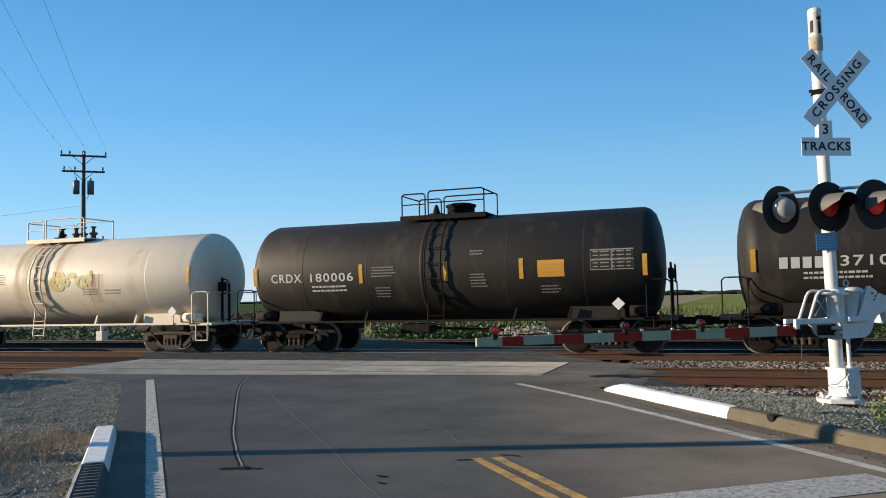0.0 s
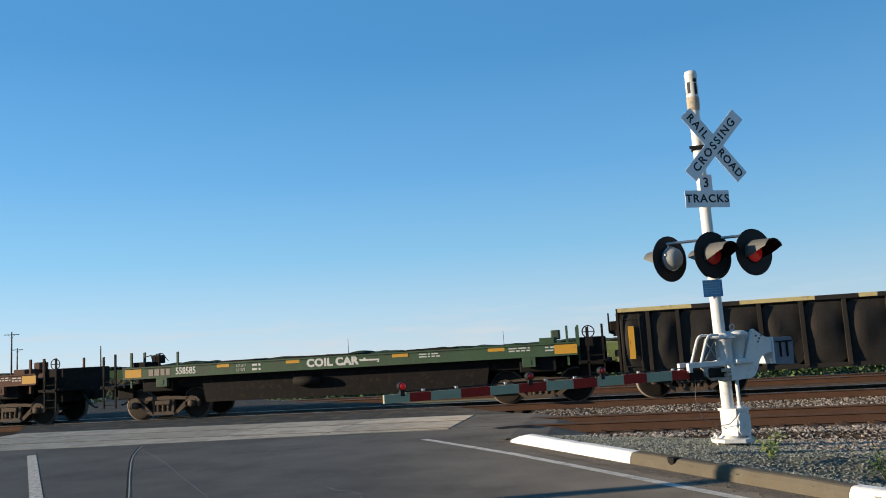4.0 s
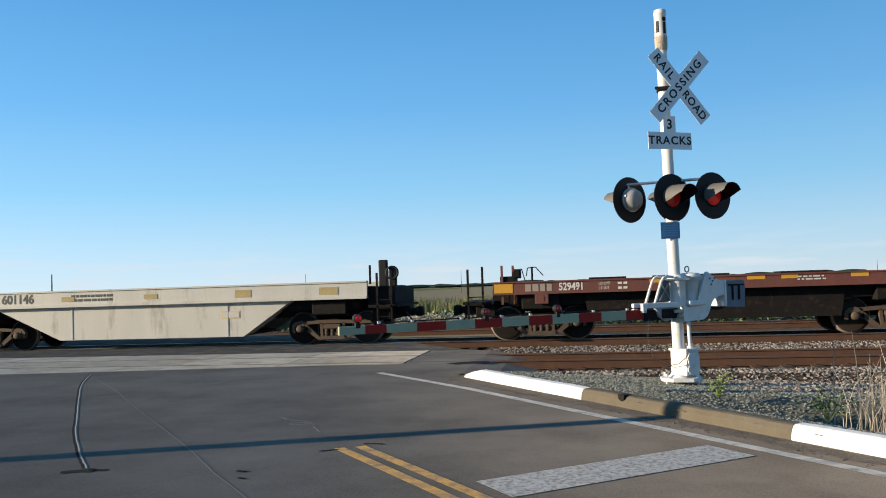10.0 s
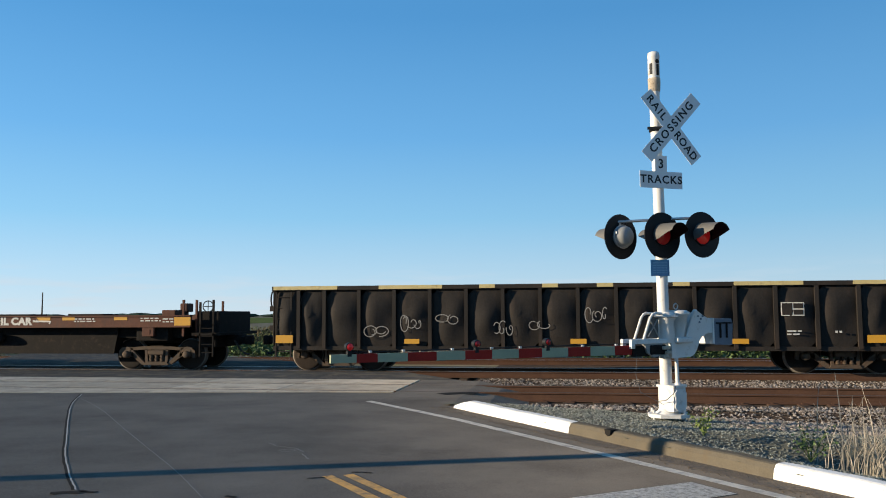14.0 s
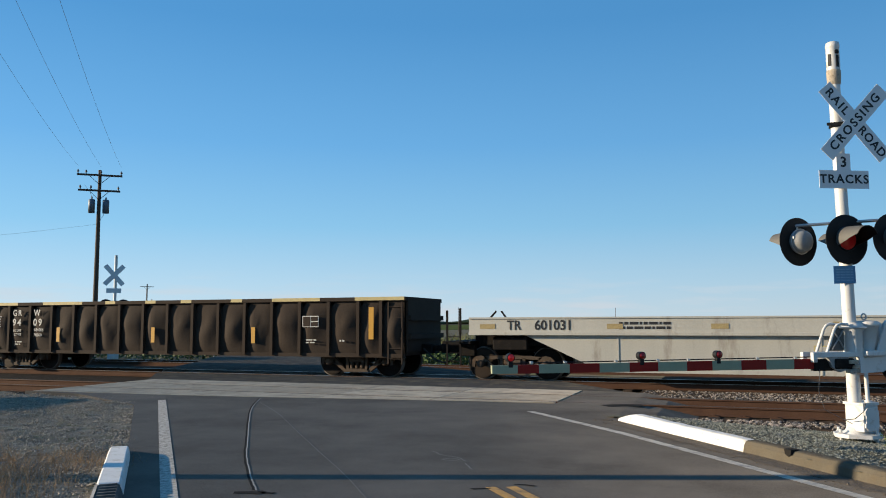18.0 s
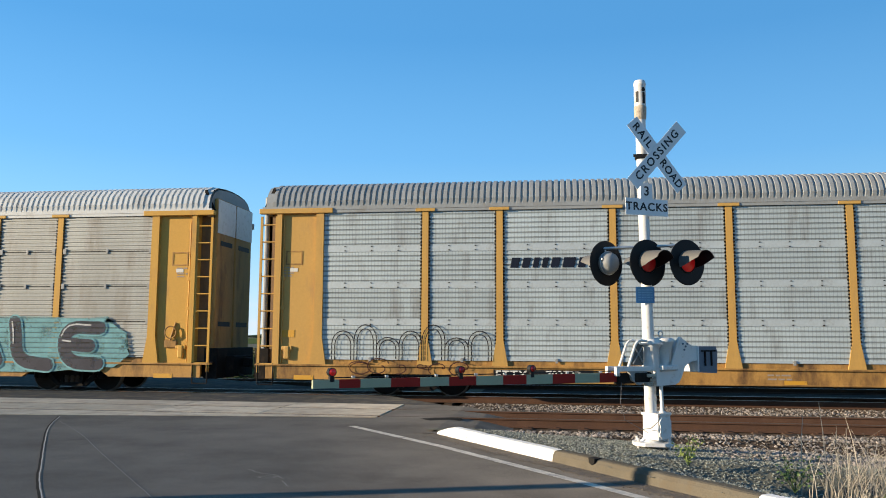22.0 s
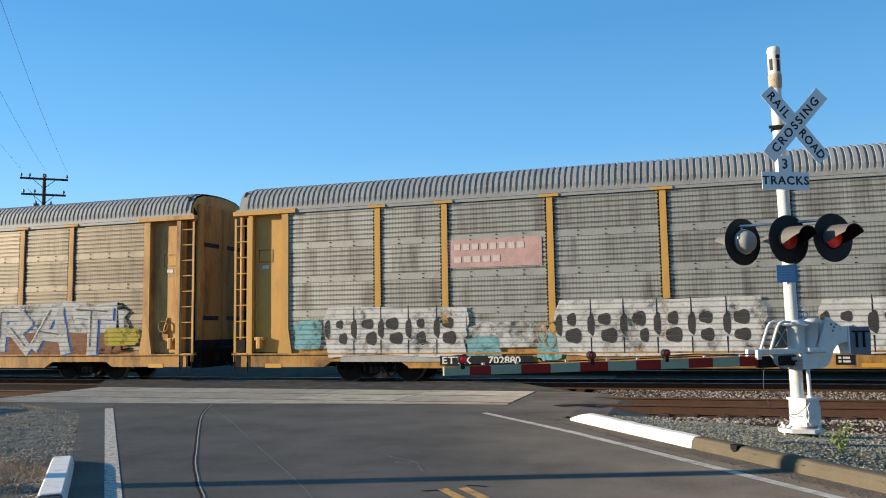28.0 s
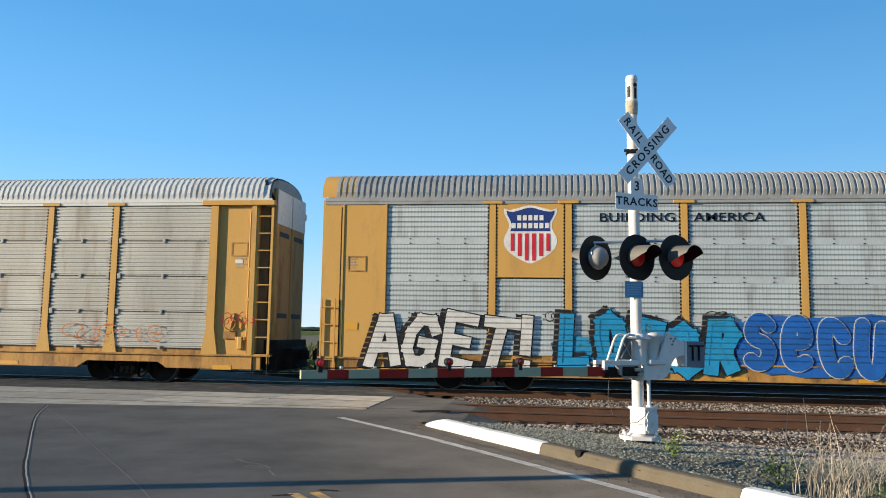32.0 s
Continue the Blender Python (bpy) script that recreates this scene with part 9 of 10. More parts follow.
def car_carrier(s, frame_mat, screen_mat, roof_mat, number, label, ends="ladder", plates=False, logo=None, art=(), white_top=False, deep=False):
    w = wagon_thing("car_carrier_wagon", label, "car carrier wagon", s, "train wagons")
    h = ARL / 2
    ys = -1.60
    yb = ys if deep else ys - 0.10          # face of the end bays
    bare = ends == "ladder" and screen_mat in (M["screen_blue"], M["screen_grey"])     # unpainted steel ends
    meshy = screen_mat in (M["screen_mesh"], M["screen_blue"], M["screen_brown"], M["screen_dark"]) or plates
    joint_mat = M["joint_" + screen_mat.name] if "joint_" + screen_mat.name in M else screen_mat
    part("roof", lambda: roof_mesh(ARL, 0.168), roof_mat, w, "corrugated arched roof", key="rack_roof")
    for yy in (ys - 0.03, 1.58):
        part("eave", lambda: Mb().box((-h + 0.1, 0.012, 5.075), (h - 0.1, 0.05, 5.16)).box((-h + 0.1, 0, 5.16), (h - 0.1, 0.05, 5.26)), frame_mat if plates else roof_mat, w, "eave channel", Matrix.Translation((0, yy, 0)), key="rack_eave")
    sill_mat = frame_mat if frame_mat == M["rack_grey"] else M["rack_sill"]
    end_mat = frame_mat if frame_mat == M["rack_grey"] else M["rack_end"]
    low = [(-h + 0.3, SILL_LO), (-11.25, SILL_LO), (-11.0, 0.62), (-8.85, 0.62), (-8.6, SILL_LO)]
    part("side_sill", lambda: Mb().prism(low + [(-u, v) for u, v in reversed(low)] + [(h - 0.3, SILL_HI), (-h + 0.3, SILL_HI)], ys + 0.02, ys + 0.12), sill_mat, w, "grimy side sill, cut away over the trucks", key="rack_sill")
    part("sill_flange", lambda: Mb().box((-h, ys - 0.03, SILL_HI - 0.02), (h, ys + 0.15, SILL_HI + 0.025)), sill_mat, w, "", key="rack_flange")
    part("sill_flange", lambda: Mb().box((-8.6, ys - 0.01, SILL_LO - 0.03), (8.6, ys + 0.15, SILL_LO + 0.01)), sill_mat, w, "", key="rack_flange_low")
    part("foot_band", lambda: Mb().box((-INNER, ys + 0.055, SILL_HI + 0.025), (INNER, ys + 0.10, 1.03)), sill_mat, w, "grimy band under the screens", key="rack_foot")
    part("side_sill", lambda: Mb().box((-h + 0.3, 1.48, SILL_LO), (h - 0.3, 1.58, SILL_HI)), frame_mat, w, "", key="rack_sill_far")
    part("floor_plate", lambda: Mb().box((-h, -1.48, 0.84), (h, 1.48, 0.90)), M["steel_dark"], w, "", key="rack_floor")
    part("far_wall", lambda: Mb().box((-h + 0.3, 1.50, 0.9), (h - 0.3, 1.55, 5.1)), screen_mat, w, "far side screens", key="rack_far")
    part("centre_sill", lambda: Mb().box((-h + 0.3, -0.35, 0.42), (h - 0.3, 0.35, 0.84)), M["steel_dark"], w, "dark centre sill", key="rack_under")
    part("brake_cylinder", lambda: Mb().lathe([(1.4, 0), (1.42, 0.15), (2.58, 0.15), (2.6, 0)], "x", 14, (0, -0.9, 0.62)), M["steel_dark"], w, "dark air reservoir", key="rack_res")
    edges = [-INNER] + [-p for p in POSTS] + [p for p in reversed(POSTS)] + [INNER]
    bays = []
    for k in range(9):
        x0, x1 = edges[k] + (0.115 if k else 0), edges[k + 1] - (0.115 if k < 8 else 0)
        bw, cx = x1 - x0, (x0 + x1) / 2
        bays.append((x0, x1))
        if plates and k in (1, 7):
            part("steel_plate", lambda: Mb().box((-bw / 2, ys + 0.03, SILL_HI + 0.04), (bw / 2, ys + 0.05, EAVE + 0.04)), frame_mat, w, "plain riveted steel plate", Matrix.Translation((cx, 0, 0)), key=("plate", round(bw, 2)))
            part("plate_post", lambda: Mb().box((-0.02, ys + 0.02, SILL_HI + 0.04), (0.02, ys + 0.03, EAVE + 0.04)), frame_mat, w, "", Matrix.Translation((cx, 0, 0)), key="plate_post")
        else:
            for q in range(4):
                if logo == "shield" and k == 1 and q >= 2:
                    continue
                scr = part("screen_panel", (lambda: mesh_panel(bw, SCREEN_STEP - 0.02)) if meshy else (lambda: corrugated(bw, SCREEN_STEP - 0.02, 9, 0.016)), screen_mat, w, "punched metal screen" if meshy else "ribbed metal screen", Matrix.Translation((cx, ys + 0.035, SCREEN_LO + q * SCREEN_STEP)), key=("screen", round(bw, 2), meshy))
                if meshy:
                    part("joint_strip", lambda: Mb().box((-bw / 2, -0.012, -0.10 if q else -0.02), (bw / 2, 0.0, 0.085 if q else 0.05)), joint_mat, scr, "plain overlap between two screens", key=("joint", round(bw, 2), q > 0))
                else:
                    part("joint_gap", lambda: Mb().box((-bw / 2, -0.020, -0.022), (bw / 2, 0.0, 0.002)), M["black"], scr, "black gap between two screens", key=("gap", round(bw, 2)))
                for cu in (-0.27, 0.0, 0.27) if bw > 2.2 else (-0.2, 0.2):
                    if q and meshy:
                        for cz in (-0.07, 0.05):
                            part("rivet", lambda: Mb().box((-0.022, -0.026, -0.012), (0.022, -0.012, 0.012)), M["steel_dark"], scr, "small dark rivet", Matrix.Translation((cu * bw, 0, cz)), key="rivet")
                    elif cu == 0.0 or bw < 2.2 and cu > 0:
                        part("lock_clip", lambda: Mb().box((-0.035, -0.045, -0.07), (0.035, -0.018, 0.05), 0.008).box((-0.055, -0.036, -0.012), (0.055, -0.018, 0.018), 0.005), M["housing"], scr, "grey lock clip", Matrix.Translation(((0.0 if bw < 2.2 else cu) * bw, 0, 0)), key="lock_clip")
                if not meshy and q:
                    for e in (-1, 1):
                        part("corner_clip", lambda: Mb().box((-0.05, -0.04, -0.09), (0.05, -0.012, 0.07), 0.01), M["roof_grey"], scr, "pale corner clip", Matrix.Translation((e * (bw / 2 - 0.06), 0, 0)), key="corner_clip")
        if k < 8:
            px = edges[k + 1]
            part("post", lambda: Mb().prism([(-0.10, SILL_HI), (0.10, SILL_HI), (0.075, 5.11), (-0.075, 5.11)], ys - 0.006, ys + 0.05), frame_mat, w, "painted upright post", Matrix.Translation((px, 0, 0)), key="rack_post_straight") if plates else part("post", lambda: Mb().prism([(-0.22, SILL_HI), (0.22, SILL_HI), (0.095, 1.55), (0.085, 5.11), (-0.085, 5.11), (-0.095, 1.55)], ys - 0.006, ys + 0.05), frame_mat, w, "painted upright post", Matrix.Translation((px, 0, 0)), key="rack_post")
            part("post_cap", lambda: Mb().box((-0.27, ys - 0.045, 5.07), (0.27, ys + 0.05, 5.15), 0.006), frame_mat, w, "", Matrix.Translation((px, 0, 0)), key="rack_post_cap")
            part("post_teeth", lambda: comb_mesh(ys), M["steel_dark"], w, "dark perforated edges beside the post", Matrix.Translation((px, 0, 0)), key="rack_teeth")["kind"] = "stuff"
    for e in (-1, 1):
        def X(a, b):
            """A span given from the end inwards, in order along x."""
            return (h - b, h - a) if e > 0 else (-(h - a), -(h - b))
        if ends == "ladder":
            lo, hi = X(0.55, BAYW)
            part("end_bay", Mb().box((lo, yb + 0.17, SILL_HI), (hi, yb + 0.21, 5.12)), frame_mat, w, "painted recessed end bay")
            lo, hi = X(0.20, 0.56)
            # recess shade is put into this wall's colour
            part("ladder_back", Mb().box((lo, ys + 0.33, SILL_HI), (hi, ys + 0.37, 5.12)), M["rack_back"], w, "wall behind the ladder, coloured darker for its shade")
            lo, hi = X(BAYW - 0.20, BAYW + 0.02)
            mid = (lo + hi) / 2
            part("end_post", Mb().prism([(mid - 0.24, SILL_HI), (mid + 0.24, SILL_HI), (mid + 0.12, 1.6), (mid + 0.11, 5.12), (mid - 0.11, 5.12), (mid - 0.12, 1.6)], ys - 0.02, ys + 0.18), frame_mat, w, "painted end post")
            lo, hi = X(0.54, 0.68)
            part("end_post", Mb().box((lo, ys - 0.02, SILL_HI), (hi, ys + 0.38, 5.12)), frame_mat, w, "painted end post")
            lo, hi = X(0.02, BAYW + 0.28)
            part("end_beam", Mb().box((lo, ys - 0.06, 5.07), (hi, ys + 0.12, 5.21), 0.01), frame_mat, w, "painted beam over the end bay")
            lo, hi = X(0.80, 1.28)
            part("access_panel", Mb().box((lo, yb + 0.160, 3.62), (hi, yb + 0.175, 3.66)).box((lo, yb + 0.160, 3.98), (hi, yb + 0.175, 4.02)).box((lo, yb + 0.160, 3.66), (lo + 0.035, yb + 0.175, 3.98)).box((hi - 0.035, yb + 0.160, 3.66), (hi, yb + 0.175, 3.98)), M["rack_sill"], w, "raised rim of an access panel")
            rect(w, (lo + hi) / 2, 3.48, 0.22, 0.1, M["white_text"], yb + 0.165, "notice", "small white notice")
            lo, hi = X(0.70, 0.76)
            part("lock_rod", Mb().pipe([((lo + hi) / 2, yb + 0.145, SILL_HI + 0.05), ((lo + hi) / 2, yb + 0.145, 4.9)], 0.022, 6).box((lo - 0.03, yb + 0.120, 2.35), (hi + 0.03, yb + 0.175, 2.45), 0.01).box((lo - 0.03, yb + 0.120, 3.2), (hi + 0.03, yb + 0.175, 3.3), 0.01), frame_mat, w, "upright door lock rod")
            lo, hi = X(1.02, 1.40)
            part("hand_brake", Mb().box((lo, yb + 0.120, 1.28), (hi, yb + 0.260, 1.52), 0.03).ring(((lo + hi) / 2, yb + 0.09, 1.72), "y", 0.17, 0.018).pipe([((lo + hi) / 2, yb + 0.100, 1.5), ((lo + hi) / 2 + 0.12, yb + 0.160, 2.0)], 0.03, 6), sill_mat, w, "worn hand-brake gear") if e > 0 else None
            lo, hi = X(0.08, 0.52)
            part("side_ladder", ladder(lo, hi, 0.62, 5.0, 9, ys + 0.02, 0.02, 0.035), frame_mat, w, "tall side ladder")
            lo, hi = X(0.75, 1.05)
            part("latch", Mb().box((lo, ys + 0.0, 1.25), (hi, ys + 0.16, 1.36), 0.02).box(((lo + hi) / 2 - 0.08, ys - 0.02, 1.0), ((lo + hi) / 2 + 0.08, ys + 0.14, 1.36), 0.03), frame_mat, w, "door latch gear")
            # the roof falls away to the end in a slanted dark cheek
            lo, hi = X(0.06, 0.40)
            part("roof_cheek", Mb().prism([(lo, 5.21), (hi, 5.21), (hi if e < 0 else lo + 0.05, 5.84), (hi - 0.05 if e < 0 else lo, 5.84)], -1.46, -1.40), M["steel_dark"], w, "dark slanted roof cheek")
        else:
            lo, hi = X(0.04, BAYW)
            part("end_bay", Mb().box((lo, ys + 0.01, SILL_HI), (hi, ys + 0.05, 5.20)), frame_mat, w, "flat painted end bay")
            for u in (0.60, BAYW - 0.07):
                lo, hi = X(u, u + 0.05)
                part("end_rib", lambda: Mb().box((-0.025, ys - 0.015, SILL_HI + 0.04), (0.025, ys + 0.02, 5.12)), frame_mat, w, "", Matrix.Translation(((lo + hi) / 2, 0, 0)), key="end_rib")
            if plates and e < 0:
                lo, hi = X(0.06, 0.52)
                part("door_edge", Mb().box((lo, ys - 0.02, 0.95), (hi, ys + 0.06, 5.70), 0.02), M["kerb_white"], w, "white-painted edge of the end door")
            lo, hi = X(0.86, 1.34) if plates and e < 0 else X(0.08, 0.46)
            part("side_ladder", ladder(lo, hi, 0.55, 2.45, 4, ys - 0.05, 0.016), frame_mat, w, "short side ladder")
            lo, hi = X(0.78, 1.30)
            part("access_panel", Mb().box((lo, ys - 0.004, 3.2), (hi, ys + 0.012, 3.235)).box((lo, ys - 0.004, 3.6), (hi, ys + 0.012, 3.635)).box((lo, ys - 0.004, 3.235), (lo + 0.03, ys + 0.012, 3.6)).box((hi - 0.03, ys - 0.004, 3.235), (hi, ys + 0.012, 3.6)), M["rack_sill"], w, "raised rim of an access panel")
            part("hand_brake", Mb().box((lo, ys - 0.10, 1.22), (hi, ys + 0.02, 1.42), 0.03).ring(((lo + hi) / 2, ys - 0.12, 1.66), "y", 0.18, 0.02).pipe([((lo + hi) / 2, ys - 0.08, 1.4), ((lo + hi) / 2 + 0.14, ys - 0.05, 2.0)], 0.03, 6).box((lo + 0.1, ys - 0.06, 0.95), (hi - 0.1, ys + 0.02, 1.22), 0.02), sill_mat, w, "worn hand-brake gear") if e > 0 else None
            lo, hi = X(0.56, 0.59)
            part("door_seam", Mb().box((lo, ys + 0.002, SILL_HI + 0.05), (hi, ys + 0.012, 5.0)), M["steel_dark"], w, "dark seam of the end bay")
            lo, hi = X(0.0, 0.95)
            part("roof_end", Mb().loft([[(xx, y * 1.004, z + 0.032) for y, z in ARCH] for xx in (lo, hi)], closed=False, smooth=True), frame_mat, w, "painted roof end")
        # end wall with two tall door leaves
        xe = e * (h - 0.18)
        part("end_wall", arch_prism(min(xe, xe - e * 0.1), max(xe, xe - e * 0.1), -0.05, 5.05, 0.97), M["roof_grey"] if bare else frame_mat, w, "arched end frame")
        part("end_wall", Mb().box((min(xe, xe - e * 0.1), -1.27, 0.5), (max(xe, xe - e * 0.1), 1.27, 5.05)), end_mat, w, "grimy end frame, colour also darkened for shade")
        for dy in (-1, 1):
            leaf = part("end_door", Mb().box((min(xe, xe + e * 0.14), dy * 0.66 - 0.64, 0.62), (max(xe, xe + e * 0.14), dy * 0.66 + 0.64, 5.62 if ends == "ladder" else 5.72), 0.05), M["kerb_white"] if ends == "flat" and e < 0 else M["roof_grey"] if bare and not white_top else end_mat, w, "tall folding end door leaf")
            for zz in (1.9, 4.25):
                part("door_slot", Mb().box((min(xe + e * 0.138, xe + e * 0.146), dy * 0.66 - 0.42, zz), (max(xe + e * 0.138, xe + e * 0.146), dy * 0.66 + 0.42, zz + 0.14)), M["black"], leaf, "black slot in the door")
            if white_top:
                part("door_head", Mb().box((min(xe + e * 0.10, xe + e * 0.147), dy * 0.66 - 0.62, 4.6), (max(xe + e * 0.10, xe + e * 0.147), dy * 0.66 + 0.62, 5.58)), M["kerb_white"], leaf, "white upper part of the door")
        part("end_sill", Mb().box((min(*X(-0.1, 0.3)), -1.35, 0.42), (max(*X(-0.1, 0.3)), 1.35, 1.28), 0.02).box((min(*X(-0.35, 0.0)), -0.75, 0.45), (max(*X(-0.35, 0.0)), 0.75, 1.05), 0.03), M["steel_dark"], w, "dark end sill with draft gear")
        part("step", Mb().pipe([(e * (h - 0.08), ys, 0.88), (e * (h - 0.08), ys, 0.30), (e * (h - 0.52), ys, 0.30), (e * (h - 0.52), ys, 0.88)], 0.018, 6), M["steel_dark"], w)
        truck(w, e * 9.8, M["steel_dark"])
        lo, hi = X(0.72, 1.12)
        rect(w, (lo + hi) / 2, 1.70, 0.36, 0.20, M["yellow"], (yb + 0.165 if ends == "ladder" else ys), "notice", "small yellow notice")
        small_print(w, min(lo, hi), 3.55, 4, 0.36, M["faded_text"], (yb + 0.165 if ends == "ladder" else ys + 0.005), 0.035, 0.08)
    coupler(w, h + 0.1, 0.5)
    y = ys - 0.045
    for k in (0, 2, 3, 4, 5, 6, 8):
        u = -h + 1.4 + (ARL - 2.8) * k / 8
        rect(w, u, 0.50, 0.55, 0.12, M["yellow"], y + 0.06, "reflector", "yellow reflective patch")
    if number:
        nx = -7.62
        rect(w, nx + 1.28, 0.64, 2.62, 0.27, M["black"], y + 0.02, "number_panel", "black number panel")
        lettering("CTTX" if plates else "ETTX", 0.2, M["white_text"], w, Matrix.Translation((nx + 0.02, y + 0.014, 0.64)), "owner_mark", squeeze=1.15, bold=0.006, space=1.15)
        lettering(number, 0.2, M["white_text"], w, Matrix.Translation((nx + 1.35, y + 0.014, 0.64)), squeeze=1.1, bold=0.006)
    rect(w, bays[5][0] + 1.0, 0.64, 0.42, 0.24, M["black"], y + 0.06, "data_panel", "small black data panel")
    small_print(w, bays[5][0] + 0.85, 0.69, 2, 0.3, M["white_text"], y + 0.054, 0.05, 0.09)
    small_print(w, bays[4][0] + 0.7, 0.70, 2, 0.7, M["faded_text"], y + 0.06, 0.04, 0.1)
    yg = ys - 0.012
    if frame_mat != M["rack_grey"]:
        lettering("TTX", 0.17, M["rack_mark"], w, Matrix.Translation((4.85, y + 0.055, 0.76)), "owner_mark", squeeze=1.3, bold=0.01)
    if logo == "shield":
        a, b = bays[1]
        cx = (a + b) / 2
        part("emblem_board", Mb().box((a, ys + 0.005, SCREEN_LO + 2 * SCREEN_STEP + 0.02), (b, ys + 0.05, 5.09)), frame_mat, w, "painted board behind the emblem")
        flat = ends == "flat"
        bx, bz, cz = (1.42, 1.18, 4.26) if flat else (0.92, 0.78, 4.36)
        white, blue, red = paint("emblem_white", 0.5256, 0.5256, 0.511), paint("emblem_blue", 0.01606, 0.0365, 0.146), paint("emblem_red", 0.4015, 0.0219, 0.0365)
        part("emblem", shield_mesh(cx, cz, bx * 0.84, bz * 0.84, -0.82, 0.0, ys + 0.001), white, w, "shield emblem with red and white stripes under a blue field")
        part("emblem_field", shield_mesh(cx, cz, bx * 0.84, bz * 0.84, 0.06, 0.06, ys - 0.004), blue, w, "dark blue field of the emblem")
        for k in range(6):
            u = -0.40 + 0.16 * k
            low = min(v * 0.02 - 0.8 for v in range(40) if shield_half(v * 0.02 - 0.8) > abs(u) + 0.1)
            part("emblem_stripe", flat_shape([(cx + (u + a * 0.042) * bx * 0.84, cz + v * bz * 0.84) for a, v in ((-1, low), (1, low), (1, 0.0), (-1, 0.0))], ys - 0.004), red, w, "red stripe")
        for kz, n in ((0.36, 5), (0.18, 7)):
            bars([0.075 * bx] * n, 0.12 * bz, 0.03 * bx, paint("emblem_white", 0.5256, 0.5256, 0.511), w, Matrix.Translation((cx - (0.105 * n - 0.03) / 2 * bx, ys - 0.010, cz + kz * bz)), "emblem_bar")
    for step, (kind, *v) in enumerate(art):
        if kind == "lines":
            u, z, wd, hh, n, m, seed = v
            scribble(w, u, z, wd, hh, n, m, yg - 0.018, seed)
        elif kind == "bars":
            u, z, ws, hh, m = v
            bars(ws, hh, 0.08 if hh > 0.15 else 0.03, m, w, Matrix.Translation((u, ys + (0.010 if abs(u) < INNER else 0.004), z)), "painted_mark")
        elif kind == "big":
            u, z, wd, hh, word, m, line, seed, opt = v
            fat_word(w, u, z, wd, hh, word, m, line, yg - 0.016, seed, **opt)
        elif kind == "humps":
            u, z, wd, hh, n, m = v
            humps(w, u, z, wd, hh, n, m, yg - 0.004)
        elif kind == "slant":
            u, z, ws, hh, lean, m = v
            for k, sw in enumerate(ws):
                x0 = u + sum(ws[:k]) + 0.09 * k
                part("painted_mark", flat_shape([(x0, z - hh / 2), (x0 + sw, z - hh / 2), (x0 + sw + lean, z + hh / 2), (x0 + lean, z + hh / 2)], ys + 0.016), m, w, "slanted painted mark")
        elif kind == "cloud":
            u, z, wd, hh, m, seed = v
            part("spray_cloud", flat_shape(cloud_shape(random.Random(seed), u, z, wd, hh), yg + 0.004 - 0.0011 * step), m, w, "soft sprayed background")
        elif kind == "blocks":
            u, z, wd, hh, n, m, m2 = v
            block_piece(w, u, z, wd, hh, n, m, m2, yg - 0.014)
        elif kind == "word":
            u, z, wd, word, hh, m = v
            lettering(word, hh, m, w, Matrix.Translation((u, ys + (0.017 if ends == "flat" else -0.002), z)), squeeze=wd / text_reach(word, hh, 0.004, 1.06), bold=0.004, space=1.06)
        elif kind == "stripe":
            u, z, wd, hh, m = v
            rect(w, u, z, wd, hh, m, ys + 0.020 if z > 3 else ys - 0.006, "painted_stripe", "painted stripe")
        elif kind == "disc":
            u, z, rad, m, m2 = v
            part("emblem", flat_shape([(u + rad * math.cos(k * math.pi / 14), z + rad * math.sin(k * math.pi / 14)) for k in range(28)], yb + 0.160), m, w, "round emblem")
            part("emblem_core", flat_shape([(u + rad * 0.7 * math.cos(k * math.pi / 12), z + rad * 0.7 * math.sin(k * math.pi / 12)) for k in range(24)], yb + 0.153), m2, w, "pale core of the emblem")
            rect(w, u, z, rad * 1.4, 0.045, M["white_text"], yb + 0.145, "emblem_bar", "white bar")
            rect(w, u, z, 0.045, rad * 1.4, M["white_text"], yb + 0.145, "emblem_bar", "white bar")
    return w


def comb_mesh(ys):
    mb = Mb()
    for sgn in (-1, 1):
        for k in range(40):
            z = 1.35 + 0.092 * k
            mb.box((sgn * 0.115 - 0.022, ys - 0.002, z), (sgn * 0.115 + 0.022, ys + 0.03, z + 0.045))
    return mb


Y1, Y2, G1, SB, SW, SD = M["rack_yellow"], M["rack_tan"], M["screen_grey"], M["screen_blue"], M["screen_brown"], M["screen_dark"]
RP, RG = M["roof_pale"], M["roof_grey"]
NAVY_TEXT = paint("dark_blue_letters", 0.0073, 0.01095, 0.0219)
THIN_TEAL, THIN_SLATE, THIN_MAUVE = spray("thin_teal", 0.146, 0.292, 0.3066, 0.8), spray("thin_slate", 0.0511, 0.0511, 0.06205, 0.9), spray("thin_mauve", 0.146, 0.1168, 0.1752, 0.75)
THIN_WHITE, PATCHY_SILVER, PATCHY_GREEN = spray("thin_white", 0.4526, 0.4526, 0.438, 0.6), spray("patchy_silver", 0.365, 0.3723, 0.365, 0.75), spray("patchy_green", 0.219, 0.292, 0.1606, 0.8)
PATCHY_WHITE, SOOT, SEA = spray("patchy_white", 0.4526, 0.4526, 0.438, 0.75), spray("soot_spray", 0.0438, 0.0438, 0.0438, 0.85), spray("patchy_sea", 0.0292, 0.1752, 0.1387, 0.8)
UMBER, PEACH, ROSE, BRIGHT_ORANGE = paint("umber_spray", 0.0511, 0.0219, 0.01606), paint("peach_spray", 0.4526, 0.2409, 0.1168), paint("rose_spray", 0.1825, 0.0803, 0.06205), paint("bright_orange", 0.5475, 0.0949, 0.0146)
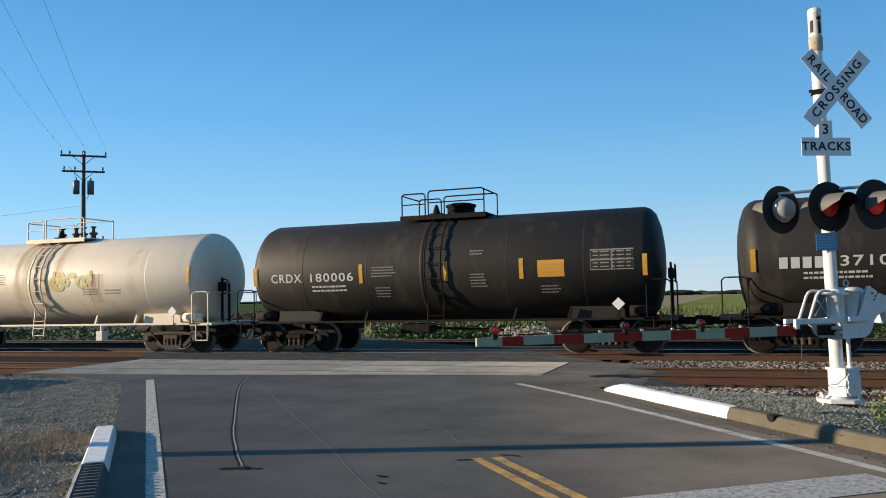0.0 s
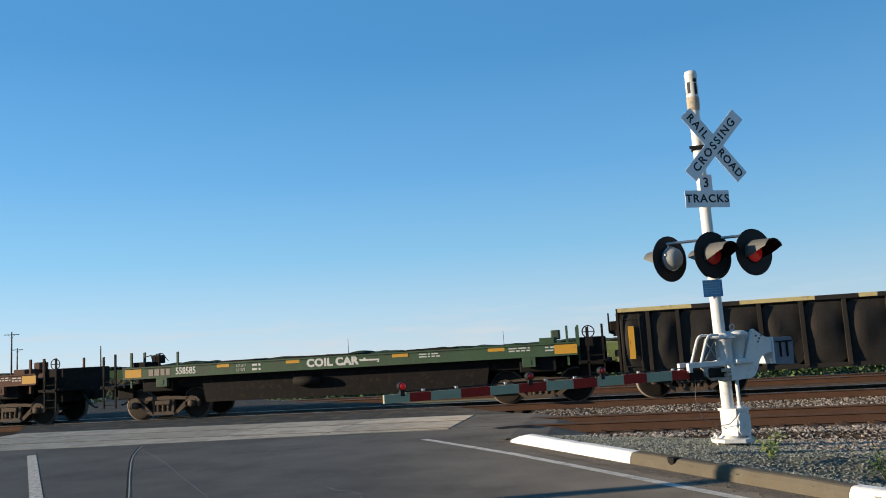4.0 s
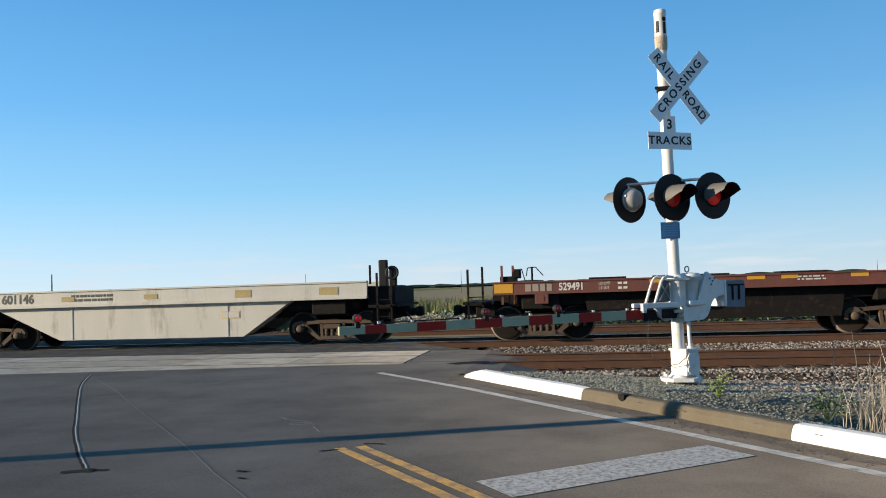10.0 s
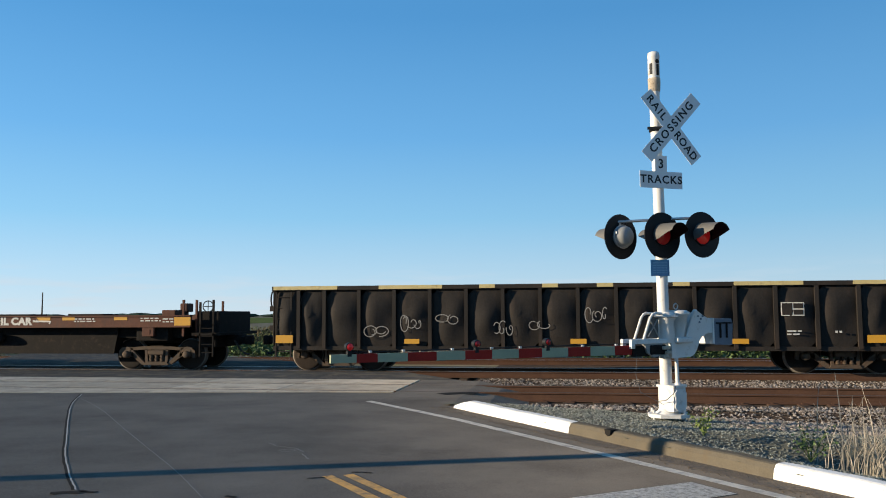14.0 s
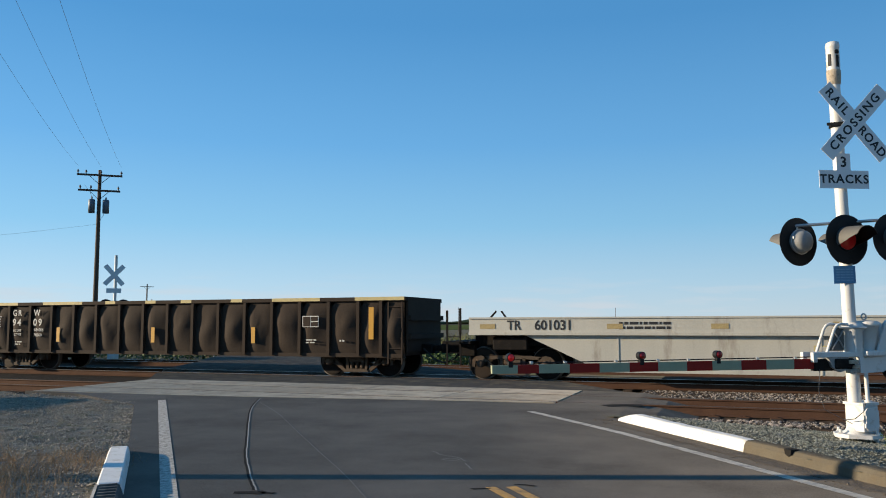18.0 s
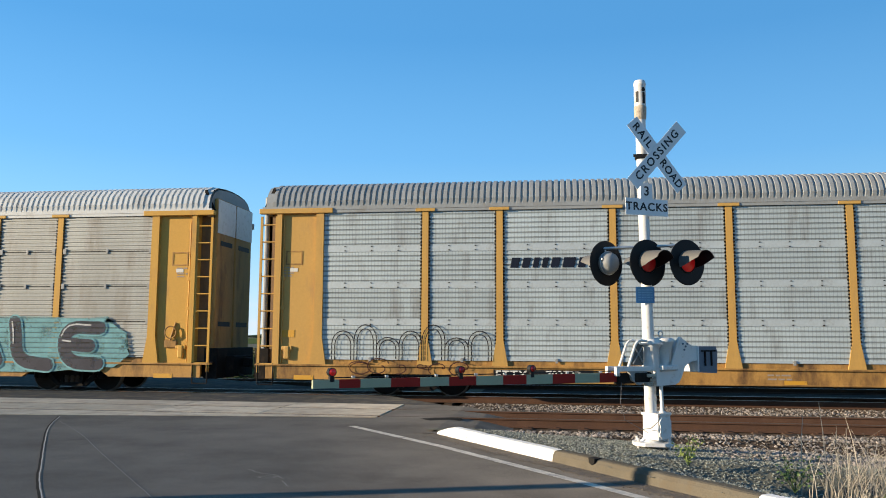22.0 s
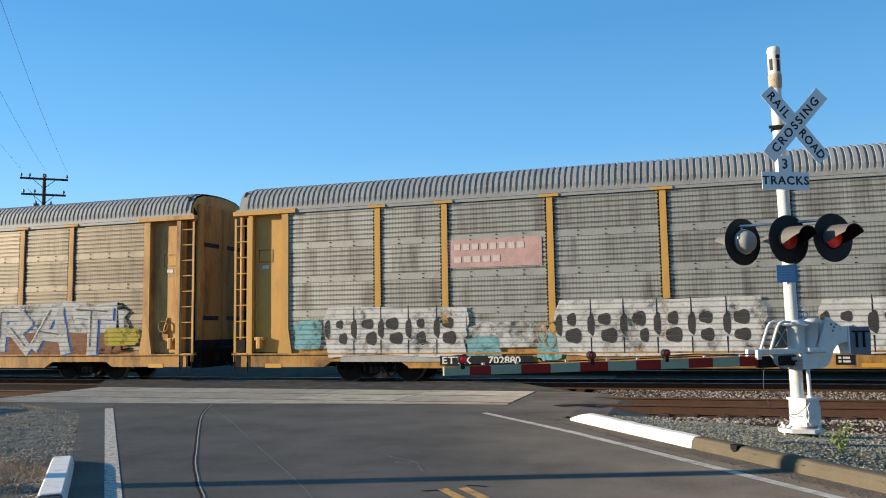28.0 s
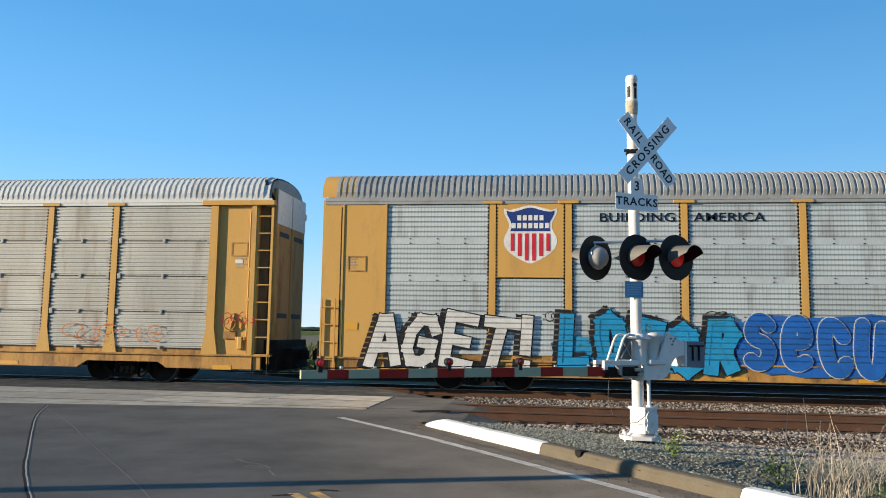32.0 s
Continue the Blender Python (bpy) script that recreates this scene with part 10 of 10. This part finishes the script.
AQUA, AZURE, LIME, PALE_BAND = paint("aqua_spray", 0.0219, 0.2628, 0.292), paint("azure_spray", 0.0146, 0.1971, 0.3796), spray("patchy_lime", 0.3066, 0.2628, 0.0365, 0.8), paint("pale_grey_band", 0.3212, 0.3431, 0.3504)
car_carrier(-107.65, Y1, SW, RG, "711348", "yellow car-carrier wagon with weathered brown screens and black and blue graffiti", "ladder", art=(
    ("cloud", -11.2, 1.0, 1.4, 1.1, spray("patchy_umber", 0.1168, 0.0657, 0.0438, 0.75), 5), ("big", -11.1, 1.05, 1.2, 1.1, "SC", TEAL_SPRAY, UMBER, 5, dict(thick=0.10, rim=0.05)), ("big", -9.8, 1.15, 1.5, 0.95, "OS", BROWN_SPRAY, WHITE_SPRAY, 6, dict(thick=0.11, rim=0.03)), ("lines", -8.4, 1.0, 0.9, 0.7, 3, RED_SPRAY, 4), ("cloud", -8.9, 0.9, 1.2, 0.6, PATCHY_GREEN, 6),
    ("cloud", -7.5, 0.60, 11.6, 1.74, spray("orange_mist", 0.365, 0.1606, 0.0657, 0.75), 3), ("cloud", -7.3, 0.63, 11.3, 1.62, CYAN_SPRAY, 4), ("cloud", 3.2, 0.70, 1.6, 0.8, CYAN_SPRAY, 7),
    ("big", -7.1, 0.66, 10.6, 1.58, "DKSINE", BLACK_SPRAY, WHITE_SPRAY, 3, dict(thick=0.125, rim=0.022, lean=0.10, soft=0, square=True, second=NAVY_SPRAY, shine=WHITE_SPRAY, swell=(1, 1, 0.9, 1.2, 1.15, 1))),
    ("big", 3.35, 0.75, 1.5, 0.85, ">", BLACK_SPRAY, WHITE_SPRAY, 9, dict(thick=0.12, rim=0.025, soft=0, square=True)), ("cloud", 4.6, 0.78, 1.7, 0.45, PATCHY_GREEN, 2),
    ("disc", -13.3, 4.30, 0.44, paint("disc_navy", 0.0146, 0.0511, 0.1241), paint("disc_sky", 0.1168, 0.3066, 0.438))))
car_carrier(-137.35, Y2, SB, RG, "703737", "tan-yellow car-carrier wagon with clean bluish screens and thin black arches", "ladder", art=(
    ("slant", -7.2, 3.63, [0.22, 0.2, 0.15, 0.15, 0.22, 0.32, 0.2, 0.22], 0.27, 0.06, NAVY_TEXT), ("humps", -12.1, 1.0, 4.4, 1.0, 7, BLACK_SPRAY), ("lines", -11.6, 0.55, 3.4, 0.5, 6, UMBER, 9), ("slant", 7.6, 0.72, [0.22, 0.22, 0.24], 0.2, 0.03, RED_SPRAY)))
car_carrier(-167.27, Y1, G1, RP, "820932", "yellow car-carrier wagon with grey screens, shield emblem and faded graffiti", "ladder", logo="shield", white_top=True, art=(
    ("big", -12.8, 0.56, 4.1, 1.45, "CUHP", THIN_TEAL, RED_SPRAY, 11, dict(thick=0.17, rim=0.022, shine=RED_SPRAY)), ("lines", -8.6, 1.1, 1.3, 0.7, 4, THIN_SLATE, 10), ("lines", -7.3, 1.15, 2.4, 0.8, 6, BLACK_SPRAY, 12), ("lines", -7.0, 1.05, 2.2, 0.6, 5, THIN_SLATE, 13),
    ("cloud", -4.6, 0.60, 9.4, 1.75, PATCHY_SILVER, 14), ("cloud", -4.5, 0.58, 9.2, 0.75, THIN_MAUVE, 15), ("cloud", -5.2, 0.56, 1.0, 1.2, THIN_WHITE, 17), ("big", -4.5, 0.80, 9.0, 1.5, "NYPREFS", spray("faded_slate", 0.085, 0.08, 0.095, 0.6), WHITE_SPRAY, 13, dict(thick=0.10, rim=0.028, soft=0, square=True, shine=WHITE_SPRAY)), ("lines", -3.0, 1.3, 5.0, 0.8, 5, PALE_TEAL, 18),
    ("cloud", 4.6, 0.60, 7.0, 1.6, THIN_TEAL, 19), ("big", 4.8, 0.68, 6.4, 1.45, "SALE", THIN_SLATE, PALE_TEAL, 14, dict(thick=0.13, rim=0.05, shine=WHITE_SPRAY)),
    ("word", -9.43, 3.46, 1.62, "BUILDING AMERICA", 0.13, NAVY_TEXT)))
car_carrier(-196.98, Y2, G1, RP, "850028", "tan-yellow car-carrier wagon with grey screens and pale green graffiti", "ladder", white_top=True, art=(
    ("big", -6.9, 1.25, 1.75, 0.78, "CET", THIN_SLATE, WHITE_SPRAY, 19, dict(thick=0.13, rim=0.03)), ("lines", -6.4, 0.85, 0.8, 0.4, 2, BLACK_SPRAY, 19),
    ("cloud", -3.6, 0.95, 2.4, 0.5, spray("patchy_ember", 0.365, 0.1168, 0.0438, 0.55), 15), ("cloud", 0.6, 0.6, 2.3, 1.25, spray("patchy_ember", 0.365, 0.1168, 0.0438, 0.55), 16), ("big", -3.1, 0.62, 5.0, 1.18, "KENL", paint("ice_spray", 0.2044, 0.3066, 0.3504), BLACK_SPRAY, 17, dict(thick=0.17, rim=0.02, lean=-0.18, soft=0, square=True, shade=THIN_SLATE, drop=(0.16, -0.04), shine=WHITE_SPRAY)), ("lines", 2.95, 1.05, 1.0, 0.55, 4, BLACK_SPRAY, 22),
    ("cloud", 3.9, 0.62, 6.3, 1.42, PATCHY_GREEN, 18), ("lines", 4.2, 0.9, 5.6, 1.0, 6, WHITE_SPRAY, 20), ("lines", 3.7, 1.5, 6.2, 0.55, 5, THIN_TEAL, 23), ("lines", 10.1, 1.0, 1.6, 0.75, 6, BLACK_SPRAY, 21),
    ("slant", 4.72, 3.72, [0.40, 0.40, 0.40, 0.40], 0.22, 0.08, BRIGHT_ORANGE), ("stripe", 5.75, 3.50, 2.2, 0.05, BLACK_SPRAY)))
car_carrier(-227.05, Y2, M["screen_mesh"], RG, "690337", "tan-yellow car-carrier wagon with plain plates and orange graffiti", "flat", plates=True, art=(
    ("cloud", -12.3, 0.6, 4.0, 1.5, PATCHY_SILVER, 22), ("big", -12.2, 0.64, 4.0, 1.4, "RNE", SILVER, BLACK_SPRAY, 22, dict(thick=0.15, rim=0.03, shine=WHITE_SPRAY)),
    ("cloud", -7.8, 0.66, 5.5, 1.72, PATCHY_SILVER, 25), ("big", -7.6, 0.66, 5.2, 1.68, "GLOR", SILVER, BLACK_SPRAY, 27, dict(thick=0.11, rim=0.03, shade=WHITE_SPRAY, drop=(-0.04, 0.04), shine=WHITE_SPRAY)),
    ("cloud", 2.4, 0.56, 5.4, 1.7, SEA, 28), ("big", -2.35, 0.60, 5.1, 1.5, "HeSeR", PEACH, UMBER, 25, dict(thick=0.115, rim=0.035, shade=WHITE_SPRAY, drop=(-0.05, 0.04), shine=WHITE_SPRAY)), ("lines", 2.5, 1.0, 0.6, 0.5, 2, WHITE_SPRAY, 24),
    ("big", 2.95, 0.62, 4.5, 1.56, "SAES", ROSE, BLACK_SPRAY, 26, dict(thick=0.115, rim=0.035, shine=WHITE_SPRAY, shade=LIME, drop=(0.05, -0.06))), ("cloud", 7.5, 1.3, 0.8, 0.9, SEA, 31), ("lines", 7.5, 0.95, 1.2, 0.8, 4, BLACK_SPRAY, 32), ("humps", 8.0, 0.9, 1.9, 1.35, 2, THIN_SLATE),
    ("stripe", 6.0, 3.78, 2.75, 0.66, PALE_BAND), ("slant", 4.82, 3.86, [0.50, 0.50, 0.50, 0.50], 0.24, 0.12, BRIGHT_ORANGE), ("stripe", 6.0, 3.62, 2.7, 0.07, BLACK_SPRAY), ("stripe", -6.0, 3.55, 2.7, 0.9, PALE_BAND)))
car_carrier(-256.9, M["rack_grey"], M["rack_grey"], RP, "", "pale grey car-carrier wagon with dark red stripes", "ladder", art=tuple(("stripe", -9.5 + 2.92 * k, z, 2.2, 0.14, paint("maroon_stripe", 0.1168, 0.0219, 0.0365)) for k in range(8) for z in (1.35, 1.6, 2.2, 2.45)))
car_carrier(-286.9, Y2, M["screen_mesh"], RG, "702880", "tan-yellow car-carrier wagon with grey screens and white block graffiti", "ladder", deep=True, art=(
    ("blocks", -11.1, 1.0, 4.2, 1.15, 5, PATCHY_WHITE, SOOT), ("blocks", -4.3, 1.0, 5.1, 1.2, 6, PATCHY_WHITE, SOOT), ("blocks", 2.2, 1.0, 7.4, 1.15, 7, PATCHY_WHITE, SOOT), ("cloud", -6.9, 1.0, 2.4, 0.7, THIN_WHITE, 30), ("cloud", -6.9, 0.62, 1.0, 0.7, spray("patchy_teal", 0.1606, 0.3285, 0.3504), 31), ("cloud", -4.9, 0.62, 0.7, 0.7, spray("patchy_teal", 0.1606, 0.3285, 0.3504), 32), ("lines", -4.9, 0.9, 0.5, 0.8, 2, paint("tan_line", 0.3285, 0.1825, 0.073), 33), ("cloud", -12.2, 0.95, 0.9, 0.9, spray("patchy_teal", 0.1606, 0.3285, 0.3504), 34), ("stripe", -9.0, 0.76, 3.4, 0.30, paint("whitewash", 0.3066, 0.2993, 0.2774)),
    ("stripe", -6.05, 3.62, 2.68, 0.80, paint("faded_pink", 0.4015, 0.2628, 0.2409)), ("bars", -7.2, 3.80, [0.18] * 8, 0.17, paint("pale_pink", 0.4964, 0.4234, 0.3942)), ("bars", -7.2, 3.45, [0.2] * 5, 0.17, paint("pale_pink", 0.4964, 0.4234, 0.3942))))
car_carrier(-316.85, M["rack_worn"], SD, RG, "700399", "yellow car-carrier wagon with dark brown screens and turquoise and silver graffiti", "ladder", deep=True, art=(
    ("cloud", -13.0, 0.80, 6.0, 0.5, spray("patchy_pink", 0.365, 0.146, 0.1971, 0.85), 41), ("cloud", -12.6, 1.25, 5.2, 0.6, spray("patchy_ember", 0.365, 0.1168, 0.0438, 0.7), 40), ("big", -12.5, 0.88, 5.6, 0.86, "DUGLR", spray("patchy_rose", 0.36, 0.14, 0.19, 0.75), spray("patchy_oxblood", 0.146, 0.0438, 0.0438, 0.7), 40, dict(thick=0.16, rim=0.03, soft=0, square=True)), ("cloud", -10.7, 1.7, 0.6, 0.35, TEAL_SPRAY, 43), ("cloud", -7.2, 1.2, 0.9, 0.5, spray("patchy_teal", 0.073, 0.292, 0.3066, 0.7), 44),
    ("cloud", -3.9, 1.15, 1.5, 0.65, LIME, 45), ("cloud", 2.6, 1.25, 1.9, 0.9, LIME, 46), ("cloud", 0.2, 1.8, 2.6, 0.62, PATCHY_SILVER, 48),
    ("big", -2.85, 1.02, 6.0, 1.22, "NEKeR", AQUA, BLACK_SPRAY, 42, dict(thick=0.155, rim=0.03, soft=0, square=True, lean=0.1, shade=WHITE_SPRAY, drop=(0.0, 0.02), shine=WHITE_SPRAY)), ("big", -2.95, 1.0, 0.7, 0.7, ">", AQUA, WHITE_SPRAY, 47, dict(thick=0.12, soft=0)), ("big", 2.6, 1.0, 0.8, 0.7, ">", AQUA, WHITE_SPRAY, 49, dict(thick=0.12, soft=0)),
    ("big", 3.5, 1.78, 1.1, 0.42, "TLD", WHITE_SPRAY, BLACK_SPRAY, 61, dict(thick=0.12, rim=0.03, soft=0, square=True)), ("big", 3.5, 1.36, 1.1, 0.42, "ISH", WHITE_SPRAY, BLACK_SPRAY, 62, dict(thick=0.12, rim=0.03, soft=0, square=True)), ("big", 3.5, 0.98, 1.1, 0.38, "REC", WHITE_SPRAY, BLACK_SPRAY, 63, dict(thick=0.11, rim=0.03)),
    ("cloud", 4.7, 0.92, 7.2, 1.66, PATCHY_SILVER, 50), ("cloud", 4.8, 0.86, 6.9, 0.7, spray("patchy_rust", 0.1752, 0.073, 0.0365, 0.85), 51), ("big", 4.9, 0.95, 6.4, 1.5, "BRAT", PATCHY_SILVER, WHITE_SPRAY, 44, dict(thick=0.12, rim=0.022, soft=0, square=True, lean=0.1, shade=BLUE_SPRAY, drop=(0.05, -0.02), shine=THIN_SLATE)), ("cloud", 10.9, 1.15, 1.4, 0.55, LIME, 52),
    ("stripe", -3.5, 3.62, 1.7, 0.85, spray("patchy_slate", 0.1606, 0.1606, 0.1752, 0.7)), ("stripe", -2.15, 3.62, 1.0, 0.9, spray("faded_oxide", 0.1898, 0.073, 0.0584, 0.9)), ("big", -2.5, 3.3, 0.7, 0.7, "C", spray("patchy_blush", 0.26, 0.17, 0.15, 0.7), None, 64, dict(thick=0.11)), ("bars", -4.2, 3.70, [0.14, 0.2, 0.12, 0.2, 0.14], 0.16, spray("patchy_pale", 0.292, 0.2847, 0.2774, 0.7)), ("bars", -4.2, 3.42, [0.2, 0.14, 0.2], 0.12, spray("patchy_pale", 0.292, 0.2847, 0.2774, 0.7))))
car_carrier(-346.85, Y2, SB, RG, "691425", "tan-yellow car-carrier wagon with clean bluish screens and plain plates", "flat", plates=True, art=(
    ("bars", -12.98, 2.98, [0.11] * 4, 0.12, M["rack_mark"]), ("bars", -13.02, 2.76, [0.10] * 5, 0.12, M["rack_mark"]), ("slant", 4.82, 3.78, [0.50, 0.50, 0.50, 0.50], 0.22, 0.12, BRIGHT_ORANGE), ("stripe", 6.0, 3.54, 2.6, 0.06, BLACK_SPRAY)))
car_carrier(-376.65, Y2, SB, RG, "715082", "tan-yellow car-carrier wagon with shield emblem and bright blue and white graffiti", "flat", logo="shield", art=(
    ("word", -6.68, 4.68, 1.98, "BUILDING", 0.24, NAVY_TEXT), ("word", -4.22, 4.68, 1.81, "AMERICA", 0.24, NAVY_TEXT),
    ("big", -12.95, 0.58, 4.6, 1.46, "AGET!", WHITE_SPRAY, BLACK_SPRAY, 51, dict(thick=0.10, rim=0.035, shade=BLACK_SPRAY, drop=(-0.10, -0.01), lean=0.12, soft=0, square=True)),
    ("cloud", -7.8, 0.62, 4.7, 0.9, spray("patchy_sky", 0.0219, 0.1971, 0.365, 0.9), 50), ("big", -7.8, 0.60, 4.7, 1.5, "LOTeR", AZURE, BLACK_SPRAY, 52, dict(thick=0.125, rim=0.03, soft=0, square=True, shade=BLACK_SPRAY, drop=(-0.07, 0.06), shine=spray("patchy_sky", 0.0219, 0.1971, 0.365, 0.9))),
    ("cloud", -3.2, 0.58, 4.8, 1.56, BLUE_SPRAY, 57), ("big", -3.1, 0.62, 4.5, 1.48, "SeCUS", BLUE_SPRAY, WHITE_SPRAY, 53, dict(thick=0.12, rim=0.022)), ("lines", -8.1, 1.9, 0.5, 0.3, 2, BLACK_SPRAY, 55), ("lines", -4.0, 1.95, 0.6, 0.3, 2, BLACK_SPRAY, 56),
    ("cloud", 2.3, 0.56, 7.6, 1.0, RED_SPRAY, 58), ("big", 2.6, 0.62, 6.6, 1.46, "MONeK", AZURE, RED_SPRAY, 54, dict(thick=0.12, rim=0.045, shade=WHITE_SPRAY, drop=(-0.02, 0.05), soft=1)), ("big", 8.6, 0.6, 1.8, 0.7, ">", RED_SPRAY, WHITE_SPRAY, 59, dict(thick=0.16, soft=0)), ("cloud", 9.0, 0.56, 1.0, 0.6, AZURE, 60)))
car_carrier(-406.6, Y2, G1, RP, "", "tan-yellow car-carrier wagon with grey screens", "ladder", white_top=True, art=(("big", 0.4, 0.9, 3.4, 1.2, "SOB", THIN_SLATE, PINK_SPRAY, 61, dict(thick=0.15, rim=0.06)), ("lines", 8.2, 1.1, 3.0, 0.7, 6, ORANGE_SPRAY, 62), ("lines", 8.6, 1.0, 2.6, 0.6, 5, spray("patchy_ember", 0.365, 0.1168, 0.0438, 0.7), 64), ("lines", 12.9, 1.6, 1.0, 0.5, 4, RED_SPRAY, 63)))

# ties last
for y, x0, x1, z in ((NEAR_Y, -2.2, 24, 0.0), (NEAR_Y, -32, -17.6, 0.0), (MAIN_Y, -3.4, 26, 0.0), (FAR_Y, -2, 20, -0.05)):
    tr = {NEAR_Y: near, MAIN_Y: main, FAR_Y: far}[y]
    n = int((x1 - x0) / 0.55)
    rt = random.Random(int(y))
    for k in range(n):
        part("tie", lambda: Mb().box((-0.115, -1.3, -0.33), (0.115, 1.3, -0.179), 0.012), M["tie"], tr, at=Matrix.Translation((x0 + 0.55 * k + rt.uniform(-0.03, 0.03), rt.uniform(-0.06, 0.06), 0)), key="tie")
        for s in (-1, 1):
            part("tie_plate", lambda: Mb().box((-0.09, -0.17, -0.18), (0.09, 0.17, -0.165)).box((-0.02, -0.11, -0.165), (0.02, -0.085, -0.14)).box((-0.02, 0.085, -0.165), (0.02, 0.11, -0.14)), M["rail_rust"], tr, at=Matrix.Translation((x0 + 0.55 * k, s * GAUGE, 0)), key="tie_plate") if y == NEAR_Y and x0 > -5 else None


def motions():
    """The train rolls past, gaining a little speed; the wheels turn on their axles."""
    times = [2.0 * k for k in range(17)]
    for wagon, s in WAGONS:
        walk(wagon, [(t, pose(s + SPEED * (t - 16.0) + GAIN * (t - 16.0) ** 2, MAIN_Y, 0)) for t in times])
    for side in (-1, 1):
        first = WHEELSETS[side][0]
        walk(first, [(k / FPS, pose(side * AXLE, 0, 0.46, 0, 86 * k, 0)) for k in range(32 * FPS + 1)])
        keys = first.animation_data
        for ws in WHEELSETS[side][1:]:
            ws.rotation_mode = "QUATERNION"
            own = ws.animation_data_create()
            own.action = keys.action
            own.action_slot = keys.action_slot


motions()
